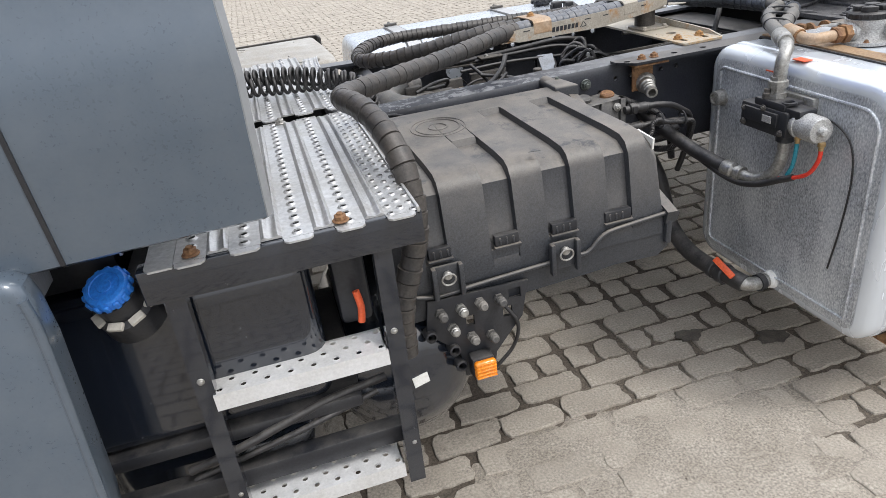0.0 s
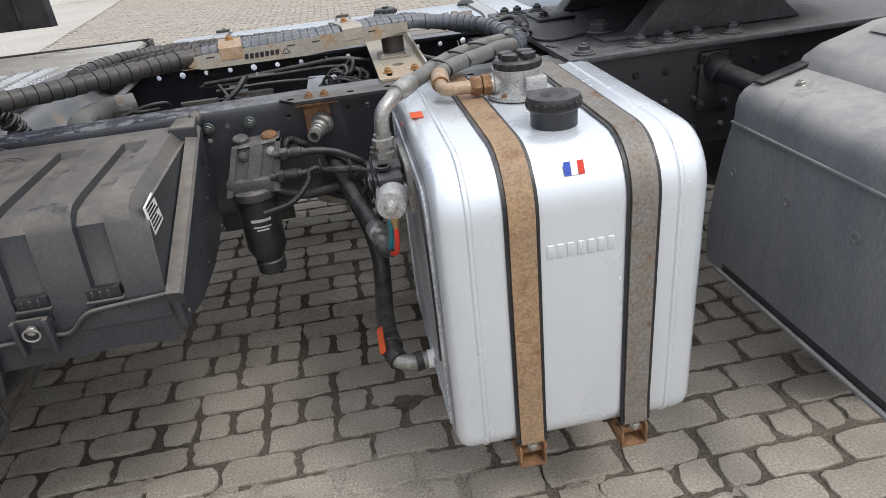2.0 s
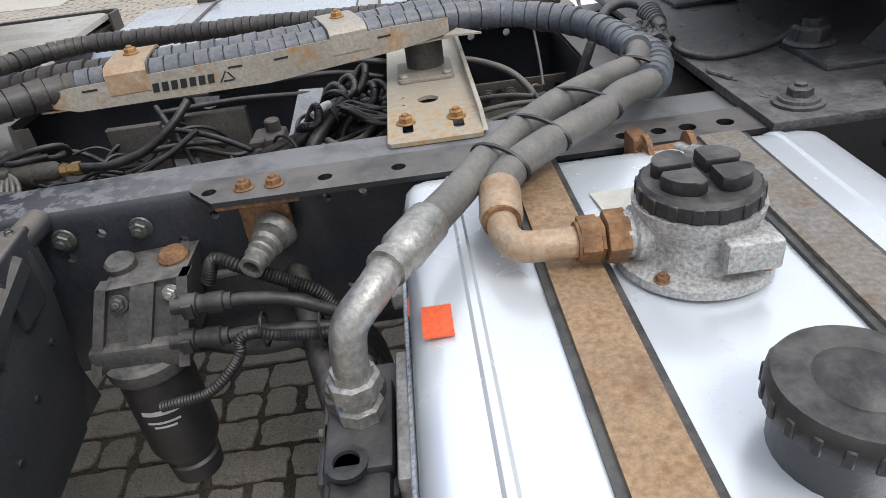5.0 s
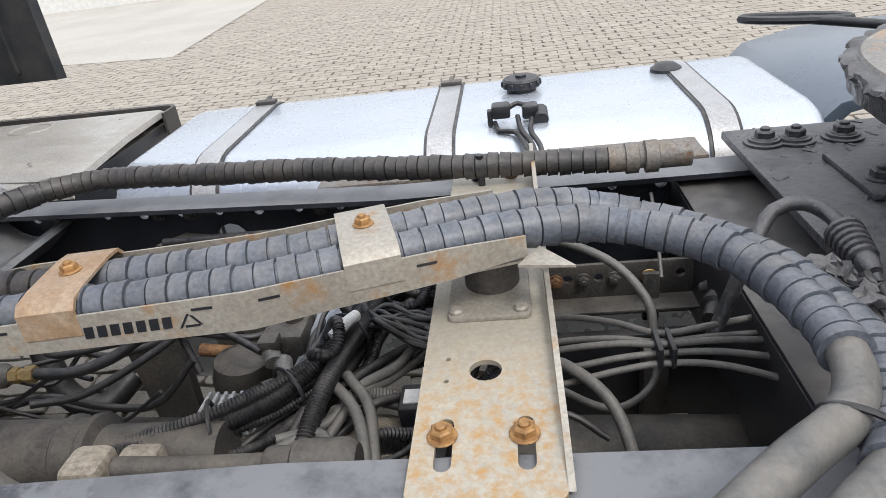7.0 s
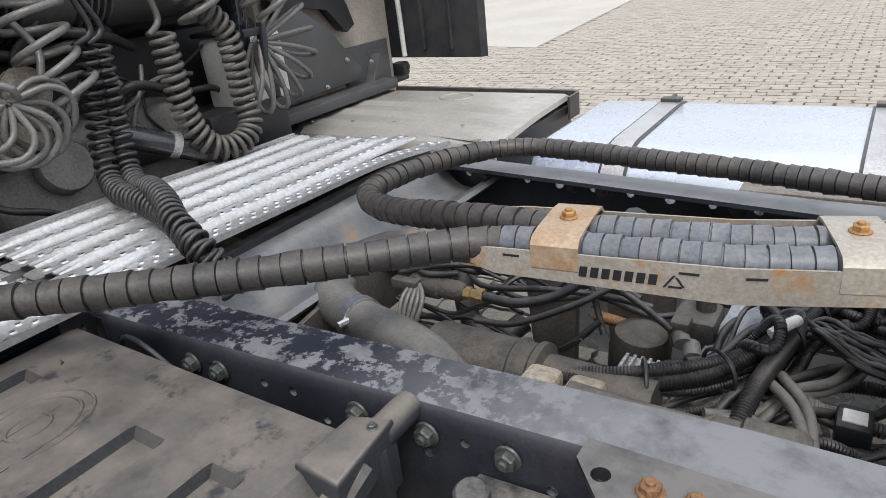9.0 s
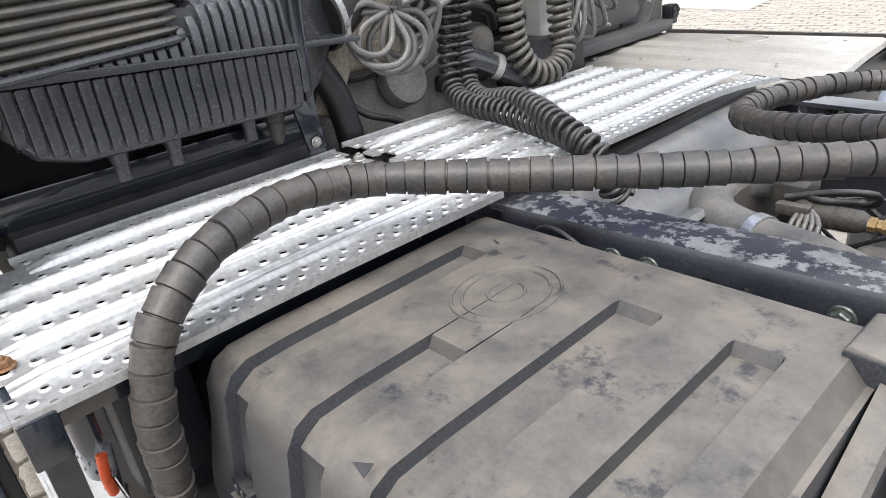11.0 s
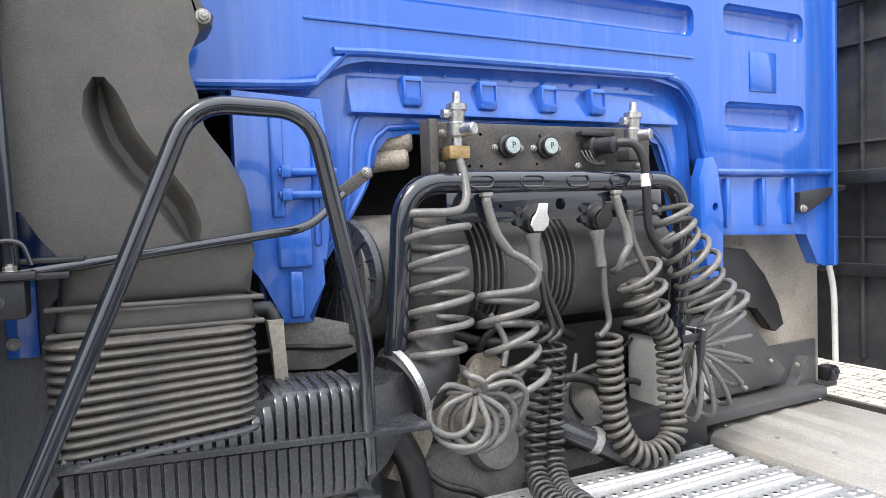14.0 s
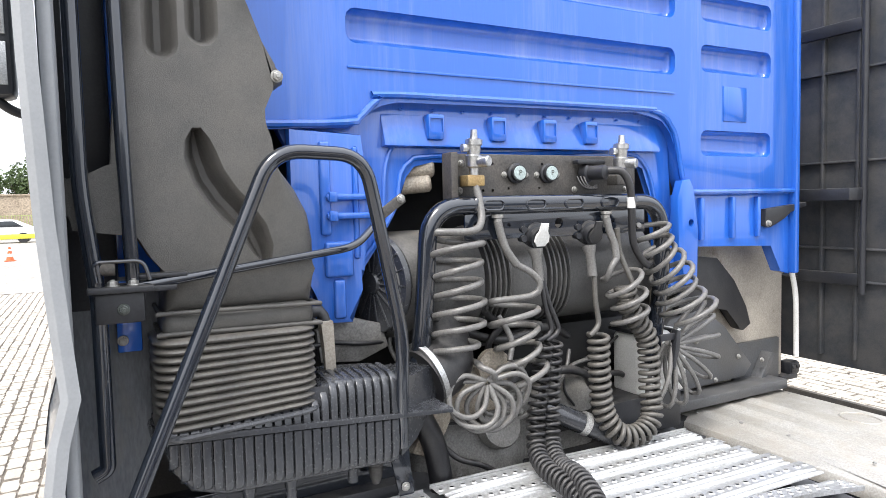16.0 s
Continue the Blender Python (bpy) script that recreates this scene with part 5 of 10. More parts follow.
def urea_tank():
    t = thing("urea_tank", (-1.2, -0.5, 0.4), "black plastic urea tank with a bright blue screw cap", "tank")
    bm = B()
    box(bm, (-1.46, -0.70, 0.56), (-1.02, -0.30, 0.852), 0.035, 4)
    part("tank_body", bm, M_GLOSSBLACK, t)
    bm = B()
    box(bm, (-1.46, -0.64, 0.30), (-1.06, -0.30, 0.534), 0.05, 4)
    part("lower_body", bm, M_GLOSSBLACK, t)
    ax = Vector((-0.18, -0.50, 0.85)).normalized()
    c = Vector((-1.300, -0.692, 0.838))
    bm = B()
    lathe(bm, c, ax, [(0.052, -0.03), (0.049, 0.010), (0.037, 0.014), (0.035, 0.044)], 28)
    part("neck", bm, M_BLACK, t)
    a, u, w = frame_for(ax)
    for k in range(8):
        th = 2 * math.pi * k / 8
        bm = B()
        m = Matrix((u * math.cos(th) + w * math.sin(th), -u * math.sin(th) + w * math.cos(th), a)).transposed().to_4x4()
        box(bm, (0.037, -0.012, 0.0105), (0.050, 0.012, 0.0175), 0.001, 1, Matrix.Translation(c) @ m)
        part("bayonet_tab", bm, M_STICKER, t)
    bm = B()
    lathe(bm, c + ax * 0.044, ax, [(0.031, 0), (0.034, 0.003), (0.034, 0.016), (0.031, 0.020), (0.024, 0.021), (0.023, 0.019), (0.011, 0.0195), (0.010, 0.0215), (0, 0.0215)], 30, cap=False)
    cap = part("cap", bm, M_BLUECAP, t, "bright blue screw cap")
    bm = B()
    for k in range(14):
        th = 2 * math.pi * k / 14
        m = Matrix((u * math.cos(th) + w * math.sin(th), -u * math.sin(th) + w * math.cos(th), a)).transposed().to_4x4()
        box(bm, (0.032, -0.0048, 0.002), (0.0375, 0.0048, 0.017), 0.002, 1, Matrix.Translation(c + ax * 0.044) @ m)
    part("grip_rib", bm, M_BLUECAP, cap)
    bm = B()
    box(bm, (-1.47, -0.71, 0.535), (-0.98, -0.28, 0.562), 0.006)
    box(bm, (-1.45, -0.715, 0.43), (-0.90, -0.68, 0.47), 0.004)
    part("carrier", bm, M_BLACK, t)
    bm = B()
    tube(bm, [(-1.3, -0.71, 0.50), (-1.2, -0.72, 0.53), (-1.05, -0.70, 0.56), (-0.93, -0.68, 0.565)], 0.008, 12)
    tube(bm, [(-1.3, -0.70, 0.47), (-1.1, -0.71, 0.52), (-0.95, -0.69, 0.545)], 0.006, 12)
    part("hose", bm, M_RUBBER, t)
    bm = B()
    box(bm, (-0.985, -0.66, 0.68), (-0.925, -0.56, 0.86), 0.012)
    part("pump_box", bm, M_BLACK, t)
    bm = B()
    tube(bm, [(-0.952, -0.685, 0.76), (-0.948, -0.69, 0.73), (-0.952, -0.688, 0.70)], 0.0065, 12)
    part("orange_plug", bm, M_ORANGETAG, t)
    return t


urea_tank()


# ---- fuel filter on the rail ----
def fuel_filter():
    t = thing("fuel_filter", (-0.185, -0.1, 0.47), "black spin-on fuel filter under a bolted filter head on the rail", "fuel filter")
    c = (-0.183, -0.098)
    bm = B()
    lathe(bm, (*c, 0.475), (0, 0, 1), [(0.02, -0.004), (0.036, 0.0), (0.038, 0.03), (0.034, 0.034), (0.046, 0.06), (0.049, 0.07), (0.049, 0.205), (0.045, 0.21)], 32)
    part("filter_can", bm, M_RUBBER, t, "black filter can with white print")
    for k, (z, w, h) in enumerate(((0.632, 0.05, 0.008), (0.615, 0.044, 0.004), (0.607, 0.03, 0.004))):
        bm = B()
        pts = []
        for j in range(7):
            a = -math.pi / 2 + 0.15 + (j / 6 - 0.5) * w / 0.049
            pts.append((c[0] + 0.0498 * math.cos(a), c[1] + 0.0498 * math.sin(a)))
        vs = [[bm.verts.new((x, y, z + s * h / 2)) for x, y in pts] for s in (-1, 1)]
        for j in range(6):
            bm.faces.new((vs[0][j], vs[0][j + 1], vs[1][j + 1], vs[1][j]))
        bmesh.ops.solidify(bm, geom=bm.faces[:], thickness=0.0004)
        part("print_bar", bm, M_WHITECLEAN, t)
    bm = B()
    lathe(bm, (*c, 0.682), (0, 0, 1), [(0.054, 0), (0.056, 0.005), (0.056, 0.02), (0.05, 0.026)], 28)
    box(bm, (-0.240, -0.135, 0.695), (-0.118, -0.02, 0.735), 0.008)
    loft(bm, [[(-0.238, -0.128, 0.70), (-0.120, -0.128, 0.70), (-0.120, -0.03, 0.70), (-0.238, -0.03, 0.70)],
              [(-0.205, -0.092, 0.805), (-0.098, -0.092, 0.812), (-0.098, -0.015, 0.812), (-0.205, -0.015, 0.805)]])
    head = part("filter_head", bm, M_DUSTCAST, t, "dusty dark cast filter head")
    # raised rim and middle web on the sloping front
    for (xa, za), (xb, zb), w in (((-0.236, 0.70), (-0.203, 0.808), 0.007), ((-0.122, 0.70), (-0.100, 0.812), 0.007), ((-0.205, 0.806), (-0.098, 0.812), 0.006), ((-0.172, 0.735), (-0.150, 0.808), 0.015)):
        bm = B()
        ya, yb = -0.128 + (za - 0.70) * 0.34, -0.128 + (zb - 0.70) * 0.34
        loft(bm, [[(xa - w, ya - 0.012, za), (xa + w, ya - 0.012, za), (xa + w, ya + 0.01, za), (xa - w, ya + 0.01, za)],
                  [(xb - w, yb - 0.012, zb), (xb + w, yb - 0.012, zb), (xb + w, yb + 0.01, zb), (xb - w, yb + 0.01, zb)]])
        part("head_rib", bm, M_DUSTCAST, head)
    for x, z, m in ((-0.187, 0.785, M_DUSTCAST), (-0.119, 0.790, M_ZINC)):
        bolt(head, (x, -0.103, z), (0, -1, 0.3), 0.0115, m)
    for x, m in ((-0.192, M_DUSTCAST), (-0.122, M_RUST)):
        bm = B()
        lathe(bm, (x, -0.05, 0.80), (0, -0.2, 1), [(0.020, 0), (0.020, 0.018), (0.016, 0.022)], 16)
        part("mounting_boss", bm, m, head)
    hoses = [
        ([(-0.040, -0.13, 0.784), (-0.018, -0.13, 0.784), (0.03, -0.13, 0.775), (0.068, -0.128, 0.753), (0.098, -0.12, 0.728), (0.12, -0.09, 0.66), (0.125, -0.05, 0.56)], 0.0085, False),
        ([(-0.055, -0.13, 0.732), (-0.028, -0.13, 0.733), (0.029, -0.13, 0.729), (0.092, -0.125, 0.715), (0.118, -0.09, 0.64), (0.115, -0.05, 0.54)], 0.0085, False),
        ([(-0.10, -0.03, 0.755), (-0.079, -0.035, 0.790), (-0.044, -0.042, 0.776), (0.005, -0.045, 0.750), (0.048, -0.047, 0.722), (0.084, -0.046, 0.660), (0.10, -0.04, 0.58)], 0.0105, True),
        ([(-0.16, -0.16, 0.655), (-0.09, -0.165, 0.675), (-0.045, -0.155, 0.715), (-0.038, -0.15, 0.738), (-0.018, -0.15, 0.746), (0.009, -0.148, 0.735), (0.05, -0.145, 0.727), (0.095, -0.14, 0.716), (0.112, -0.10, 0.64)], 0.0075, True),
        ([(-0.02, -0.03, 0.64), (0.03, -0.05, 0.625), (0.07, -0.08, 0.63), (0.10, -0.09, 0.66)], 0.010, True),
        ([(-0.14, -0.04, 0.66), (-0.06, -0.05, 0.645), (0.03, -0.06, 0.66), (0.09, -0.08, 0.69)], 0.012, False)]
    for pts, r, rib in hoses:
        bm = B()
        if rib:
            rough_hose(bm, pts, r)
        else:
            tube(bm, pts, r, 14)
        part("fuel_hose", bm, M_RUBBER, t)
    for z, x in ((0.786, -0.100), (0.734, -0.118)):
        bm = B()
        lathe(bm, (x, -0.13, z), (1, 0, -0.02), [(0.010, -0.012), (0.010, 0.0), (0.015, 0.002), (0.015, 0.020), (0.012, 0.022), (0.012, 0.030), (0.0135, 0.032), (0.0135, 0.052), (0.011, 0.054), (0.011, 0.062)], 14)
        box(bm, (x + 0.004, -0.148, z - 0.010), (x + 0.018, -0.140, z + 0.010), 0.002)
        part("quick_coupling", bm, M_RUBBER, t)
    for x, z in ((-0.008, 0.738), (0.062, 0.728)):
        bm = B()
        ring = stadium(-0.138, z - 0.004, -0.138, z + 0.008, 0.017, 6)
        sweep(bm, [(x, a, b) for a, b in ring] + [(x, *ring[0])], 0.002, 6, cap=False)
        part("cable_tie", bm, M_BLACK, t)
    return t


fuel_filter()


# ---- hose with crimped end from the valve to the pump line ----
def pressure_hose():
    t = thing("pressure_hose", (0.08, -0.3, 0.62), "black pressure hose with a crimped zinc end below the valve", "hose")
    bm = B()
    tube(bm, [(0.01, 0.02, 0.735), (0.03, -0.06, 0.705), (0.06, -0.17, 0.662), (0.085, -0.25, 0.637), (0.097, -0.295, 0.628)], 0.0185, 16)
    part("hose", bm, M_RUBBER, t)
    bm = B()
    lathe(bm, (0.094, -0.285, 0.630), (0.2, -0.95, -0.10), [(0.0205, 0), (0.022, 0.003), (0.022, 0.030), (0.018, 0.034), (0.0155, 0.036), (0.0155, 0.042), (0.021, 0.043), (0.021, 0.058)], 12)
    part("crimp_sleeve", bm, M_ZINC, t, "zinc crimped hose sleeve")
    bm = B()
    tube(bm, [(0.105, -0.335, 0.624), (0.112, -0.372, 0.622), (0.120, -0.402, 0.632), (0.128, -0.425, 0.655), (0.133, -0.438, 0.69), (0.135, -0.440, 0.738)], 0.0145, 14)
    part("elbow", bm, M_ZINC, t, "zinc elbow pipe")
    return t


pressure_hose()


# ---- rear mudguard ----
def mudguard():
    t = thing("mudguard", (1.2, -0.5, 0.35), "dusty dark grey plastic mudguard of the rear wheel", "mudguard")
    # front skirt: a leaning sheet whose inner edge spreads towards the ground
    def skirt(z, x, y_in):
        return [(x, y_in, z), (x + 0.012, y_in + 0.010, z), (x + 0.02, -0.865, z), (x + 0.004, -0.872, z), (x, -0.860, z)]
    rows = [(0.318, 1.002, -0.185), (0.36, 0.999, -0.178), (0.43, 0.997, -0.176), (0.55, 0.995, -0.195), (0.66, 0.994, -0.222), (0.742, 0.993, -0.250)]
    bm = B()
    loft(bm, [skirt(z, x, y) for z, x, y in rows])
    skirt_part = part("skirt", bm, M_MUD, t)
    bm = B()
    box(bm, (0.988, -0.868, 0.318), (0.999, -0.235, 0.328), 0.003)
    part("lower_lip", bm, M_MUD, t, "pale worn lower lip")
    # hood: rounded shoulder over the wheel, its front edge standing proud of the skirt
    arc = [(0.984, 0.742), (0.984, 0.785), (0.990, 0.806), (1.003, 0.822), (1.022, 0.832), (1.06, 0.838), (1.13, 0.850), (1.22, 0.868), (1.35, 0.895)]
    under = [(1.35, 0.875), (1.22, 0.850), (1.13, 0.834), (1.06, 0.822), (1.03, 0.815), (1.01, 0.80), (1.002, 0.78), (1.0, 0.742)]
    bm = B()
    prism(bm, arc + under, "y", -0.868, -0.262, 0.006, 2)
    part("hood", bm, M_MUD, t)
    bm = B()
    box(bm, (0.979, -0.868, 0.739), (0.992, -0.258, 0.746), 0.0025)
    part("seam", bm, M_MUD, t, "pale worn seam between hood and skirt")
    # raised rear cover with a stepped joint
    bm = B()
    prism(bm, [(1.14, 0.848), (1.155, 0.876), (1.20, 0.898), (1.32, 0.935), (1.6, 0.965), (2.2, 0.965), (2.2, 0.90), (1.6, 0.90), (1.3, 0.868)], "y", -0.86, -0.245, 0.008, 2)
    part("top_cover", bm, M_MUD, t)
    bm = B()
    prism(bm, [(1.27, 0.925), (1.285, 0.936), (1.40, 0.957), (1.405, 0.948), (1.30, 0.925)], "y", -0.855, -0.30, 0.003)
    part("cover_step", bm, M_MUD, t)
    bm = B()
    box(bm, (-0.10, -0.016, 0.0), (0.10, 0.016, 0.007), 0.003, 2, Matrix.Translation((1.115, -0.272, 0.852)) @ Matrix.Rotation(radians(10), 4, "Z") @ Matrix.Rotation(radians(-10), 4, "Y"))
    part("grip", bm, M_BLACK, t)
    bm = B()
    cyl(bm, (1.074, -0.364, 0.836), (1.072, -0.364, 0.843), 0.034, 0.030, n=24, bev=0.002)
    part("bolt_boss", bm, M_MUD, t)
    bolt(t, (1.074, -0.364, 0.842), (-0.2, 0, 1), 0.012, M_ZINC)
    bolt(t, (1.09, -0.62, 0.842), (-0.2, 0, 1), 0.012, M_BRASS)
    for x, y, z in ((0.995, -0.270, 0.614), (0.994, -0.481, 0.622), (0.993, -0.690, 0.632)):
        bm = B()
        lathe(bm, (x, y, z), (-1, 0, 0.02), [(0.013, -0.002), (0.0125, 0.002), (0.008, 0.0025), (0.0075, 0.0005), (0.0, 0.0005)], 16, cap=False)
        part("screw", bm, M_MUD, skirt_part)
    bm = B()
    box(bm, (1.0, -0.84, 0.32), (1.005, -0.26, 0.74))
    part("inner_sheet", bm, M_BLACK, t)
    s = thing("mudguard_stay", (1.08, -0.05, 0.8), "black round stay pipe between rail and mudguard", "pipe")
    bm = B()
    cyl(bm, (1.06, 0.0, 0.83), (1.075, -0.05, 0.80), 0.038, n=18, bev=0.005)
    cyl(bm, (1.07, -0.03, 0.81), (1.16, -0.30, 0.76), 0.026, n=18)
    part("pipe", bm, M_BLACK, s)
    bm = B()
    box(bm, (1.02, -0.03, 0.70), (1.12, 0.0, 0.86), 0.006)
    part("foot", bm, M_BLACK, s)
    for k, (x, z) in enumerate(((1.03, 0.72), (1.10, 0.72), (1.03, 0.84), (1.11, 0.85))):
        bolt(s, (x, -0.03, z), (0, -1, 0), 0.011, M_BLACK)
    b = B()
    box(b, (0.70, -0.018, 0.60), (1.6, -0.008, 0.885), 0.004)
    p = whole("side_plate", b, M_FRAME, "dark steel reinforcing plate bolted to the rail with many bolts", "steel plate")
    for i in range(7):
        for j in range(3):
            bolt(p, (0.76 + i * 0.085, -0.018, 0.65 + 0.085 * j), (0, -1, 0), 0.011, M_FRAME)
    return t


mudguard()

# ---- bracket plate, hose tray and hoses over the frame ----
def support_plate():
    t = thing("support_plate", (0.24, 0.35, 0.89), "cream zinc plate with rust stains bolted across the chassis rails", "mounting plate")
    bm = B()
    prism(bm, round_rect(0.172, 0.304, 0.028, 0.735, 0.008, 3), "z", 0.8865, 0.8925)
    holes = [((0.236, 0.190, 0.8), (0.236, 0.190, 1.0), 0.0165), ((0.197, 0.175, 0.8), (0.197, 0.175, 1.0), 0.0028), ((0.197, 0.21, 0.8), (0.197, 0.21, 1.0), 0.0028)]
    slots = B()
    for x in (0.201, 0.273):
        prism(slots, stadium(x, 0.066, x, 0.114, 0.0078), "z", 0.87, 0.91)
    part("plate", bored(bm, holes, 16, slots), M_PLATE, t)
    bm = B()
    prism(bm, [(0.035, 0.892), (0.735, 0.892), (0.735, 0.935), (0.66, 0.932), (0.60, 0.922), (0.10, 0.905)], "x", 0.304, 0.310)
    part("upturned_edge", bm, M_CREAM, t)
    for x, y in ((0.199, 0.099), (0.272, 0.099)):
        bolt(t, (x, y, 0.8925), (0, 0, 1), 0.0135, M_RUSTBOLT)
    bm = B()
    prism(bm, round_rect(0.192, 0.286, 0.275, 0.38, 0.008, 3), "z", 0.8926, 0.8995, 0.0015)
    part("post_foot", bm, M_FOOT, t)
    for x, y in ((0.202, 0.287), (0.275, 0.287)):
        bm = B()
        lathe(bm, (x, y, 0.8995), (0, 0, 1), [(0.0085, 0), (0.0085, 0.003), (0.006, 0.0055), (0, 0.006)], 10, cap=False)
        part("rivet", bm, M_FOOT, t)
    bm = B()
    cyl(bm, (0.242, 0.352, 0.897), (0.242, 0.352, 0.958), 0.033, n=24)
    part("post", bm, M_ENGINE, t, "round dark steel post")
    bm = B()
    box(bm, (0.18, 0.735, 0.862), (0.30, 0.79, 0.892), 0.002)
    part("far_foot", bm, M_CREAM, t)
    bolt(t, (0.215, 0.70, 0.8925), (0, 0, 1), 0.011, M_BLACK)
    bolt(t, (0.27, 0.70, 0.8925), (0, 0, 1), 0.011, M_RUST)
    bm = B()
    cyl(bm, (0.222, 0.672, 0.892), (0.222, 0.672, 0.945), 0.006, n=10)
    part("stud", bm, M_BLACK, t)
    return t


support_plate()

TRAY = [(-0.335, 0.176), (-0.28, 0.178), (0.0, 0.212), (0.20, 0.272), (0.285, 0.297)]


def hose_tray():
    t = thing("hose_tray", (0.0, 0.25, 0.955), "bent rusty steel hose tray with cut-out letters on a post", "hose tray")
    w = 0.125

    def off(i):
        a = Vector(TRAY[max(i - 1, 0)])
        b = Vector(TRAY[min(i + 1, len(TRAY) - 1)])
        d = (b - a).normalized()
        return Vector((-d.y, d.x))
    outer = [Vector(p) for p in TRAY]
    inner = [Vector(p) + off(i) * w for i, p in enumerate(TRAY)]
    bm = B()
    loft(bm, [[(o.x, o.y, 0.953), (q.x, q.y, 0.953), (q.x, q.y, 0.956), (o.x, o.y, 0.956)] for o, q in zip(outer, inner)])
    part("floor_sheet", bm, M_CREAM, t)
    for nm, line, sgn, tops in (("front_wall", outer, -1, (0.981, 0.986, 0.990, 0.990, 0.986)), ("back_wall", inner, 1, (0.986, 0.992, 0.994, 0.994, 0.990))):
        bm = B()
        rings = []
        for i, (p, zt) in enumerate(zip(line, tops)):
            n2 = off(i) * 0.003 * (1 if sgn > 0 else -1)
            zb = 0.951 if nm == "back_wall" else (0.966, 0.95, 0.945, 0.952, 0.962)[i]
            rings.append([(p.x, p.y, zb), (p.x + n2.x, p.y + n2.y, zb), (p.x + n2.x, p.y + n2.y, zt), (p.x, p.y, zt)])
        loft(bm, rings)
        part(nm, bm, M_CREAM, t)
    # slots in the front wall, and the cut-out lettering as plain dark strokes
    def on_front(s, z, width, h, m, nm, lean=0.0):
        x = s
        for (xa, ya), (xb, yb) in zip(TRAY, TRAY[1:]):
            if xa <= x <= xb:
                y = ya + (yb - ya) * (x - xa) / (xb - xa)
                d = Vector((xb - xa, yb - ya, 0)).normalized()
        c = Vector((x, y, z)) + Vector((d.y, -d.x, 0)) * 0.0034
        bm = B()
        q = []
        for sx, sz in ((-1, -1), (1, -1), (1, 1), (-1, 1)):
            q.append(c + d * (sx * width / 2 + lean * sz) + Vector((0, 0, sz * h / 2)))
        nrm = Vector((d.y, -d.x, 0))
        loft(bm, [q, [v + nrm * 0.0005 for v in q]])
        part(nm, bm, m, t)
    for s in (-0.255, -0.045, 0.022, 0.18):
        on_front(s, 0.978, 0.022, 0.003, M_BLACK, "slot")
    for k in range(7):
        on_front(-0.164 + k * 0.0134, 0.9665, 0.0095, 0.0135, M_BLACK, "cut_mark", 0.001)
    on_front(-0.066, 0.966, 0.0028, 0.016, M_BLACK, "cut_mark", 0.0055)
    on_front(-0.054, 0.966, 0.0028, 0.012, M_BLACK, "cut_mark", -0.004)
    on_front(-0.059, 0.9595, 0.015, 0.0026, M_BLACK, "cut_mark")
    # two bridge clamps over the hoses
    for cx, m in ((-0.2, M_RUSTTAN), (0.127, M_CREAM)):
        i = 1 if cx < 0 else 2
        (xa, ya), (xb, yb) = TRAY[i], TRAY[i + 1]
        f = (cx - xa) / (xb - xa)
        p = Vector((cx, ya + (yb - ya) * f, 0))
        d = Vector((xb - xa, yb - ya, 0)).normalized()
        nn = Vector((-d.y, d.x, 0))
        prof = [(-0.004, 0.965), (-0.003, 0.995), (0.006, 1.0035), (0.03, 1.006), (0.095, 1.006), (0.119, 1.003), (0.128, 0.994), (0.129, 0.965)]
        inn = [(a + (0.003 if a < 0.06 else -0.003), b - 0.0035) for a, b in reversed(prof)]
        bm = B()
        ring = prof + inn
        loft(bm, [[p + nn * a + d * s + Vector((0, 0, b)) for a, b in ring] for s in (-0.030, 0.030)])
        c = part("clamp", bm, m, t, "bridge clamp of bent sheet steel")
        q = p + nn * 0.066
        bolt(c, (q.x, q.y, 1.006), (0, 0, 1), 0.0115, M_RUSTBOLT)
    bm = B()
    prism(bm, [(0.275, 0.27), (0.335, 0.262), (0.30, 0.31)], "z", 0.962, 0.965)
    part("end_tab", bm, M_CREAM, t)
    return t


hose_tray()

R1 = 0.0235


def big_hose(name, pts, label, segs):
    """One hose; segs: (from, to, material, ribbed?) in point indexes, each a piece of guard of its own."""
    t = thing(name, pts[0], label, "hose", "big hydraulic hoses")
    for a, b, m, rib, r in segs:
        bm = B()
        line = spline(pts, 0.01)
        lo = min(range(len(line)), key=lambda i: (line[i] - Vector(pts[a])).length)
        hi = min(range(len(line)), key=lambda i: (line[i] - Vector(pts[b])).length)
        sub = line[lo:hi + 1]
        if rib:
            ribbed(bm, sub[::3] + [sub[-1]], r, rib)
            part("wound_guard", bm, m, t)
        else:
            sweep(bm, sub, r, 18)
            part("hose_pipe", bm, m, t)
    return t


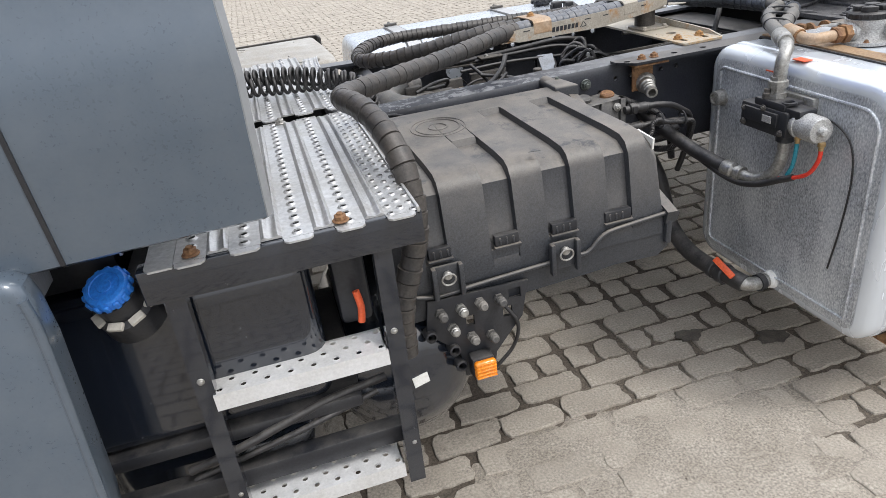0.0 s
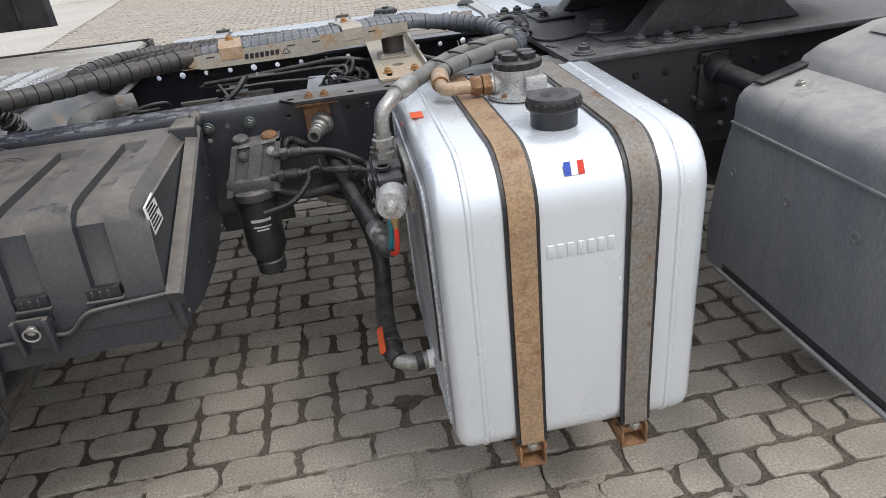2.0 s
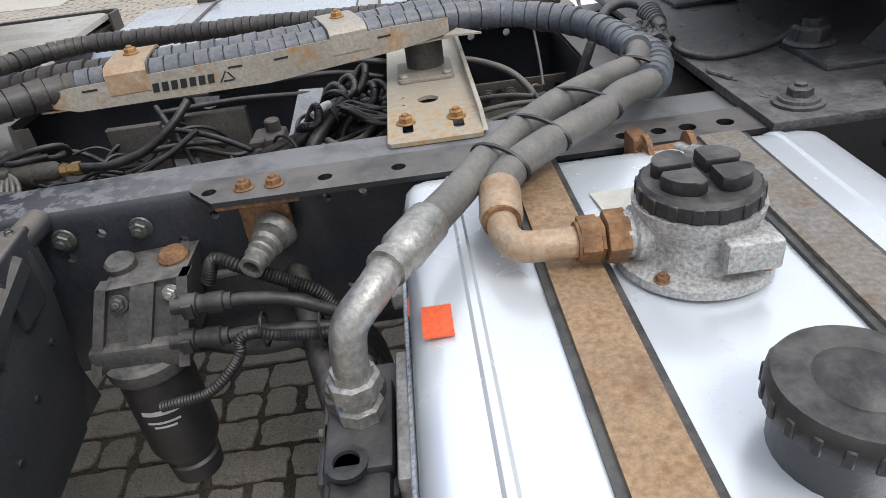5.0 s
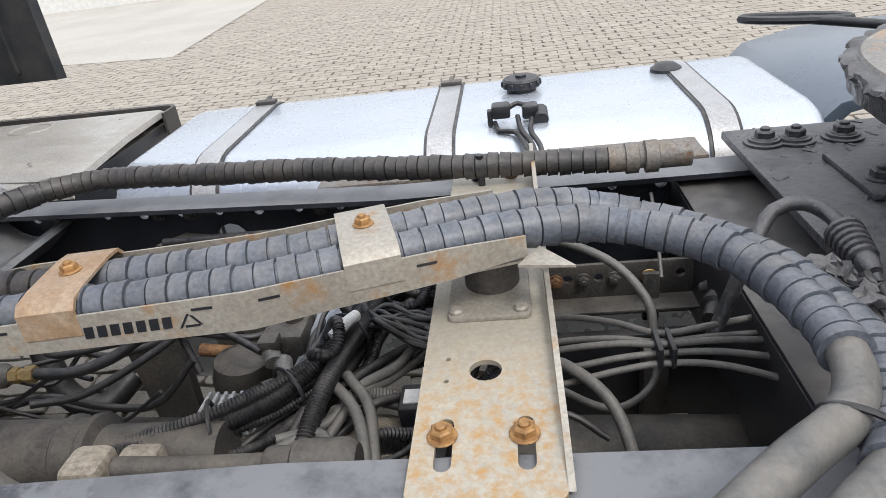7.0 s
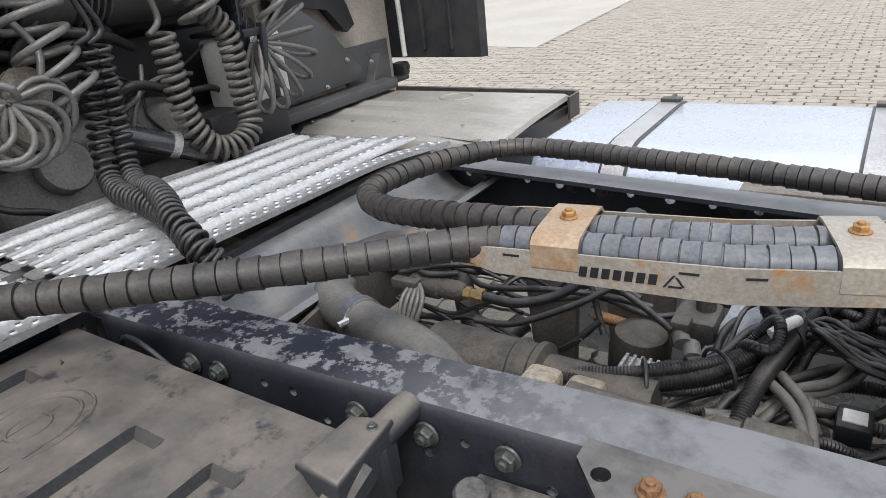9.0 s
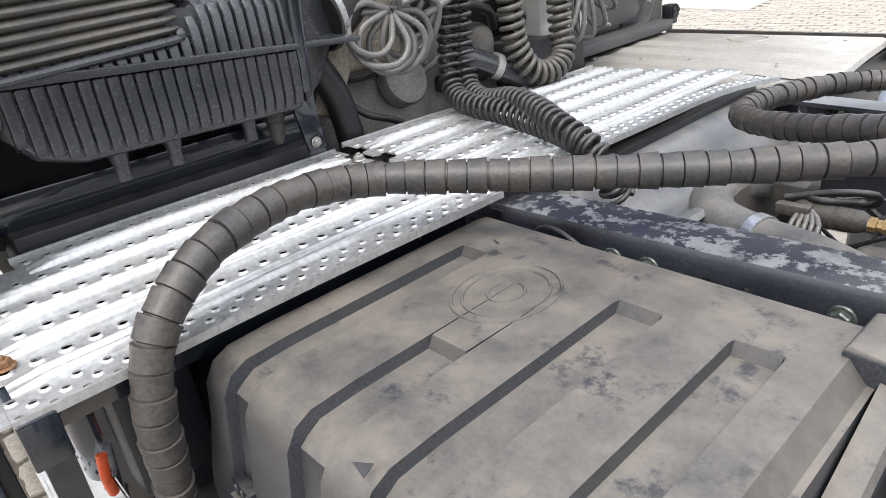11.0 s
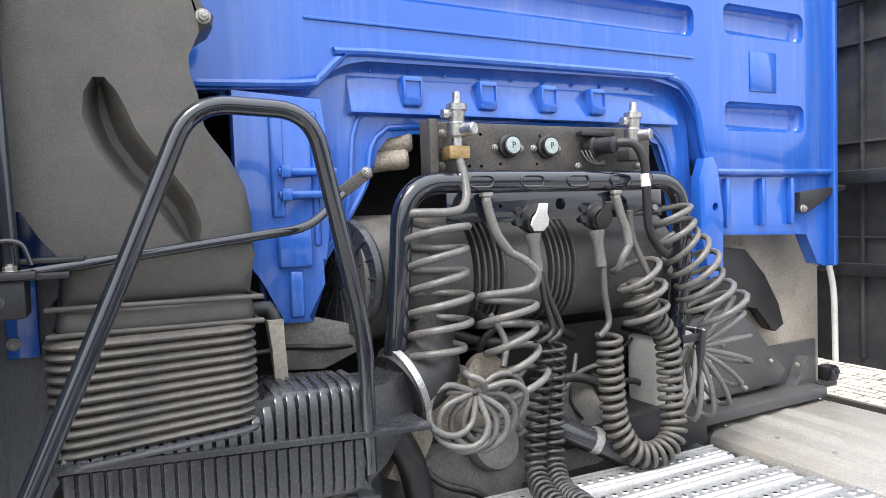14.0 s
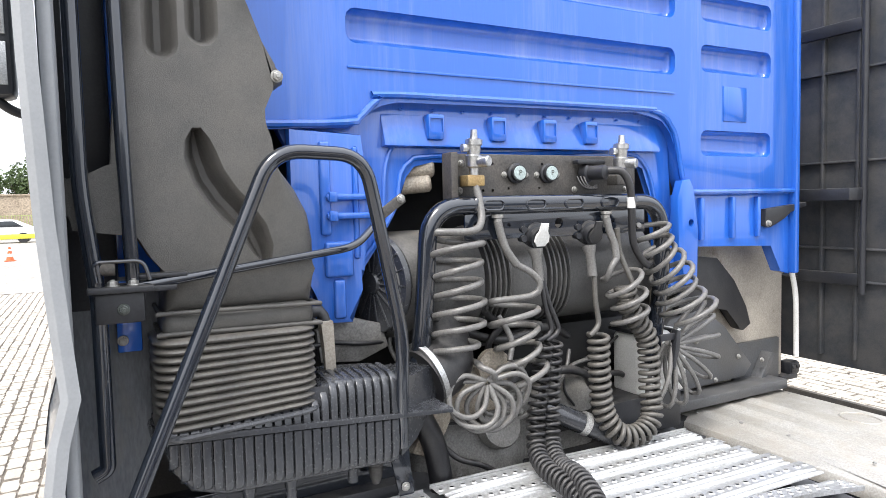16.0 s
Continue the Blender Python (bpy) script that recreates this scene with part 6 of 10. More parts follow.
# the front hose: from the foot of the steps over the catwalk into the tray and round to the valve
H1 = [(-0.876, -0.64, 0.57), (-0.870, -0.64, 0.67), (-0.850, -0.64, 0.735), (-0.828, -0.64, 0.80), (-0.819, -0.637, 0.866), (-0.824, -0.61, 0.945), (-0.842, -0.54, 0.998), (-0.862, -0.455, 1.015),
      (-0.878, -0.37, 1.012), (-0.855, -0.285, 1.003), (-0.78, -0.205, 0.995), (-0.68, -0.115, 0.988), (-0.56, -0.015, 0.983), (-0.44, 0.085, 0.982), (-0.36, 0.155, 0.981), (-0.28, 0.203, 0.981),
      (-0.13, 0.222, 0.981), (0.0, 0.241, 0.981), (0.10, 0.27, 0.981), (0.20, 0.302, 0.981), (0.285, 0.328, 0.978), (0.355, 0.342, 0.972), (0.429, 0.324, 0.965), (0.488, 0.289, 0.957), (0.521, 0.236, 0.95),
      (0.537, 0.182, 0.945), (0.539, 0.124, 0.944), (0.527, 0.081, 0.945), (0.502, 0.044, 0.948), (0.452, 0.003, 0.951), (0.388, -0.055, 0.953), (0.329, -0.122, 0.953), (0.283, -0.186, 0.952), (0.245, -0.25, 0.95), (0.214, -0.30, 0.95)]
big_hose("hydraulic_hose", H1, "long hydraulic hose in a dirty wound guard over catwalk and tray",
         [(0, 15, M_HOSEDIRTY, 0.027, 0.0225), (15, 21, M_HOSEGREY, 0.022, 0.0228), (21, 26, M_HOSEGREY, 0.022, 0.0212), (26, 34, M_HOSEPLAIN, 0, 0.0168)])
# the rear hose: from the far side, round a U bend into the tray and round to the return filter
H2 = [(0.425, 0.665, 0.920), (0.30, 0.675, 0.922), (0.17, 0.685, 0.924), (0.0, 0.715, 0.925), (-0.12, 0.735, 0.926), (-0.24, 0.75, 0.925), (-0.40, 0.775, 0.924), (-0.52, 0.78, 0.924), (-0.61, 0.735, 0.924), (-0.67, 0.645, 0.924),
      (-0.705, 0.54, 0.924), (-0.70, 0.44, 0.926), (-0.635, 0.365, 0.935), (-0.54, 0.315, 0.95), (-0.44, 0.285, 0.968), (-0.34, 0.268, 0.98), (-0.24, 0.268, 0.981), (-0.13, 0.279, 0.981), (0.0, 0.298, 0.981),
      (0.10, 0.327, 0.981), (0.20, 0.357, 0.981), (0.285, 0.383, 0.978), (0.37, 0.40, 0.963), (0.45, 0.382, 0.945), (0.52, 0.33, 0.935), (0.556, 0.262, 0.93), (0.573, 0.188, 0.927), (0.571, 0.136, 0.927), (0.556, 0.082, 0.93), (0.536, 0.038, 0.935),
      (0.517, 0.003, 0.94), (0.466, -0.045, 0.947), (0.421, -0.104, 0.95), (0.36, -0.155, 0.95), (0.316, -0.195, 0.948), (0.292, -0.226, 0.945), (0.283, -0.25, 0.940)]
big_hose("hydraulic_hose", H2, "hydraulic hose in a wound guard, bent in a U",
         [(0, 8, M_HOSEDIRTY, 0.019, 0.0205), (8, 16, M_HOSEDIRTY, 0.024, 0.022), (16, 22, M_HOSEGREY, 0.022, 0.0228), (22, 30, M_HOSEGREY, 0.025, 0.0212), (30, 36, M_HOSEPLAIN, 0, 0.0175)])


def hose_ends():
    t = thing("pipe_elbow", (0.3, -0.32, 0.92), "tan rusty steel elbow pipe into the return filter", "pipe elbow")
    bm = B()
    lathe(bm, (0.287, -0.238, 0.943), (-0.12, -1, -0.12), [(0.0185, 0), (0.0202, 0.003), (0.0202, 0.045), (0.019, 0.05), (0.0165, 0.052)], 20)
    part("crimp_sleeve", bm, M_RUSTTAN, t)
    bm = B()
    tube(bm, [(0.281, -0.285, 0.937), (0.281, -0.31, 0.934), (0.290, -0.33, 0.934), (0.312, -0.3365, 0.935), (0.345, -0.337, 0.935)], 0.0137, 18, 0.004)
    part("bent_pipe", bm, M_RUSTTAN, t)
    bm = B()
    lathe(bm, (0.281, -0.286, 0.937), (0, -1, -0.1), [(0.0178, 0), (0.0178, 0.006)], 18)
    part("collar", bm, M_RUST, t)
    bm = B()
    lathe(bm, (0.336, -0.337, 0.935), (1, 0, 0), [(0.0172, 0), (0.0172, 0.006)], 18)
    part("collar", bm, M_RUST, t)
    v = thing("hose_end_elbow", (0.18, -0.36, 0.93), "zinc hose end with an elbow down to the valve", "pipe elbow")
    bm = B()
    lathe(bm, (0.217, -0.293, 0.95), (-0.5, -0.85, -0.02), [(0.0185, 0), (0.0202, 0.003), (0.0202, 0.05), (0.018, 0.055), (0.0158, 0.06), (0.0158, 0.066), (0.018, 0.067), (0.018, 0.078)], 20)
    tube(bm, [(0.181, -0.352, 0.948), (0.166, -0.378, 0.942), (0.146, -0.393, 0.925), (0.14, -0.396, 0.90), (0.139, -0.396, 0.87)], 0.0152, 16, 0.005)
    part("elbow", bm, M_ZINC, v)
    e = thing("hose_coupling", (0.45, 0.66, 0.93), "dull brass screw couplings at the far hose end", "coupling")
    bm = B()
    lathe(bm, (0.425, 0.665, 0.920), (1, -0.03, 0.02), [(0.021, 0), (0.021, 0.025), (0.025, 0.026), (0.025, 0.045), (0.018, 0.047), (0.018, 0.055), (0.026, 0.056), (0.026, 0.075), (0.021, 0.077), (0.021, 0.125)], 12)
    part("coupling", bm, M_STRAP2, e)
    # cable ties and torn tape
    k = thing("cable_tie", (0.45, -0.05, 0.95), "black cable ties holding two hoses together", "cable tie")
    other = spline(H2, 0.006)
    for i in (28, 30, 31, 32):
        a = Vector(H1[i])
        b = min(other, key=lambda q: (q - a).length)
        d = (Vector(H1[i + 1]) - Vector(H1[i - 1])).normalized()
        mid, u = (a + b) / 2, (b - a).normalized()
        half = (b - a).length / 2
        w = d.cross(u).normalized()
        ring = []
        for j in range(33):
            th = 2 * math.pi * j / 32
            ring.append(mid + u * (math.cos(th) * (half + 0.0185)) + w * (math.sin(th) * 0.0192) + d * 0.003 * math.sin(th))
        bm = B()
        sweep(bm, ring, 0.0028, 6, cap=False)
        part("tie_band", bm, M_BLACK, k)
    f = thing("torn_tape", (0.56, 0.2, 0.95), "crumpled black foil tape round the hoses", "tape")
    rnd = random.Random(8)
    for c in ((0.580, 0.258, 0.946), (0.600, 0.248, 0.938), (0.590, 0.212, 0.940), (0.612, 0.215, 0.925)):
        # a crumpled flap of foil: a small folded sheet with thickness
        bm = B()
        n = 9
        turn = Matrix.Translation(Vector(c)) @ Matrix.Rotation(rnd.uniform(-0.5, 0.9), 4, "Z") @ Matrix.Rotation(rnd.uniform(-0.3, 0.3), 4, "X")
        top = [[None] * n for _ in range(n)]
        low = [[None] * n for _ in range(n)]
        for a in range(n):
            for b in range(n):
                u, v = a / (n - 1) - 0.5, b / (n - 1) - 0.5
                p = Vector((u * 0.046, v * 0.024, 0.0)) + 0.011 * noise.noise_vector(Vector((u * 4.5 + c[0] * 50, v * 3.5, c[1] * 30)))
                p.z -= 0.02 * u * u
                top[a][b] = bm.verts.new(turn @ p)
                low[a][b] = bm.verts.new(turn @ (p - Vector((0, 0, 0.0015))))
        for a in range(n - 1):
            for b in range(n - 1):
                bm.faces.new((top[a][b], top[a + 1][b], top[a + 1][b + 1], top[a][b + 1]))
                bm.faces.new((low[a][b], low[a][b + 1], low[a + 1][b + 1], low[a + 1][b]))
        for a in range(n - 1):
            bm.faces.new((top[a][0], low[a][0], low[a + 1][0], top[a + 1][0]))
            bm.faces.new((top[a][n - 1], top[a + 1][n - 1], low[a + 1][n - 1], low[a][n - 1]))
            bm.faces.new((top[0][a], top[0][a + 1], low[0][a + 1], low[0][a]))
            bm.faces.new((top[n - 1][a], low[n - 1][a], low[n - 1][a + 1], top[n - 1][a + 1]))
        part("tape_lump", bm, M_GREASE, f)
    return t


hose_ends()

# ---- aluminium catwalk behind the cab ----
def deck_plate(ya, yb, z, label, shift, first=0.0):
    """Perforated flats between raised double-ridged beads; shift bends the sheet."""
    t = thing("catwalk_plate", (-1.06, (ya + yb) / 2, z), label, "catwalk plate", "catwalk plates")

    def lay(name, bm, k):
        for v in bm.verts:
            v.co += shift(v.co, k)
        part(name, bm, M_DECK, t)
    period, w, flat = 0.0796, 0.047, -0.001
    for k in range(6):
        x = -1.285 + k * period
        y0 = ya + (first if k == 0 else 0.0)
        bm = B()
        holes = int((yb - y0) / 0.030)
        if k < 5:
            # one row of punched holes along the middle of the flat
            dimpled(bm, x + 0.011, x + w - 0.011, y0, yb, z + flat, 1, holes, 0.0062, 0.0030, True)
            for xa, xb in ((x, x + 0.011), (x + w - 0.011, x + w)):
                bm.faces.new([bm.verts.new(q) for q in ((xa, y0, z + flat), (xb, y0, z + flat), (xb, yb, z + flat), (xa, yb, z + flat))])
        else:
            dimpled(bm, x, x + 0.054, y0, yb, z + flat, 3, 2 * holes, 0.0046, 0.0024)
        bmesh.ops.subdivide_edges(bm, edges=[e for e in bm.edges if e.calc_length() > 0.2], cuts=24)
        bmesh.ops.remove_doubles(bm, verts=bm.verts[:], dist=0.0004)
        lay("perforated_flat", bm, k)
        if k < 5:
            # hollow raised bead with two ridges; it stops short of the plate's end in a rounded nose
            xa, xb = x + w, x + period
            m = (xa + xb) / 2
            prof = [(0.0, 0.0), (0.0038, 0.0070), (0.0060, 0.0086), (0.0084, 0.0078), (0.0122, 0.0030), (0.0163, 0.0022)]
            prof = prof + [(xb - xa - a, b) for a, b in reversed(prof[:-1])]
            rings = []
            n = 18
            for q in range(n + 1):
                f = q / n
                y = y0 + 0.010 + (yb - 0.030 - y0) * f
                fall = 0.35 if q in (0, n) else 1.0
                rings.append([(xa + a, y, z + flat + b * fall) for a, b in prof] + [(xb, y, z + flat - 0.002), (xa, y, z + flat - 0.002)])
            bm = B()
            loft(bm, rings)
            lay("bead", bm, k)
    if first:
        bm = B()
        prism(bm, [(-1.247, ya + 0.10), (-1.247, ya + 0.002), (-1.240, ya - 0.010), (-1.206, ya - 0.010), (-1.206, ya + 0.10)], "z", z + flat - 0.003, z + flat)
        lay("front_flat", bm, 1)
    for k in range(1, 6):
        # rounded tab at the front end of each flat
        x, y0 = -1.285 + k * period, ya
        bm = B()
        prism(bm, [(x + 0.001, y0 - 0.0005), (x + 0.002, y0 - 0.010), (x + 0.008, y0 - 0.016), (x + w - 0.008, y0 - 0.016), (x + w - 0.002, y0 - 0.010), (x + w - 0.001, y0 - 0.0005)], "z", z + flat - 0.003, z + flat)
        lay("front_tab", bm, k)
    for x, k in ((-1.29, 0), (-0.835, 5)):
        bm = B()
        n = 12
        loft(bm, [[(x - 0.002, y, z - 0.007), (x + 0.002, y, z - 0.007), (x + 0.002, y, z + 0.004), (x - 0.002, y, z + 0.004)] for y in (ya + (first if k == 0 else 0.0) + (yb - ya - (first if k == 0 else 0.0)) * q / n for q in range(n + 1))])
        lay("edge", bm, k)
    return t


def near_shift(p, k):
    return Vector((0, 0, 0.0012 * math.sin(p.y * 9 + k)))


def far_shift(p, k):
    f = max(0.0, (p.y - 0.45) / 0.4)
    return Vector((0.024 * f * f if k == 5 else 0.0, 0.015 * (k - 3) if p.y > 0.8 else 0.0, -0.022 * (p.y - 0.4) + (0.008 * f - 0.022 * f * f * f if k == 5 else 0.0015 * math.sin(p.y * 8 + 2 * k))))


near_deck = deck_plate(-0.752, -0.068, 0.915, "perforated aluminium catwalk plate with raised ribs behind the cab", near_shift, 0.09)
far_deck = deck_plate(-0.050, 0.86, 0.912, "perforated aluminium catwalk plate, bent at its end", far_shift)
for x, y in ((-1.18, -0.735), (-0.955, -0.735)):
    b = bolt(near_deck, (x, y, 0.916), (0, 0, 1), 0.013, M_RUST)
for x, y in ((-1.185, -0.085), (-1.005, -0.085)):
    b = bolt(near_deck, (x, y, 0.916), (0, 0, 1), 0.013, M_ZINC)
bm = B()
box(bm, (-1.29, -0.70, 0.83), (-1.25, 0.86, 0.885), 0.003)
box(bm, (-0.88, -0.055, 0.83), (-0.85, 0.86, 0.875), 0.003)
whole("catwalk_beam", bm, M_BLACK, "black steel beams carrying the catwalk plates", "steel beam")


# ---- lidded box on the far side ----
def far_box():
    t = thing("storage_box", (-1.1, 1.3, 0.6), "dusty aluminium lidded storage box behind the cab", "storage box")
    bm = B()
    box(bm, (-1.50, 0.99, 0.45), (-0.755, 1.55, 0.835), 0.01)
    part("box_body", bm, M_PLASTIC, t)
    for x in (-1.40, -0.90):
        bm = B()
        prism(bm, [(0.76, 0.80), (0.99, 0.80), (0.99, 0.452), (1.60, 0.452), (1.60, 0.42), (0.95, 0.42), (0.76, 0.60)], "x", x - 0.025, x + 0.025, 0.003)
        part("carrier_bracket", bm, M_BLACK, t)
    x0, x1, y0, y1 = -1.53, -0.725, 0.975, 1.545
    bm = B()
    rings = []
    for y, z in ((y0, 0.838), (y0 + 0.01, 0.853), (y0 + 0.05, 0.862), (y0 + 0.3, 0.872), (y1 - 0.03, 0.872), (y1 - 0.006, 0.866), (y1, 0.845)):
        k = (y - y0) / (y1 - y0)
        a, b = x0 + 0.01 * k, x1 - 0.03 * k
        rings.append([(a, y, z - 0.02), (a, y, z - 0.006), (a + 0.01, y, z), (b - 0.02, y, z), (b - 0.005, y, z - 0.006), (b, y, z - 0.02)])
    loft(bm, rings)
    lid = part("lid", bm, M_LID, t)
    for ya, yb in ((1.325, 1.265), (1.215, 1.145), (1.095, 1.035)):
        # wide soft pressed rib, bowed along its length and dying out at both ends
        rings = []
        for k in range(25):
            f = k / 24
            y = ya + (yb - ya) * f * f
            h = 0.0095 * min(1.0, 8 * f, 8 * (1 - f)) ** 0.5
            rings.append([(x0 + 0.04 + 0.70 * f, y + d, min(0.872, 0.862 + 0.04 * (y + d - 1.025)) - 0.001 + h * q) for d, q in ((-0.045, 0.0), (-0.012, 0.75), (-0.003, 1.0), (0.006, 0.9), (0.012, 0.0))])
        bm = B()
        loft(bm, rings)
        part("pressed_rib", bm, M_LID, lid)
    bm = B()
    tube(bm, [(-1.128 + 0.062 * math.cos(2 * math.pi * k / 24), 1.435 + 0.048 * math.sin(2 * math.pi * k / 24), 0.872) for k in range(25)], 0.0035, 12)
    part("badge_ring", bm, M_LID, lid)
    for x, y in ((-1.45, 1.05), (-1.30, 1.08), (-1.15, 1.1), (-0.9, 1.1), (-1.42, 1.5), (-0.85, 1.45)):
        bm = B()
        lathe(bm, (x, y, 0.871), (0, 0, 1), [(0.006, 0), (0.005, 0.003), (0, 0.004)], 8, cap=False)
        part("rivet", bm, M_ZINC, lid)
    bm = B()
    prism(bm, [(-1.50, 1.578), (-0.755, 1.562), (-0.738, 1.545), (-0.735, 1.47), (-0.728, 1.47), (-0.728, 1.55), (-0.748, 1.580), (-1.50, 1.598)], "z", 0.80, 0.872)
    part("rim", bm, M_ENGINE, t, "dark sealing rim behind the lid")
    return t


far_box()


def far_tank():
    t = thing("fuel_tank", (0.15, 1.25, 0.4), "large aluminium fuel tank with three straps on the far side", "fuel tank")
    x0, x1, y0, y1, z0, z1 = -0.635, 0.905, 0.93, 1.60, 0.30, 0.868
    def outline(ins):
        pts = []
        for cy, cz, s, rr in ((y1 - 0.16, z1 - 0.16, 0, 0.16), (y0 + 0.13, z1 - 0.13, 90, 0.13), (y0 + 0.06, z0 + 0.06, 180, 0.06), (y1 - 0.07, z0 + 0.07, 270, 0.07)):
            for j in range(8):
                a = radians(s + 90 * j / 7)
                pts.append((cy + (rr - ins) * math.cos(a), cz + (rr - ins) * math.sin(a)))
        return pts
    bm = B()
    steps = [(0.0, 0.05), (0.006, 0.02), (0.02, 0.004), (0.035, 0.0)]
    loft(bm, [[(x0 + d, y, z) for y, z in outline(i)] for d, i in steps] + [[(x1 - d, y, z) for y, z in outline(i)] for d, i in reversed(steps)])
    part("tank_body", bm, M_ALU, t)
    for xc in (-0.404, 0.12, 0.70):
        for nm, w, h, mm in (("rubber_strip", 0.034, 0.003, M_RUBBER), ("strap", 0.027, 0.006, M_STRAP3)):
            bm = B()
            seq = outline(0.0)[0:16]
            seq = [(y1, 0.5)] + seq + [(y0, 0.5)]
            pts = [Vector((xc, y, z)) for y, z in seq]
            tan = [(pts[min(i + 1, len(pts) - 1)] - pts[max(i - 1, 0)]).normalized() for i in range(len(pts))]
            rings = []
            for p, d in zip(pts, tan):
                nrm = Vector((1, 0, 0)).cross(d)
                if nrm.dot(p - Vector((xc, 1.25, 0.55))) < 0:
                    nrm = -nrm
                rings.append([p + Vector((-w, 0, 0)) - nrm * 0.001, p + Vector((w, 0, 0)) - nrm * 0.001, p + Vector((w, 0, 0)) + nrm * h, p + Vector((-w, 0, 0)) + nrm * h])
            loft(bm, rings)
            part(nm, bm, mm, t)
        if xc < 0.5:
            bm = B()
            box(bm, (xc - 0.028, 1.43, 0.874), (xc + 0.028, 1.46, 0.884), 0.002)
            cyl(bm, (xc, 1.44, 0.878), (xc, 1.48, 0.882), 0.007, n=8)
            part("strap_lock", bm, M_ENGINE, t)
    bm = B()
    lathe(bm, (0.672, 1.385, 0.858), (0, 0, 1), [(0.042, 0), (0.038, 0.018), (0.022, 0.029), (0, 0.032)], 16, cap=False)
    part("vent_cover", bm, M_BLACK, t, "black vent cover")
    bm = B()
    lathe(bm, (0.306, 1.335, 0.862), (0, 0, 1), [(0.038, 0), (0.036, 0.014), (0.045, 0.016), (0.047, 0.019), (0.047, 0.034), (0.042, 0.039), (0.014, 0.040), (0.013, 0.046), (0, 0.046)], 28, cap=False)
    cap = part("filler_cap", bm, M_BLACK, t, "black fuel filler cap")
    bm = B()
    for k in range(12):
        box(bm, (-0.005, 0.045, 0.0), (0.005, 0.051, 0.014), 0.002, 1, Matrix.Translation((0.306, 1.335, 0.88)) @ Matrix.Rotation(2 * math.pi * k / 12, 4, "Z"))
    part("grip_rib", bm, M_BLACK, cap)
    s = thing("tank_sender", (0.27, 1.05, 0.88), "black plug and leads of the tank level sender", "cable plug")
    bm = B()
    box(bm, (0.235, 1.045, 0.885), (0.275, 1.085, 0.915), 0.006)
    box(bm, (0.225, 1.05, 0.870), (0.236, 1.07, 0.905), 0.003)
    part("plug", bm, M_BLACK, s)
    bm = B()
    box(bm, (0.30, 1.06, 0.875), (0.335, 1.10, 0.905), 0.006)
    cyl(bm, (0.34, 1.05, 0.875), (0.34, 1.09, 0.885), 0.016, n=12)
    part("plug", bm, M_BLACK, s)
    for pts in ([(0.24, 1.06, 0.875), (0.25, 1.02, 0.868), (0.28, 1.01, 0.868), (0.30, 0.95, 0.86), (0.31, 0.88, 0.84)],
                [(0.29, 1.06, 0.885), (0.295, 1.0, 0.875), (0.315, 0.94, 0.86), (0.32, 0.88, 0.84)],
                [(0.32, 1.05, 0.88), (0.315, 0.99, 0.872), (0.33, 0.93, 0.86), (0.335, 0.87, 0.83)],
                [(0.27, 1.075, 0.90), (0.29, 1.09, 0.905), (0.31, 1.08, 0.90)]):
        bm = B()
        tube(bm, pts, 0.0055, 12)
        part("lead", bm, M_RUBBER, s)
    b = B()
    prism(b, [(0.85, 0.60), (0.88, 0.78), (0.95, 0.85), (1.1, 0.88), (2.0, 0.90), (2.0, 0.88), (1.1, 0.86), (0.97, 0.83), (0.91, 0.77), (0.88, 0.60)], "y", 1.05, 1.68, 0.003)
    whole("mudguard", b, M_FAIRING, "blue-grey mudguard behind the far fuel tank", "mudguard")
    # plank between tank and rail under the hose
    b = B()
    box(b, (-0.10, 0.80, 0.845), (0.62, 0.90, 0.862), 0.003)
    whole("side_ledge", b, M_STRAP2, "dull steel ledge between far rail and fuel tank", "steel strip")
    return t


far_tank()

# ---- the cab seen from behind ----
def cut_boxes(boxes, bev=0.012):
    bm = B()
    for lo, hi in boxes:
        box(bm, lo, hi, bev, 3)
    return bm


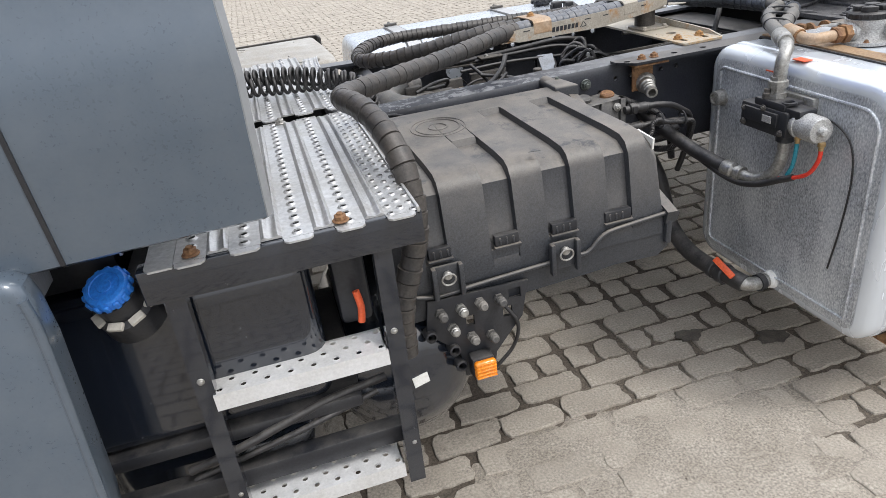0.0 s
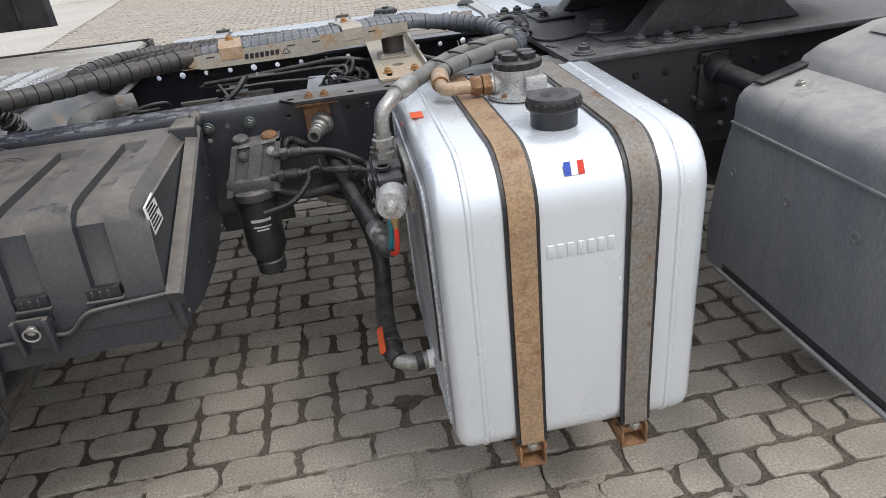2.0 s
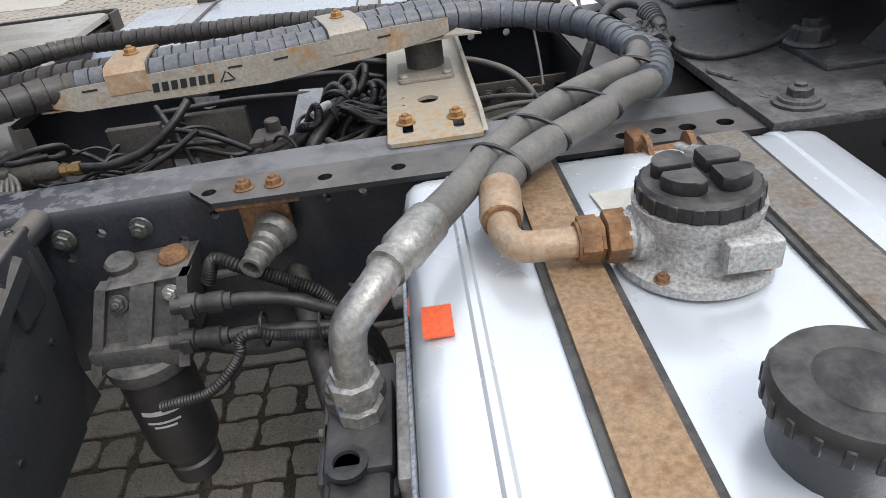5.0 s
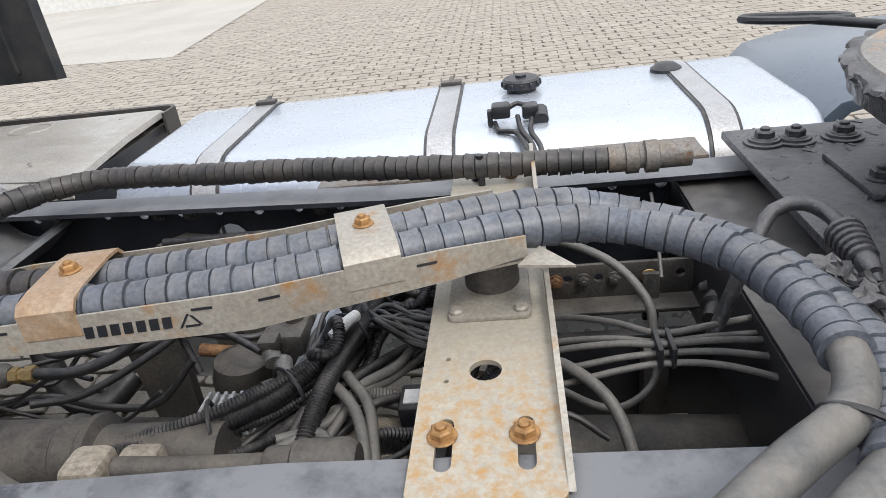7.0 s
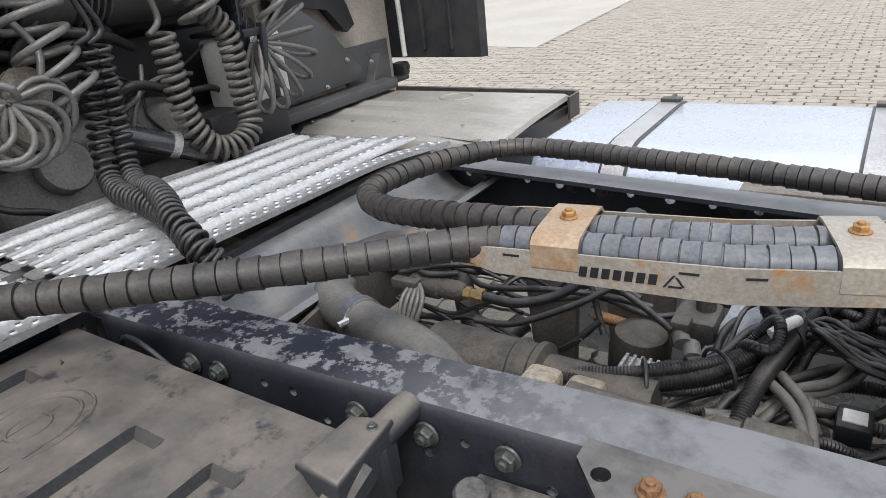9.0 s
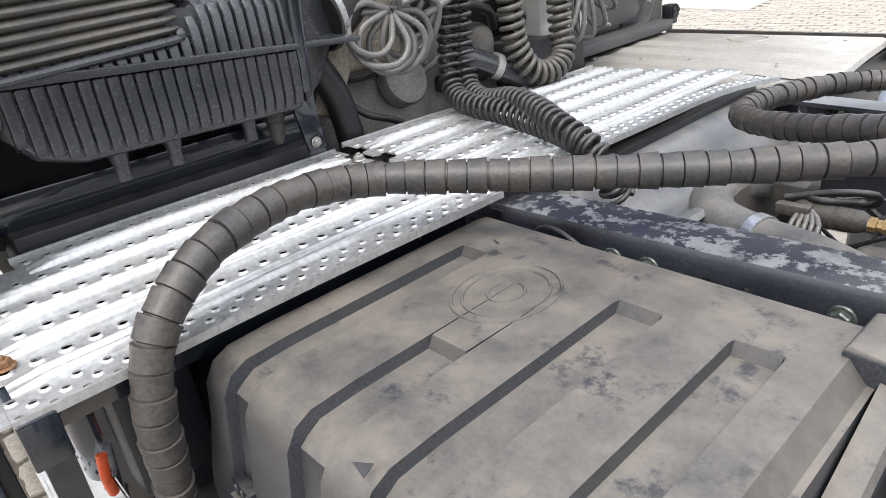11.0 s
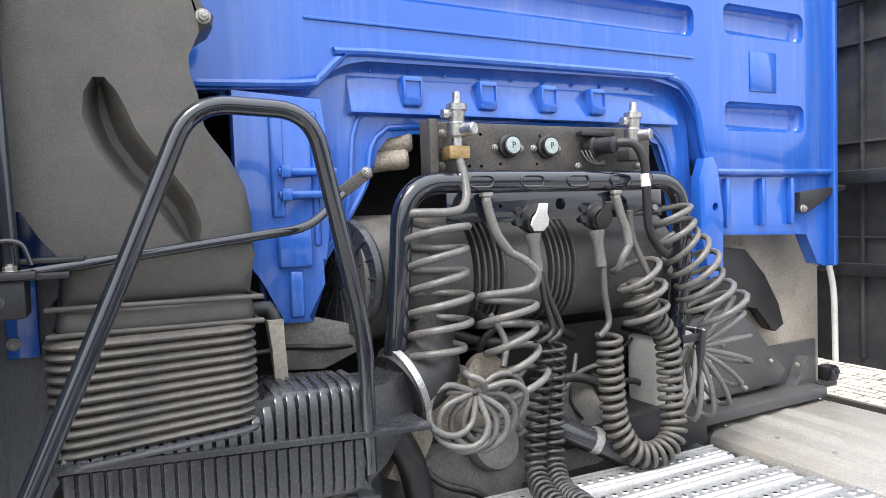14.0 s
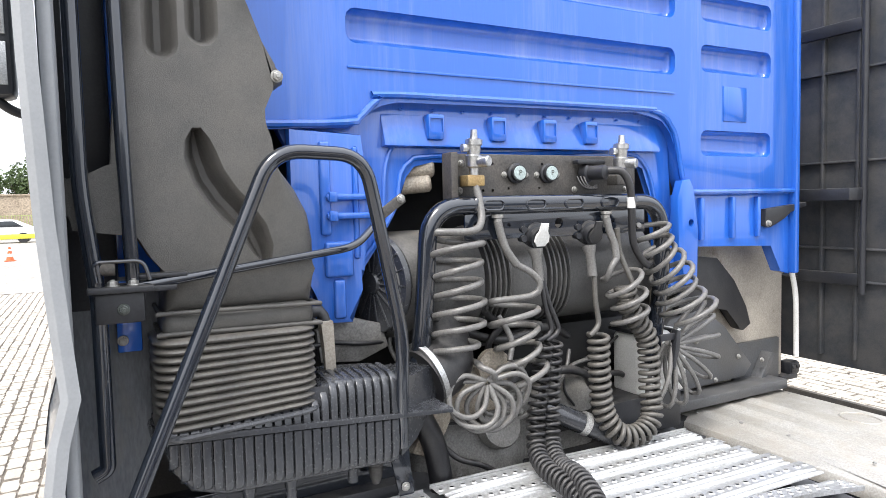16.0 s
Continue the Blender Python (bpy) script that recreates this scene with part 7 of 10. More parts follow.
def truck_cab():
    t = thing("truck_cab", (-1.6, 0.43, 1.3), "glossy blue truck cab rear wall with pressed panels", "truck cab")
    X = -1.41
    # main rear wall above the engine tunnel
    outline = [(-0.72, 1.75), (-0.43, 1.772), (-0.19, 1.784), (-0.155, 1.795), (-0.125, 1.825), (-0.095, 1.847), (-0.05, 1.857), (0.74, 1.862), (0.80, 1.858), (0.85, 1.845), (0.885, 1.81),
               (0.905, 1.77), (0.93, 1.66), (0.945, 1.625), (0.975, 1.608), (1.50, 1.606), (1.515, 2.9), (-0.72, 2.9)]
    bm = B()
    prism(bm, outline, "x", X - 0.05, X, 0.006)
    dents = [((X - 0.034, -0.18, 1.985), (X + 0.05, 0.905, 2.068)), ((X - 0.034, -0.18, 2.16), (X + 0.05, 0.905, 2.25)), ((X - 0.034, -0.18, 2.34), (X + 0.05, 0.905, 2.43))]
    for z0, z1 in ((1.735, 1.818), (2.005, 2.092), (2.165, 2.25), (2.33, 2.42)):
        dents.append(((X - 0.032, 1.02, z0), (X + 0.05, 1.368, z1)))
    wall = part("rear_wall", bored(bm, [], 12, cut_boxes(dents, 0.024)), M_BLUE, t)
    bm = B()
    box(bm, (X, 1.125, 1.85), (X + 0.003, 1.24, 1.965), 0.002)
    part("cover_plate", bm, M_BLUE, wall)
    bm = B()
    prism(bm, round_rect(-0.18, 0.90, 1.925, 1.932, 0.003, 2), "x", X, X + 0.004, 0.001)
    part("crease", bm, M_BLUE, wall)
    # rolled lip along the lower edge of the wall
    bm = B()
    lip = [(X + 0.004, y, z + 0.012) for y, z in outline[1:16]]
    tube(bm, lip, 0.009, 8, 0.02)
    part("lower_lip", bm, M_BLUE, wall)
    # recessed panel in the tunnel arch
    inner = [(-0.36, 1.80), (-0.12, 1.90), (0.90, 1.90), (0.93, 1.45), (0.86, 1.40), (0.84, 1.60), (0.80, 1.70), (0.70, 1.735), (0.05, 1.712), (0.0, 1.70), (-0.025, 1.67), (-0.04, 1.60), (-0.10, 1.50), (-0.15, 1.44),
             (-0.19, 1.315), (-0.27, 1.315), (-0.29, 1.43), (-0.30, 1.70)]
    bm = B()
    prism(bm, inner, "x", X - 0.055, X - 0.032, 0.006)
    part("tunnel_panel", bm, M_BLUE, t)
    bm = B()
    tube(bm, [(X - 0.030, y, z) for y, z in ((-0.155, 1.45), (-0.105, 1.51), (-0.05, 1.60), (-0.035, 1.675), (-0.005, 1.71), (0.05, 1.722), (0.40, 1.735), (0.70, 1.745), (0.80, 1.71), (0.845, 1.60), (0.865, 1.42))], 0.007, 8, 0.02)
    part("arch_bead", bm, M_BLUE, t)
    bm = B()
    tube(bm, [(X - 0.029, y, z) for y, z in ((-0.10, 1.52), (-0.085, 1.60), (-0.075, 1.70), (-0.05, 1.75), (0.0, 1.765), (0.02, 1.765))], 0.006, 8, 0.02)
    part("arch_bead", bm, M_BLUE, t)
    # added strip between the wall and the arch, sloped to mirror the sky
    bm = B()
    prism(bm, [(X - 0.045, 1.862), (X - 0.005, 1.752), (X - 0.005, 1.746), (X - 0.04, 1.742), (X - 0.055, 1.862)], "y", -0.085, 0.845, 0.002)
    part("sloping_strip", bm, M_BLUE, t)
    for y in (0.055, 0.245, 0.415, 0.565):
        bm = B()
        box(bm, (X - 0.03, y - 0.024, 1.762), (X + 0.004, y + 0.024, 1.828), 0.007)
        part("tab", bored(bm, [], 12, box(B(), (X - 0.001, y - 0.018, 1.782), (X + 0.02, y + 0.018, 1.816))), M_BLUE, t)
    for k in range(10):
        bm = B()
        y = -0.03 + 0.09 * k
        cyl(bm, (X - 0.03, y, 1.838), (X - 0.028, y, 1.842), 0.0045, n=8)
        part("rivet", bm, M_BLUE, t)
    bm = B()
    box(bm, (-1.62, -0.80, 1.36), (-1.45, -0.56, 1.92), 0.02)
    part("corner_post", bm, M_BLUE, t)
    # left corner bracket with two clips
    bm = B()
    prism(bm, [(-0.33, 1.78), (-0.15, 1.77), (-0.13, 1.60), (-0.15, 1.44), (-0.175, 1.40), (-0.185, 1.315), (-0.262, 1.318), (-0.275, 1.42), (-0.33, 1.44)], "x", X - 0.035, X + 0.01, 0.014)
    part("corner_bracket", bm, M_BLUE, t)
    for y0, y1, z0, z1, dx in ((-0.255, -0.185, 1.43, 1.515, 0.022), (-0.235, -0.205, 1.33, 1.425, 0.018), (-0.262, -0.235, 1.53, 1.75, 0.02), (-0.18, -0.165, 1.47, 1.74, 0.016)):
        bm = B()
        box(bm, (X + 0.005, y0, z0), (X + dx, y1, z1), 0.007, 3)
        part("pressed_strip", bm, M_BLUE, t)
    for z in (1.62, 1.575):
        bm = B()
        box(bm, (X + 0.005, -0.25, z - 0.008), (X + 0.03, -0.13, z + 0.008), 0.006)
        box(bm, (X + 0.02, -0.245, z - 0.012), (X + 0.035, -0.225, z + 0.012), 0.003)
        part("clip", bm, M_BLUE, t)
    # right lower panel
    bm = B()
    prism(bm, [(0.93, 1.61), (1.50, 1.61), (1.50, 1.315), (1.44, 1.33), (1.395, 1.43), (0.98, 1.447), (0.965, 1.40), (0.955, 1.30), (0.90, 1.29), (0.89, 1.40)], "x", X - 0.05, X - 0.012, 0.006)
    part("lower_panel", bm, M_BLUE, t)
    bm = B()
    prism(bm, [(0.895, 1.60), (0.915, 1.655), (0.95, 1.66), (0.97, 1.63), (0.99, 1.50), (0.985, 1.33), (0.93, 1.32), (0.90, 1.45)], "x", X - 0.012, X + 0.02, 0.006)
    part("hook_bracket", bored(bm, [((X - 0.1, 0.955, 1.52), (X + 0.1, 0.955, 1.52), 0.012)], 12), M_BLUE, t)
    for y in (1.02, 1.17, 1.30):
        bm = B()
        box(bm, (X - 0.014, y, 1.46), (X + 0.004, y + 0.018, 1.60), 0.004)
        part("panel_rib", bm, M_BLUE, t)
    bm = B()
    box(bm, (X - 0.02, 1.49, 1.32), (X + 0.015, 1.515, 2.9), 0.006)
    part("side_flange", bm, M_BLUE, t)
    # cab body behind, and the side wall
    bm = B()
    box(bm, (-3.2, -0.70, 1.90), (X - 0.052, 1.51, 2.9), 0.01)
    box(bm, (-3.2, -0.70, 1.3), (-1.75, -0.62, 1.9), 0.01)
    part("cab_shell", bm, M_BLUE, t)
    # closes the tunnel; its black takes the place of deep shade
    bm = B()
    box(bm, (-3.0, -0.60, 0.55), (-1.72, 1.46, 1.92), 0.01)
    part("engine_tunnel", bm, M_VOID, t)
    return t


CAB = truck_cab()


def side_deflector_near():
    t = thing("side_deflector", (-1.5, -0.8, 1.0), "blue-grey painted cab side deflector panel beside the catwalk", "side panel", "cab side deflectors")
    bm = B()
    EDGE = ((0.966, -0.785, -1.06), (0.972, -0.795, -1.052), (1.10, -0.808, -1.048), (1.17, -0.815, -1.045), (1.24, -0.805, -1.048), (1.31, -0.786, -1.05), (1.41, -0.794, -1.05), (1.58, -0.806, -1.05), (1.82, -0.815, -1.05), (2.8, -0.828, -1.05))
    rings = []
    for z, yo, xe in EDGE:
        rings.append([(xe, yo + 0.026, z), (xe + 0.002, yo + 0.010, z), (xe - 0.006, yo, z), (xe - 0.10, yo - 0.004, z), (-1.34, yo - 0.014, z), (-2.4, yo - 0.05, z), (-2.4, yo - 0.03, z), (-1.34, yo + 0.006, z), (xe - 0.10, yo + 0.016, z), (xe - 0.02, yo + 0.022, z)])
    loft(bm, rings)
    part("outer_skin", bm, M_FAIRING, t)
    bm = B()
    loft(bm, [[(-1.324, yo - 0.0155, z), (-1.318, yo - 0.0155, z), (-1.318, yo, z), (-1.324, yo, z)] for z, yo, xe in EDGE])
    part("panel_joint", bm, M_BLACK, t)
    bm = B()
    loft(bm, [[(xe + 0.0025, yo + 0.027, z), (xe + 0.0045, yo + 0.010, z), (xe - 0.004, yo - 0.0015, z), (xe - 0.012, yo + 0.005, z), (xe - 0.012, yo + 0.024, z)] for z, yo, xe in EDGE])
    part("edge_trim", bm, M_EDGEGREY, t, "light grey rubber edge trim")
    bm = B()
    box(bm, (-1.17, -0.79, 1.0), (-1.08, -0.768, 2.8), 0.008)
    part("inner_rib", bm, M_EDGEGREY, t)
    bm = B()
    box(bm, (-1.44, -0.785, 1.40), (-1.38, -0.69, 2.8), 0.01)
    part("inner_post", bm, M_BLACK, t)
    w = thing("wing_liner", (-1.68, -0.62, 1.0), "dusty dark plastic wing liner behind the air filter", "wing liner")
    bm = B()
    box(bm, (-1.73, -0.80, 0.80), (-1.71, -0.34, 1.42), 0.004)
    part("back_panel", bm, M_LINER, w)
    bm = B()
    prism(bm, [(-0.80, 0.80), (-0.80, 1.40), (-0.60, 1.40), (-0.60, 1.14), (-0.655, 1.13), (-0.695, 1.09), (-0.71, 1.0), (-0.712, 0.80)], "x", -1.70, -1.66, 0.008)
    part("arch_panel", bm, M_LINER, w)
    s = thing("side_skirt", (-1.7, -0.8, 0.3), "light blue-grey painted lower side skirt of the cab", "side panel")
    bm = B()
    prism(bm, [(-2.6, 0.985), (-1.38, 0.985), (-1.362, 0.972), (-1.356, 0.945), (-1.36, 0.88), (-1.378, 0.60), (-1.42, 0.20), (-2.6, 0.20)], "y", -0.855, -0.80, 0.016, 3)
    part("skirt", bm, M_FAIRING, s)
    bm = B()
    prism(bm, [(-1.40, 0.94), (-1.376, 0.94), (-1.38, 0.88), (-1.398, 0.60), (-1.44, 0.22), (-1.47, 0.22)], "y", -0.802, -0.775, 0.004, 2)
    part("mounting_flange", bm, M_BLACK, s, "black plastic mounting flange")
    bm = B()
    tube(bm, [(-1.366, -0.851, 0.955), (-1.364, -0.852, 0.90), (-1.376, -0.852, 0.72), (-1.392, -0.852, 0.52), (-1.426, -0.852, 0.22)], 0.0065, 10)
    part("edge_moulding", bm, M_FAIRING, s)
    m = thing("wing_mirror", (-2.2, -1.0, 2.0), "black wing mirror housing with two glasses on an arm", "mirror")
    bm = B()
    box(bm, (-2.24, -1.22, 1.93), (-2.12, -0.905, 2.4), 0.02)
    part("housing", bm, M_BLACK, m)
    bm = B()
    box(bm, (-2.121, -1.2, 2.10), (-2.116, -0.92, 2.38), 0.002)
    part("upper_glass", bm, M_SEALER, m)
    bm = B()
    box(bm, (-2.121, -1.2, 1.96), (-2.116, -0.92, 2.08), 0.002)
    part("lower_glass", bm, M_SEALER, m)
    bm = B()
    tube(bm, [(-2.18, -0.97, 1.94), (-2.2, -0.92, 1.90), (-2.22, -0.85, 1.88)], 0.014, 12)
    part("arm", bm, M_BLACK, m)


side_deflector_near()


def side_deflector_far():
    t = thing("side_deflector", (-1.35, 1.75, 1.0), "dark grey moulded inner side of the far cab deflector with ribs", "side panel", "cab side deflectors")
    bm = B()
    prism(bm, [(-1.66, 1.735), (-1.19, 1.725), (-1.17, 1.745), (-1.19, 1.765), (-1.66, 1.775)], "z", 0.955, 2.9, 0.004)
    part("panel", bm, M_FAIRIN, t)
    for x in (-1.44, -1.31):
        bm = B()
        box(bm, (x - 0.006, 1.71, 0.99), (x + 0.006, 1.735, 2.9), 0.003)
        part("rib", bm, M_FAIRIN, t)
    for z in (1.28, 1.40, 1.72, 2.05):
        bm = B()
        box(bm, (-1.62, 1.712, z - 0.004), (-1.2, 1.735, z + 0.004), 0.002)
        part("rib", bm, M_FAIRIN, t)
    for z in (1.60, 1.29, 2.2):
        bm = B()
        box(bm, (-1.52, 1.60 if z == 1.60 else 1.69, z - 0.022), (-1.27, 1.712, z + 0.022), 0.004)
        part("hinge_bar", bm, M_BLACK, t)
    bm = B()
    bent(bm, [(-1.275, 1.69, 2.4), (-1.275, 1.69, 1.55), (-1.275, 1.69, 1.24)], 0.012, 0.03)
    part("stay_rod", bm, M_BLACK, t)
    b = thing("hinge_arm", (-1.45, 1.5, 1.57), "rusted steel hinge arm between cab wall and side deflector", "bracket")
    bm = B()
    prism(bm, [(1.33, 1.50), (1.335, 1.555), (1.56, 1.575), (1.56, 1.56), (1.47, 1.545), (1.44, 1.52), (1.36, 1.49)], "x", -1.44, -1.40, 0.003)
    part("arm", bm, M_BLACK, b)
    bolt(b, (-1.40, 1.345, 1.505), (1, 0, 0), 0.012, M_ZINC)
    e = thing("edge_seal", (-1.52, 1.66, 1.0), "white weather strip along the far cab edge", "seal")
    bm = B()
    tube(bm, [(-1.52, 1.655, 1.31), (-1.515, 1.675, 1.2), (-1.515, 1.682, 0.97)], 0.010, 12)
    part("strip", bm, M_WHITE, e)


side_deflector_far()


def far_wheel_arch():
    t = thing("wheel_arch", (-1.55, 1.4, 0.95), "pale dirty inner wheel arch panel with a black rubber flap", "wheel arch")
    bm = B()
    box(bm, (-1.62, 1.0, 0.80), (-1.56, 1.66, 1.45), 0.01)
    part("panel", bm, M_SHIELD, t)
    bm = B()
    prism(bm, [(1.06, 1.34), (1.10, 1.40), (1.22, 1.385), (1.31, 1.30), (1.375, 1.20), (1.40, 1.13), (1.36, 1.11), (1.33, 1.12), (1.27, 1.20), (1.16, 1.22), (1.05, 1.15), (1.02, 1.25)], "x", -1.54, -1.505, 0.006)
    part("rubber_flap", bm, M_RUBBER, t, "black rubber flap")
    bm = B()
    prism(bm, [(0.86, 0.93), (0.84, 1.05), (0.98, 1.19), (1.14, 1.21), (1.25, 1.14), (1.40, 0.98), (1.36, 0.94)], "x", -1.53, -1.50, 0.006)
    box(bm, (-1.54, 0.84, 0.885), (-1.44, 1.52, 0.92), 0.004)
    part("shelf_plate", bm, M_LINER, t)
    bm = B()
    box(bm, (-1.56, 1.36, 0.89), (-1.545, 1.62, 1.05), 0.003)
    prism(bm, [(1.44, 0.90), (1.47, 0.90), (1.53, 1.0), (1.51, 1.01)], "x", -1.545, -1.50, 0.003)
    part("end_gusset", bm, M_LINER, t)
    for y, z in ((0.95, 0.97), (1.1, 1.1), (1.32, 1.02), (1.45, 0.99), (1.2, 0.95)):
        bolt(t, (-1.498, y, z), (1, 0, 0), 0.009, M_ZINC)
    m = thing("marker_lamp", (-1.56, 1.69, 0.92), "small black marker lamp with an amber side on a bracket", "lamp")
    bm = B()
    box(bm, (-1.62, 1.62, 0.875), (-1.53, 1.715, 0.895), 0.004)
    prism(bm, [(-1.66, 1.60), (-1.60, 1.60), (-1.58, 1.68), (-1.64, 1.68)], "z", 0.87, 0.96, 0.004)
    part("bracket", bm, M_BLACK, m)
    bm = B()
    box(bm, (-1.58, 1.67, 0.89), (-1.53, 1.725, 0.945), 0.008)
    part("housing", bm, M_BLACK, m)
    bm = B()
    box(bm, (-1.578, 1.7252, 0.897), (-1.535, 1.7292, 0.938), 0.0015)
    part("side_lens", bm, M_ORANGE, m, "small amber side lens")
    bm = B()
    for y in (1.685, 1.71):
        cyl(bm, (-1.53, y, 0.925), (-1.522, y, 0.925), 0.010, n=14, bev=0.002)
    box(bm, (-1.532, 1.674, 0.90), (-1.526, 1.72, 0.94), 0.004)
    part("lens", bm, M_BLACK, m)


far_wheel_arch()


def air_snorkel():
    t = thing("air_snorkel", (-1.25, -0.5, 1.4), "black grained plastic air intake snorkel behind the cab", "air intake")
    outline = [(-0.685, 2.8), (-0.675, 1.95), (-0.668, 1.66), (-0.70, 1.652), (-0.80, 1.66), (-0.80, 1.60), (-0.754, 1.592), (-0.66, 1.55), (-0.605, 1.525), (-0.615, 1.48), (-0.624, 1.40), (-0.336, 1.40), (-0.328, 1.47), (-0.326, 1.53),
               (-0.335, 1.585), (-0.36, 1.635), (-0.40, 1.685), (-0.432, 1.722), (-0.445, 1.76), (-0.446, 1.81), (-0.40, 1.832), (-0.375, 1.848), (-0.372, 1.868), (-0.395, 1.882), (-0.446, 1.905), (-0.447, 2.0), (-0.45, 2.8)]
    bm = B()
    prism(bm, outline, "x", -1.36, -1.235, 0.028, 4)
    cut = B()
    # moulded valleys with sloping, rounded walls
    depth = ((-1.225, 1.32), (-1.2345, 1.18), (-1.240, 0.98), (-1.250, 0.80), (-1.266, 0.64), (-1.282, 0.46), (-1.290, 0.22))
    for a0, b0, a1, b1, r in ((-0.604, 1.905, -0.60, 2.7, 0.027), (-0.53, 1.935, -0.526, 2.7, 0.026)):
        loft(cut, [[(x, a, b) for a, b in stadium(a0, b0, a1, b1, r * f, 8)] for x, f in depth])
    g = [(-0.548, 1.752), (-0.547, 1.73), (-0.543, 1.70), (-0.53, 1.66), (-0.505, 1.62), (-0.475, 1.585), (-0.448, 1.55), (-0.432, 1.515), (-0.424, 1.49)]
    lean = [0.25, 0.7, 0.95, 1.0, 1.0, 1.0, 0.9, 0.7, 0.25]

    def valley(f):
        side = []
        for i, (a, b) in enumerate(g):
            da, db = g[min(i + 1, 8)][0] - g[max(i - 1, 0)][0], g[min(i + 1, 8)][1] - g[max(i - 1, 0)][1]
            q = math.hypot(da, db)
            side.append((a, b, -db / q, da / q, lean[i] * 0.028 * f))
        return [(a + u * w, b + v * w) for a, b, u, v, w in side] + [(a - u * w, b - v * w) for a, b, u, v, w in reversed(side)]
    loft(cut, [[(x, a, b) for a, b in valley(f)] for x, f in depth])
    part("duct", bored(bm, [], 12, cut), M_SNORKEL, t)
    bolt(t, (-1.235, -0.392, 1.858), (1, 0, 0), 0.012, M_ZINC)
    bm = B()
    lip = [(-1.37, -0.628, 1.405), (-1.23, -0.628, 1.405), (-1.22, -0.61, 1.405), (-1.22, -0.35, 1.40), (-1.23, -0.332, 1.40), (-1.37, -0.332, 1.40)]
    for z in (0.0, -0.04):
        tube(bm, [(x, y, q + z) for x, y, q in lip], 0.0045, 12)
    part("lip", bm, M_SNORKEL, t)
    bm = B()
    box(bm, (-1.36, -0.626, 1.35), (-1.225, -0.334, 1.405), 0.02, 3)
    part("collar", bm, M_SNORKEL, t)
    b = thing("bellows", (-1.28, -0.49, 1.2), "black ribbed rubber bellows of the air intake", "bellows")
    nrib = 11
    for k in range(nrib):
        rings = []
        for j, out in enumerate((-0.002, 0.004, 0.008, 0.009, 0.008, 0.004, -0.002)):
            s = k + j / 6
            pts = round_rect(-1.375 - out, -1.208 + out, -0.636 - out, -0.342 + out, 0.045, 4)
            rings.append([(x, y, 1.357 - 0.015 * s + 0.0014 * s * (y + 0.342) / 0.294) for x, y in pts])
        bm = B()
        loft(bm, rings)
        part("fold", bm, M_BELLOWS, b)
    bm = B()
    pts = round_rect(-1.388, -1.195, -0.649, -0.329, 0.05, 5)
    sweep(bm, [(x, y, 1.186 + 0.0154 * (y + 0.342) / 0.294) for x, y in pts + pts[:1]], 0.006, 8, cap=False)
    part("clamp_ring", bm, M_AIRBOX, b)
    p = thing("drain_spout", (-1.33, -0.29, 1.3), "pale plastic drain spout hanging from a black elbow", "drain")
    bm = B()
    tube(bm, [(-1.33, -0.33, 1.36), (-1.325, -0.295, 1.365), (-1.32, -0.285, 1.34)], 0.014, 12)
    part("elbow", bm, M_BLACK, p)
    bm = B()
    loft(bm, [[(-1.31 + a, -0.287 + c, 1.345) for a, c in ((-0.014, -0.014), (0.014, -0.014), (0.014, 0.014), (-0.014, 0.014))],
              [(-1.31 + a, -0.283 + c, 1.29) for a, c in ((-0.013, -0.012), (0.013, -0.012), (0.013, 0.012), (-0.013, 0.012))],
              [(-1.31 + a, -0.278 + c, 1.225) for a, c in ((-0.004, -0.012), (0.004, -0.012), (0.004, 0.012), (-0.004, 0.012))]])
    part("spout", bm, M_SHIELD, p)


air_snorkel()


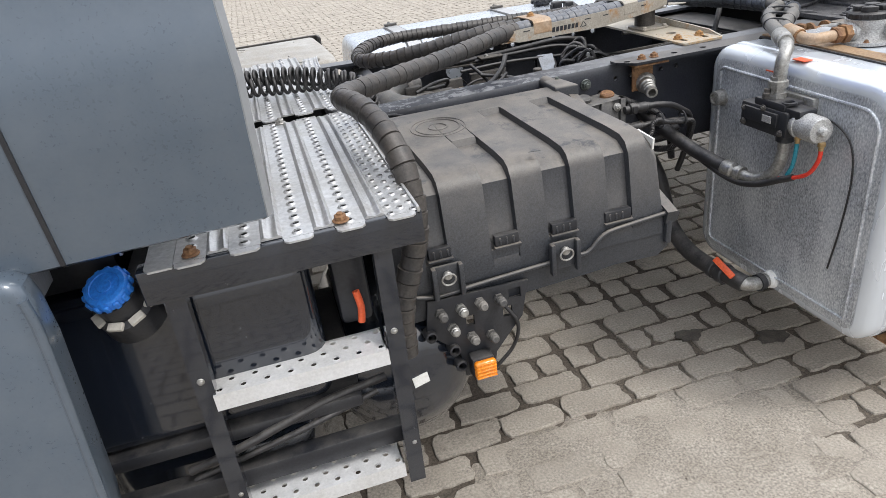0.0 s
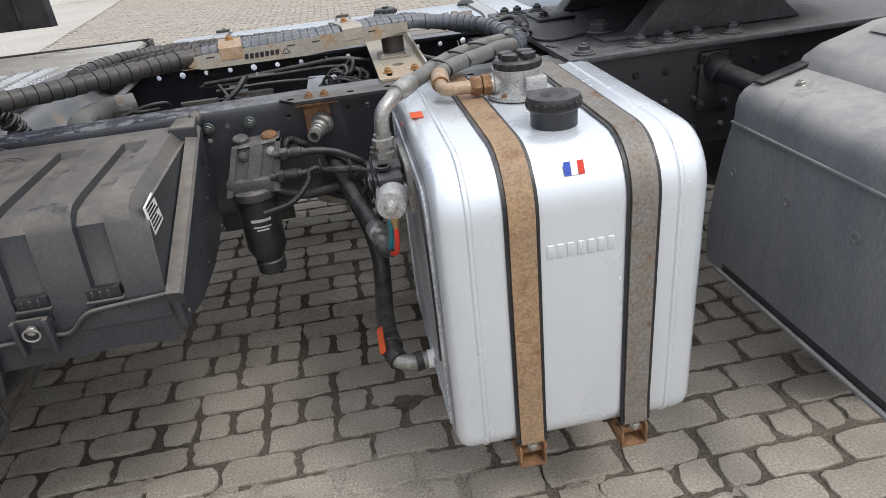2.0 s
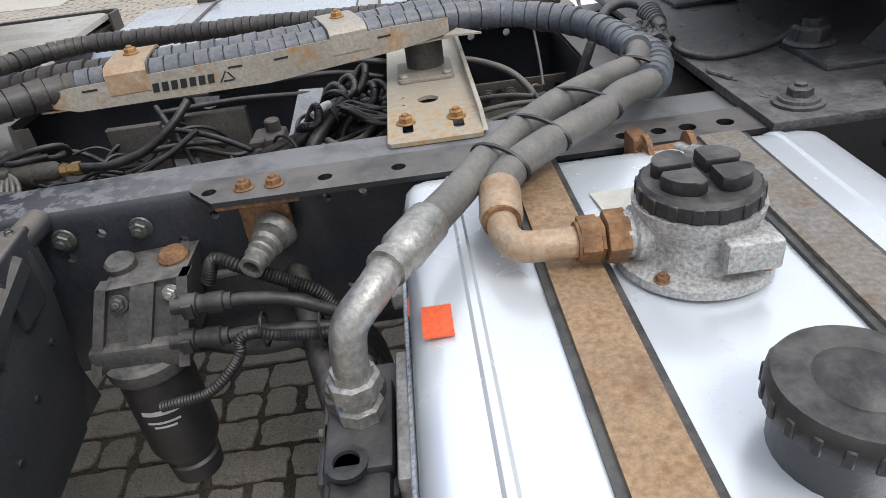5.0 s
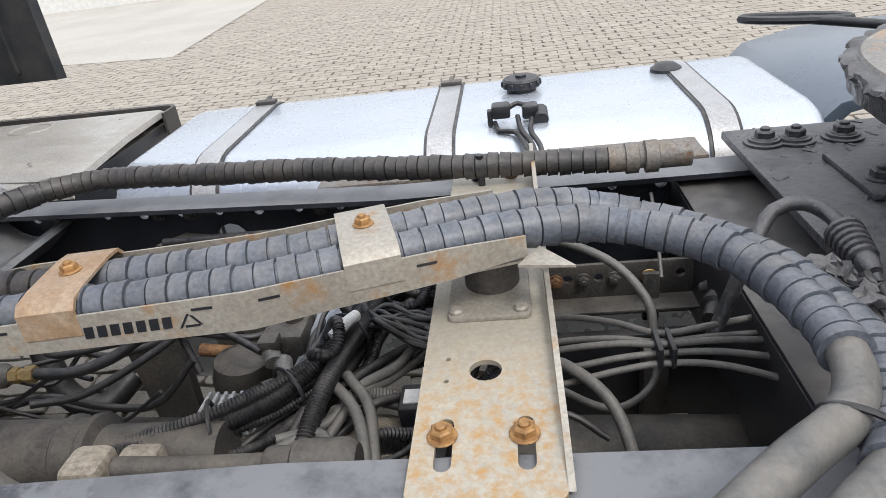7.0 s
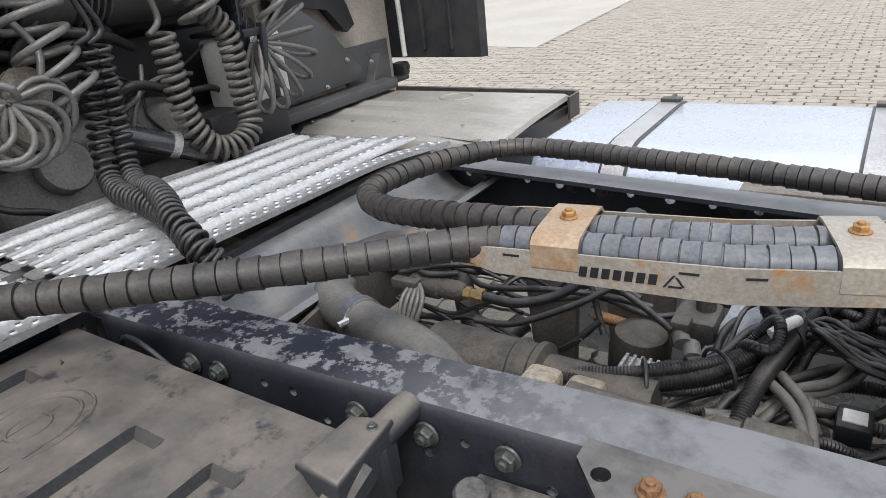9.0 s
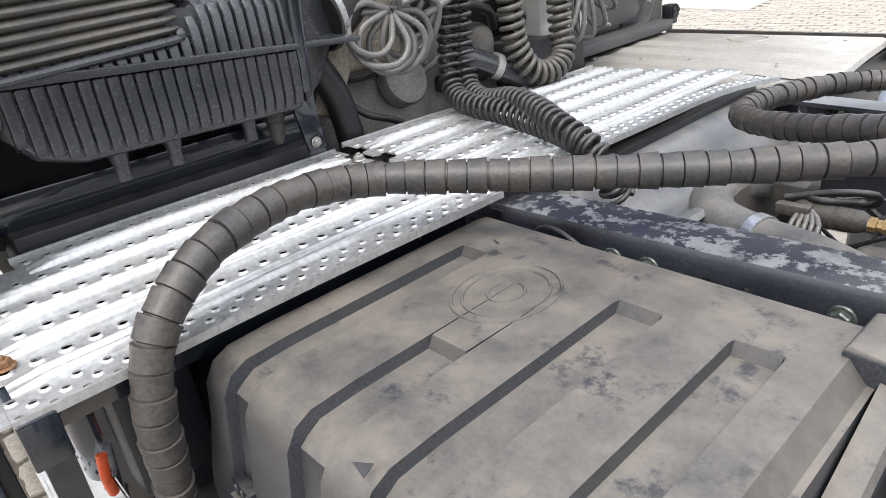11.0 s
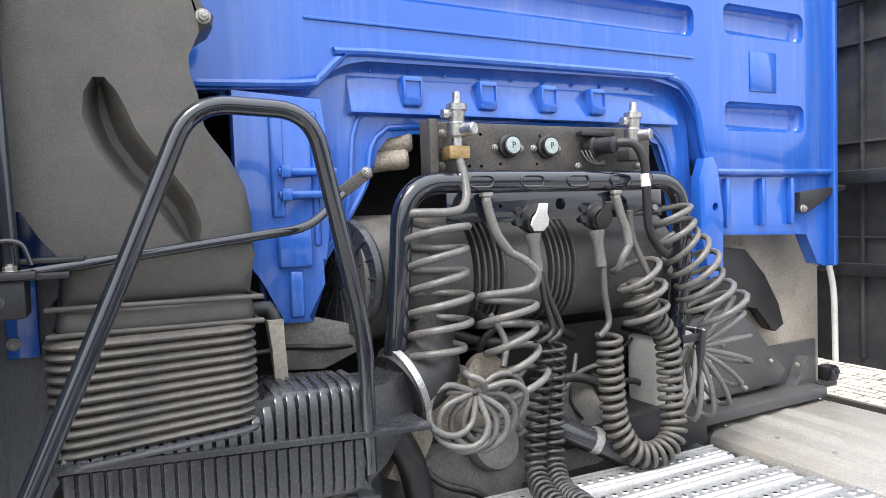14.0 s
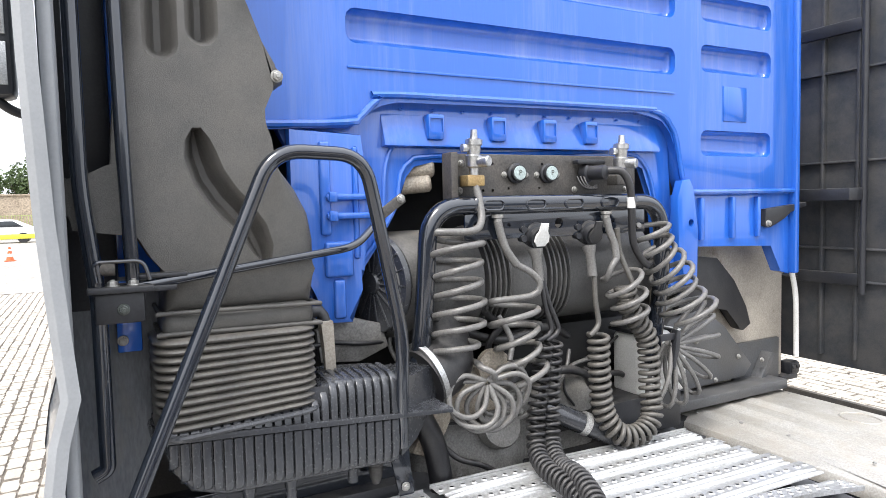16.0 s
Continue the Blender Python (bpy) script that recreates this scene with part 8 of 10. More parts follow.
def air_filter():
    t = thing("air_filter", (-1.26, -0.38, 1.03), "black ribbed plastic air filter housing under the bellows", "air filter")
    bm = B()
    body = [(-0.64, 1.17), (-0.62, 1.10), (-0.59, 1.06), (-0.53, 1.04), (-0.17, 1.03), (-0.15, 1.08), (-0.15, 1.145)]
    prism(bm, body, "x", -1.37, -1.21, 0.015, 3)
    part("lower_shell", bm, M_AIRBOX, t)
    bm = B()
    prism(bm, [(-0.64, 1.17), (-0.15, 1.145), (-0.15, 1.205), (-0.17, 1.225), (-0.30, 1.235), (-0.345, 1.215), (-0.63, 1.195)], "x", -1.37, -1.215, 0.012, 3)
    part("upper_shell", bm, M_AIRBOX, t)
    bm = B()
    prism(bm, [(-0.645, 1.18), (-0.03, 1.135), (-0.03, 1.125), (-0.645, 1.166)], "x", -1.38, -1.196, 0.002)
    part("flange", bm, M_AIRBOX, t)
    def shell_foot(y):
        for (ya, za), (yb, zb) in zip(body, body[1:]):
            if ya <= y <= yb and yb > ya:
                return za + (zb - za) * (y - ya) / (yb - ya)
        return 1.03
    y = -0.628
    while y < -0.165:
        zt = 1.167 - (y + 0.645) * 0.067
        zb = shell_foot(y + 0.007)
        bm = B()
        prism(bm, [(-1.216, zt), (-1.199, zt - 0.004), (-1.200, zb + 0.035), (-1.207, zb + 0.012), (-1.222, zb + 0.002), (-1.24, zb - 0.001), (-1.24, zb + 0.006)], "y", y, y + 0.0162, 0.003)
        part("rib", bm, M_AIRBOX, t)
        high = min(1.0, max(0.0, (y + 0.365) / 0.05))
        zu = 1.193 + 0.036 * high
        bm = B()
        prism(bm, [(-1.221, zt + 0.010), (-1.200, zt + 0.010), (-1.202, zu - 0.020), (-1.210, zu - 0.004), (-1.228, zu + 0.006), (-1.30, zu + 0.009), (-1.30, zu - 0.01)], "y", y + 0.001, y + 0.0160, 0.003)
        part("upper_rib", bm, M_AIRBOX, t)
        y += 0.0195
    bm = B()
    loft(bm, [[(-1.36, -0.15, 1.04), (-1.22, -0.15, 1.04), (-1.22, -0.15, 1.215), (-1.36, -0.15, 1.215)],
              [(-1.37, -0.10, 1.06), (-1.25, -0.10, 1.06), (-1.25, -0.10, 1.21), (-1.37, -0.10, 1.21)],
              [(-1.40, -0.02, 1.13), (-1.30, -0.02, 1.13), (-1.30, -0.02, 1.22), (-1.40, -0.02, 1.22)]])
    part("outlet", bm, M_AIRBOX, t)
    bm = B()
    tube(bm, [(-1.34, -0.04, 1.17), (-1.36, 0.03, 1.20), (-1.42, 0.05, 1.26), (-1.48, 0.07, 1.34)], 0.078, 22)
    part("outlet_hose", bm, M_RUBBER, t)
    bm = B()
    lathe(bm, (-1.345, -0.03, 1.175), (-0.1, 1, 0.35), [(0.080, 0), (0.086, 0.002), (0.086, 0.016), (0.080, 0.018)], 28)
    part("hose_clip", bm, M_SEALER, t, "bright steel hose clip")
    for y, x in ((-0.395, -1.24), (-0.48, -1.24), (-0.256, -1.25)):
        bm = B()
        lathe(bm, (x, y, 1.045), (0, 0, -1), [(0.018, 0), (0.015, 0.012), (0.011, 0.03), (0.012, 0.05)], 12)
        part("foot", bm, M_AIRBOX, t)
    bm = B()
    lathe(bm, (-1.28, -0.19, 1.04), (0, 0, -1), [(0.022, 0), (0.02, 0.03), (0.016, 0.034), (0.014, 0.06), (0.008, 0.075)], 12)
    part("dust_valve", bm, M_ENGINE, t)
    f = thing("front_cross_beam", (-1.35, -0.3, 0.9), "black steel beams below the air filter", "steel beam")
    bm = B()
    box(bm, (-1.45, -0.645, 0.86), (-1.305, -0.08, 0.94), 0.004)
    part("beam", bm, M_BLACK, f)
    bm = B()
    box(bm, (-1.40, -0.66, 0.94), (-1.345, -0.10, 0.995), 0.003)
    part("channel", bm, M_GLOSSBLACK, f)
    for y in (-0.55, -0.42, -0.30):
        bolt(f, (-1.305, y, 0.90), (1, 0, 0), 0.009, M_ZINC)


air_filter()


def grab_rails():
    t = thing("grab_frame", (-1.15, -0.4, 1.0), "bent black tubular grab frame standing on the catwalk", "grab rail")
    bm = B()
    bent(bm, [(-1.12, -0.725, 1.02), (-1.15, -0.532, 1.458), (-1.15, -0.428, 1.705), (-1.15, -0.245, 1.698), (-1.165, -0.165, 1.32), (-1.23, -0.145, 1.06)], 0.0145, 0.06, 16, 8)
    part("tube", bm, M_GLOSSBLACK, t)
    bm = B()
    loft(bm, [[(-1.235 + a, -0.148 + b, 1.09) for a, b in ((-0.012, -0.016), (0.012, -0.016), (0.012, 0.016), (-0.012, 0.016))],
              [(-1.25 + a, -0.142 + b, 1.02) for a, b in ((-0.004, -0.022), (0.004, -0.022), (0.004, 0.022), (-0.004, 0.022))],
              [(-1.258 + a, -0.125 + b, 0.932) for a, b in ((-0.004, -0.018), (0.004, -0.018), (0.004, 0.018), (-0.004, 0.018))]])
    part("flattened_foot", bm, M_GLOSSBLACK, t)
    bolt(t, (-1.25, -0.13, 0.955), (1, 0, 0), 0.010, M_ZINC)
    s = thing("stay_rod", (-1.22, -0.4, 1.5), "black stay rod with a flattened bolted end", "rod")
    bm = B()
    bent(bm, [(-1.20, -0.70, 1.457), (-1.22, -0.384, 1.494), (-1.24, -0.235, 1.51), (-1.30, -0.15, 1.57)], 0.0085, 0.04, 12)
    part("rod", bm, M_GLOSSBLACK, s)
    bm = B()
    box(bm, (-0.004, -0.045, -0.012), (0.004, 0.045, 0.012), 0.003, 2, Matrix.Translation((-1.31, -0.125, 1.59)) @ Matrix.Rotation(radians(35), 4, "X"))
    part("flat_end", bm, M_ENGINE, s)
    bolt(s, (-1.305, -0.097, 1.612), (1, 0, 0), 0.010, M_ZINC)
    bm = B()
    box(bm, (-1.24, -0.70, 1.452), (-1.19, -0.60, 1.462), 0.002)
    box(bm, (-1.24, -0.67, 1.475), (-1.20, -0.58, 1.483), 0.002)
    part("end_bracket", bm, M_BLACK, s)
    h = thing("hand_rail", (-1.2, -0.72, 1.2), "two black vertical hand rails at the cab corner", "hand rail")
    bm = B()
    bent(bm, [(-1.20, -0.745, 2.8), (-1.20, -0.747, 1.64), (-1.20, -0.728, 1.45), (-1.20, -0.728, 1.14), (-1.20, -0.75, 1.13)], 0.0135, 0.05)
    part("outer_rail", bm, M_GLOSSBLACK, h)
    bm = B()
    bent(bm, [(-1.20, -0.685, 2.8), (-1.20, -0.677, 1.70), (-1.20, -0.672, 1.47)], 0.012, 0.04)
    part("inner_rail", bm, M_GLOSSBLACK, h)
    bm = B()
    box(bm, (-1.25, -0.745, 1.455), (-1.17, -0.64, 1.466), 0.002)
    box(bm, (-1.25, -0.735, 1.40), (-1.185, -0.655, 1.455), 0.004)
    part("hinge_plate", bm, M_BLACK, h)
    bm = B()
    lathe(bm, (-1.2, -0.73, 1.495), (0, 1, 0), [(0.011, 0), (0.011, 0.03)], 12)
    sweep(bm, [(-1.2, -0.735 + 0.003 * k / 6, 1.495 + 0.0) for k in range(2)], 0.004, 6)
    part("spring", bm, M_ENGINE, h)
    for y in (-0.705, -0.672):
        bolt(h, (-1.19, y, 1.466), (0, 0, 1), 0.011, M_ZINC)
    bolt(h, (-1.184, -0.69, 1.425), (1, 0, 0), 0.010, M_BOLT)
    bm = B()
    bent(bm, [(-1.18, -0.73, 1.475), (-1.18, -0.735, 1.51), (-1.18, -0.655, 1.51), (-1.18, -0.645, 1.475)], 0.0035, 0.015, 8)
    part("wire_loop", bm, M_GLOSSBLACK, h)
    b = thing("fender_liner", (-1.4, -0.6, 1.0), "dark grey wheel arch liner under the cab corner", "liner")
    bm = B()
    prism(bm, [(-0.80, 0.90), (-0.68, 0.90), (-0.675, 1.03), (-0.66, 1.08), (-0.635, 1.12), (-0.60, 1.135), (-0.60, 1.46), (-0.80, 1.46)], "x", -1.46, -1.385, 0.006)
    part("liner", bm, M_MUD, b)
    bm = B()
    box(bm, (-1.36, -0.70, 1.32), (-1.33, -0.655, 1.46), 0.004)
    part("blue_bracket", bm, M_BLUE, b)
    bolt(b, (-1.328, -0.69, 1.345), (1, 0, 0), 0.010, M_ZINC)


grab_rails()


# ---- coil hoses and their carrier ----
def coil_line(axis, radius, pitch, phase=0.0, per=16):
    """Points of a helix wound round a smooth axis line."""
    line = spline(axis, 0.004)
    tang = [(line[min(i + 1, len(line) - 1)] - line[max(i - 1, 0)]).normalized() for i in range(len(line))]
    u = frame_for(tang[0])[1]
    out, s, nxt = [], 0.0, 0.0
    L = sum((b - a).length for a, b in zip(line, line[1:]))
    step = pitch / per
    for i in range(1, len(line)):
        seg = (line[i] - line[i - 1]).length
        t = tang[i]
        u = (u - t * u.dot(t)).normalized()
        w = t.cross(u)
        while nxt <= s + seg:
            f = (nxt - s) / seg
            p = line[i - 1].lerp(line[i], f)
            a = phase + 2 * math.pi * nxt / pitch
            r = radius(nxt / L) if callable(radius) else radius
            if r > 0.04:
                # wide windings hang slack: turns differ in size and tilt
                turn = nxt / pitch
                p = p + u * (0.10 * r * math.sin(turn * 1.3)) + w * (0.08 * r * math.sin(turn * 2.1 + 1))
                p = p + t * (0.16 * r * math.sin(a + 0.8 * math.sin(turn * 0.7)))
                r *= 1 + 0.07 * math.sin(turn * 1.9 + 0.4)
            out.append(p + (u * math.cos(a) + w * math.sin(a)) * r)
            nxt += step
        s += seg
    return out


def coil(name, pieces, label, material):
    t = thing(name, pieces[0][1][0], label, "coil hose", "coil hoses")
    lines = [coil_line(pts, rad, pitch) if kind == "coil" else None for kind, pts, r, rad, pitch in pieces]
    for i, (kind, pts, r, rad, pitch) in enumerate(pieces):
        bm = B()
        if kind == "coil":
            sweep(bm, lines[i], r, 10)
            part("winding", bm, material, t)
        else:
            # a lead runs on into the winding beside it
            if i + 1 < len(pieces) and lines[i + 1]:
                pts = list(pts[:-1]) + [lines[i + 1][0], lines[i + 1][2]]
            if i and lines[i - 1]:
                pts = [lines[i - 1][-3], lines[i - 1][-1]] + list(pts[1:])
            tube(bm, pts, r, 12)
            part("lead", bm, material, t)
    return t


def letter(text, at, size, material, parent):
    """A flat printed letter facing the rear of the truck."""
    cu = bpy.data.curves.new("letter", "FONT")
    cu.body, cu.size, cu.extrude, cu.align_x, cu.align_y = text, size, 0.0003, "CENTER", "CENTER"
    tmp = new("letter_tmp", cu)
    me = bpy.data.meshes.new_from_object(tmp.evaluated_get(bpy.context.evaluated_depsgraph_get()))
    bpy.data.objects.remove(tmp)
    me.transform(Matrix.Translation(at) @ Matrix(((0, 0, 1, 0), (1, 0, 0, 0), (0, 1, 0, 0), (0, 0, 0, 1))))
    me.materials.clear()
    me.materials.append(material)
    return put_under(new("printed_letter", me), parent)


def carrier():
    t = thing("hose_carrier", (-1.34, 0.4, 1.5), "black tubular carrier with coupling panel for the trailer hoses", "hose carrier")
    bm = B()
    bent(bm, [(-1.36, -0.045, 1.15), (-1.33, -0.035, 1.30), (-1.33, -0.012, 1.592), (-1.33, 0.755, 1.592), (-1.33, 0.765, 1.40), (-1.36, 0.75, 1.1)], 0.0235, 0.09, 18, 8)
    part("tube", bm, M_GLOSSBLACK, t)
    bm = B()
    box(bm, (-1.352, 0.10, 1.567), (-1.302, 0.65, 1.617), 0.018, 3)
    bar = part("flattened_section", bm, M_GLOSSBLACK, t)
    for y in (0.155, 0.285, 0.41, 0.535):
        bm = B()
        ring = stadium(y - 0.018, 1.592, y + 0.018, 1.592, 0.012)
        sweep(bm, [(-1.301, a, b) for a, b in ring] + [(-1.301, *ring[0])], 0.0025, 6, cap=False)
        part("dimple", bm, M_GLOSSBLACK, bar)
    bm = B()
    box(bm, (-1.325, 0.08, 1.505), (-1.317, 0.68, 1.57), 0.002)
    holes = [((-1.4, y, 1.54), (-1.2, y, 1.54), r) for y, r in ((0.115, 0.012), (0.21, 0.005), (0.37, 0.014), (0.56, 0.005), (0.63, 0.012))]
    part("lower_strip", bored(bm, holes), M_GLOSSBLACK, t)
    bm = B()
    box(bm, (-1.385, 0.075, 1.612), (-1.375, 0.70, 1.725), 0.003)
    box(bm, (-1.385, 0.055, 1.60), (-1.335, 0.075, 1.725), 0.003)
    part("coupling_panel", bored(bm, [((-1.5, y, z), (-1.3, y, z), 0.004) for y, z in ((0.17, 1.63), (0.20, 1.63), (0.25, 1.635), (0.35, 1.635), (0.2, 1.70), (0.36, 1.70), (0.49, 1.70))]), M_ENGINE, t, "dusty black panel with rust marks")
    for y in (0.27, 0.375):
        bm = B()
        lathe(bm, (-1.375, y, 1.675), (1, 0, 0), [(0.027, 0), (0.027, 0.01), (0.022, 0.013), (0.022, 0.024), (0.0, 0.025)], 22, cap=False)
        s = part("parking_socket", bm, M_BLACK, t, "round parking socket with a pale cover")
        bm = B()
        lathe(bm, (-1.351, y, 1.675), (1, 0, 0), [(0.019, 0), (0.018, 0.003), (0, 0.0035)], 20, cap=False)
        cover = part("cover", bm, M_PALE, s)
        letter("P", (-1.3472, y, 1.675), 0.020, M_ENGINE, cover)
        for dy, dz in ((-0.034, -0.004), (0.034, -0.004)):
            bolt(t, (-1.375, y + dy, 1.675 + dz), (1, 0, 0), 0.0085, M_ZINC)
    for y, z in ((0.10, 1.63), (0.105, 1.70), (0.66, 1.63), (0.47, 1.63)):
        bolt(t, (-1.375, y, z), (1, 0, 0), 0.009, M_ZINC)
    # brake couplings
    for y in (0.115, 0.60):
        c = thing("brake_coupling", (-1.33, y, 1.7), "cast aluminium palm coupling for the trailer brake line", "coupling", "brake couplings")
        bm = B()
        lathe(bm, (-1.33, y, 1.655), (0.05, 0, 1), [(0.012, 0), (0.012, 0.03), (0.02, 0.034), (0.022, 0.06), (0.016, 0.064), (0.018, 0.085), (0.022, 0.088), (0.022, 0.10), (0.01, 0.105), (0.008, 0.125)], 16)
        cyl(bm, (-1.33, y, 1.70), (-1.285, y + 0.02, 1.70), 0.014, n=12, bev=0.003)
        cyl(bm, (-1.33, y, 1.735), (-1.33, y - 0.032, 1.735), 0.010, n=12)
        part("body", bm, M_SEALER, c)
        bm = B()
        box(bm, (-1.36, y - 0.025, 1.64), (-1.315, y + 0.025, 1.668), 0.004)
        part("holder", bm, M_BRASS if y < 0.3 else M_ENGINE, c)
    # plug with wires
    p = thing("cable_plug", (-1.35, 0.5, 1.68), "black electric plug with a grey lead in the coupling panel", "plug")
    bm = B()
    lathe(bm, (-1.372, 0.50, 1.675), (1, 0.35, 0), [(0.026, 0), (0.026, 0.02), (0.02, 0.024), (0.02, 0.07), (0.012, 0.075)], 18)
    box(bm, (-1.37, 0.46, 1.70), (-1.345, 0.56, 1.712), 0.003)
    part("plug", bm, M_BLACK, p)
    bm = B()
    tube(bm, [(-1.31, 0.535, 1.68), (-1.285, 0.565, 1.675), (-1.275, 0.585, 1.63), (-1.275, 0.59, 1.56), (-1.28, 0.60, 1.48), (-1.28, 0.63, 1.43), (-1.285, 0.66, 1.41)], 0.0105, 12)
    part("lead", bm, M_RUBBER, p)
    bm = B()
    lathe(bm, (-1.275, 0.587, 1.605), (0.0, 0.05, -1), [(0.0115, 0), (0.0115, 0.03)], 12)
    part("tag_sleeve", bm, M_WHITE, p)
    for k in range(3):
        bm = B()
        tube(bm, [(-1.35, 0.46 + k * 0.012, 1.665), (-1.335, 0.465 + k * 0.01, 1.64), (-1.33, 0.49 + k * 0.01, 1.63), (-1.34, 0.52, 1.64)], 0.003, 12)
        part("thin_lead", bm, M_RUBBER, p)
    # sockets under the bar
    for y, m, nm in ((0.295, M_WHITE, "socket with a white flap under the carrier bar"), (0.475, M_RUBBER, "black socket with a hinged cover under the carrier bar")):
        s = thing("trailer_socket", (-1.3, y, 1.5), nm, "socket", "trailer sockets")
        bm = B()
        lathe(bm, (-1.335, y, 1.515), (1, 0, -0.35), [(0.034, 0), (0.034, 0.02), (0.028, 0.024), (0.028, 0.04)], 22)
        box(bm, (-1.335, y - 0.045, 1.505), (-1.318, y + 0.03, 1.55), 0.006)
        for dz in (-0.012, 0.012):
            cyl(bm, (-1.33, y - 0.042, 1.515 + dz), (-1.31, y - 0.042, 1.515 + dz), 0.009, n=10)
        part("body", bm, M_BLACK, s)
        bm = B()
        prism(bm, [(-0.011, 0.042), (0.011, 0.042), (0.012, 0.02), (0.021, 0.008), (0.0225, -0.008), (0.012, -0.021), (-0.012, -0.021), (-0.0225, -0.008), (-0.021, 0.008), (-0.012, 0.02)], "x", -0.003, 0.003, 0.001)
        bmesh.ops.transform(bm, matrix=Matrix.Translation((-1.292, y, 1.502)) @ Matrix.Rotation(radians(20), 4, "Y"), verts=bm.verts[:])
        part("flap", bm, m, s)
        bm = B()
        lathe(bm, (-1.315, y - 0.005, 1.475), (0.15, 0.02, -1), [(0.020, 0), (0.016, 0.02), (0.0135, 0.024), (0.0135, 0.085)], 14)
        part("boot", bm, M_COIL, s)
    # short hoses from the strip
    for y0 in (0.165, 0.52):
        f = thing("air_nipple", (-1.3, y0, 1.55), "zinc bulkhead nipple with a sleeved hose", "fitting", "air nipples")
        bm = B()
        lathe(bm, (-1.30, y0, 1.568), (0, 0, -1), [(0.015, 0), (0.015, 0.008), (0.010, 0.01), (0.010, 0.02)], 14)
        part("nipple", bm, M_ZINC, f)
        bm = B()
        tube(bm, [(-1.30, y0, 1.55), (-1.295, y0 + 0.008, 1.51), (-1.29, y0 + 0.02, 1.475), (-1.285, y0 + (0.045 if y0 < 0.3 else 0.022), 1.44)], 0.0105, 12)
        part("sleeve", bm, M_COIL, f)
    return t


carrier()

coil("coil_hose", [
    ("lead", [(-1.33, 0.115, 1.655), (-1.31, 0.12, 1.60), (-1.29, 0.11, 1.55), (-1.28, 0.075, 1.53), (-1.28, 0.02, 1.522)], 0.0095, 0, 0),
    ("coil", [(-1.31, 0.058, 1.525), (-1.31, 0.05, 1.40), (-1.31, 0.045, 1.20)], 0.0078, 0.062, 0.049),
    ("lead", [(-1.25, 0.03, 1.20), (-1.245, 0.11, 1.185), (-1.26, 0.12, 1.165)], 0.0076, 0, 0),
    ("lead", [(-1.31, 0.20, 1.19), (-1.33, 0.22, 1.24), (-1.36, 0.2, 1.3)], 0.0078, 0, 0)],
    "grey spiral air hose hanging in wide loops from the carrier", M_COIL)
coil("coil_hose", [
    ("lead", [(-1.285, 0.21, 1.44), (-1.275, 0.245, 1.42), (-1.27, 0.27, 1.39), (-1.275, 0.25, 1.36), (-1.29, 0.19, 1.345)], 0.0085, 0, 0),
    ("coil", [(-1.30, 0.215, 1.35), (-1.30, 0.215, 1.25), (-1.295, 0.235, 1.13)], 0.0078, 0.060, 0.054)],
    "grey spiral air hose with uneven loops above the engine", M_COIL)
for k, dy in enumerate((0.0, 0.048)):
    coil("coil_hose", [
        ("lead", [(-1.30, 0.295 + dy * 0.1, 1.40), (-1.29, 0.30 + dy * 0.3, 1.33), (-1.285, 0.315 + dy * 0.5, 1.26), (-1.28, 0.30 + dy * 0.6, 1.22)], 0.0065, 0, 0),
        ("coil", [(-1.285, 0.295 + dy * 0.6, 1.235), (-1.285, 0.275 + dy * 0.8, 1.12), (-1.275, 0.255 + dy, 1.03), (-1.245, 0.235 + dy, 0.965), (-1.165, 0.205 + dy * 0.9, 0.953), (-1.06, 0.185 + dy * 0.55, 0.955 + 0.018 * k),
                  (-0.96, 0.160 + dy * 0.2, 0.952 + 0.022 * k), (-0.87, 0.128 - dy * 0.1, 0.952 + 0.012 * k), (-0.80, 0.100 + dy * 0.1, 0.945), (-0.765, 0.095 + dy * 0.2, 0.915), (-0.75, 0.115 + dy * 0.2, 0.86)], 0.0049, 0.0208, 0.0205)],
        "black tightly wound trailer cable lying over the catwalk", M_RUBBER)
coil("coil_hose", [
    ("lead", [(-1.30, 0.475, 1.40), (-1.295, 0.475, 1.32), (-1.29, 0.48, 1.26), (-1.28, 0.49, 1.235)], 0.0075, 0, 0),
    ("coil", [(-1.285, 0.475, 1.235), (-1.285, 0.478, 1.12), (-1.28, 0.487, 1.02), (-1.26, 0.52, 0.955), (-1.25, 0.585, 0.943), (-1.26, 0.645, 0.975), (-1.28, 0.66, 1.06), (-1.285, 0.655, 1.20), (-1.29, 0.60, 1.28), (-1.29, 0.575, 1.36)],
     0.0066, 0.026, 0.0212),
    ("lead", [(-1.29, 0.575, 1.36), (-1.29, 0.56, 1.45), (-1.29, 0.55, 1.52)], 0.0075, 0, 0)],
    "black spiral cable hanging in a U above the catwalk", M_BELLOWS)
coil("coil_hose", [
    ("lead", [(-1.285, 0.545, 1.44), (-1.28, 0.52, 1.415), (-1.28, 0.50, 1.40)], 0.0085, 0, 0),
    ("coil", [(-1.29, 0.565, 1.40), (-1.29, 0.59, 1.33), (-1.29, 0.60, 1.24)], 0.0075, 0.052, 0.048),
    ("coil", [(-1.30, 0.69, 1.535), (-1.30, 0.71, 1.45), (-1.295, 0.755, 1.38), (-1.29, 0.80, 1.31), (-1.285, 0.83, 1.25)], 0.0078, lambda f: 0.045 + 0.03 * f, 0.040)],
    "grey spiral air hose spreading in loops beside the carrier", M_COIL)
fan = thing("coil_hose", (-1.3, 0.8, 1.15), "grey spiral air hose fanned out and tied with a strap", "coil hose", "coil hoses")
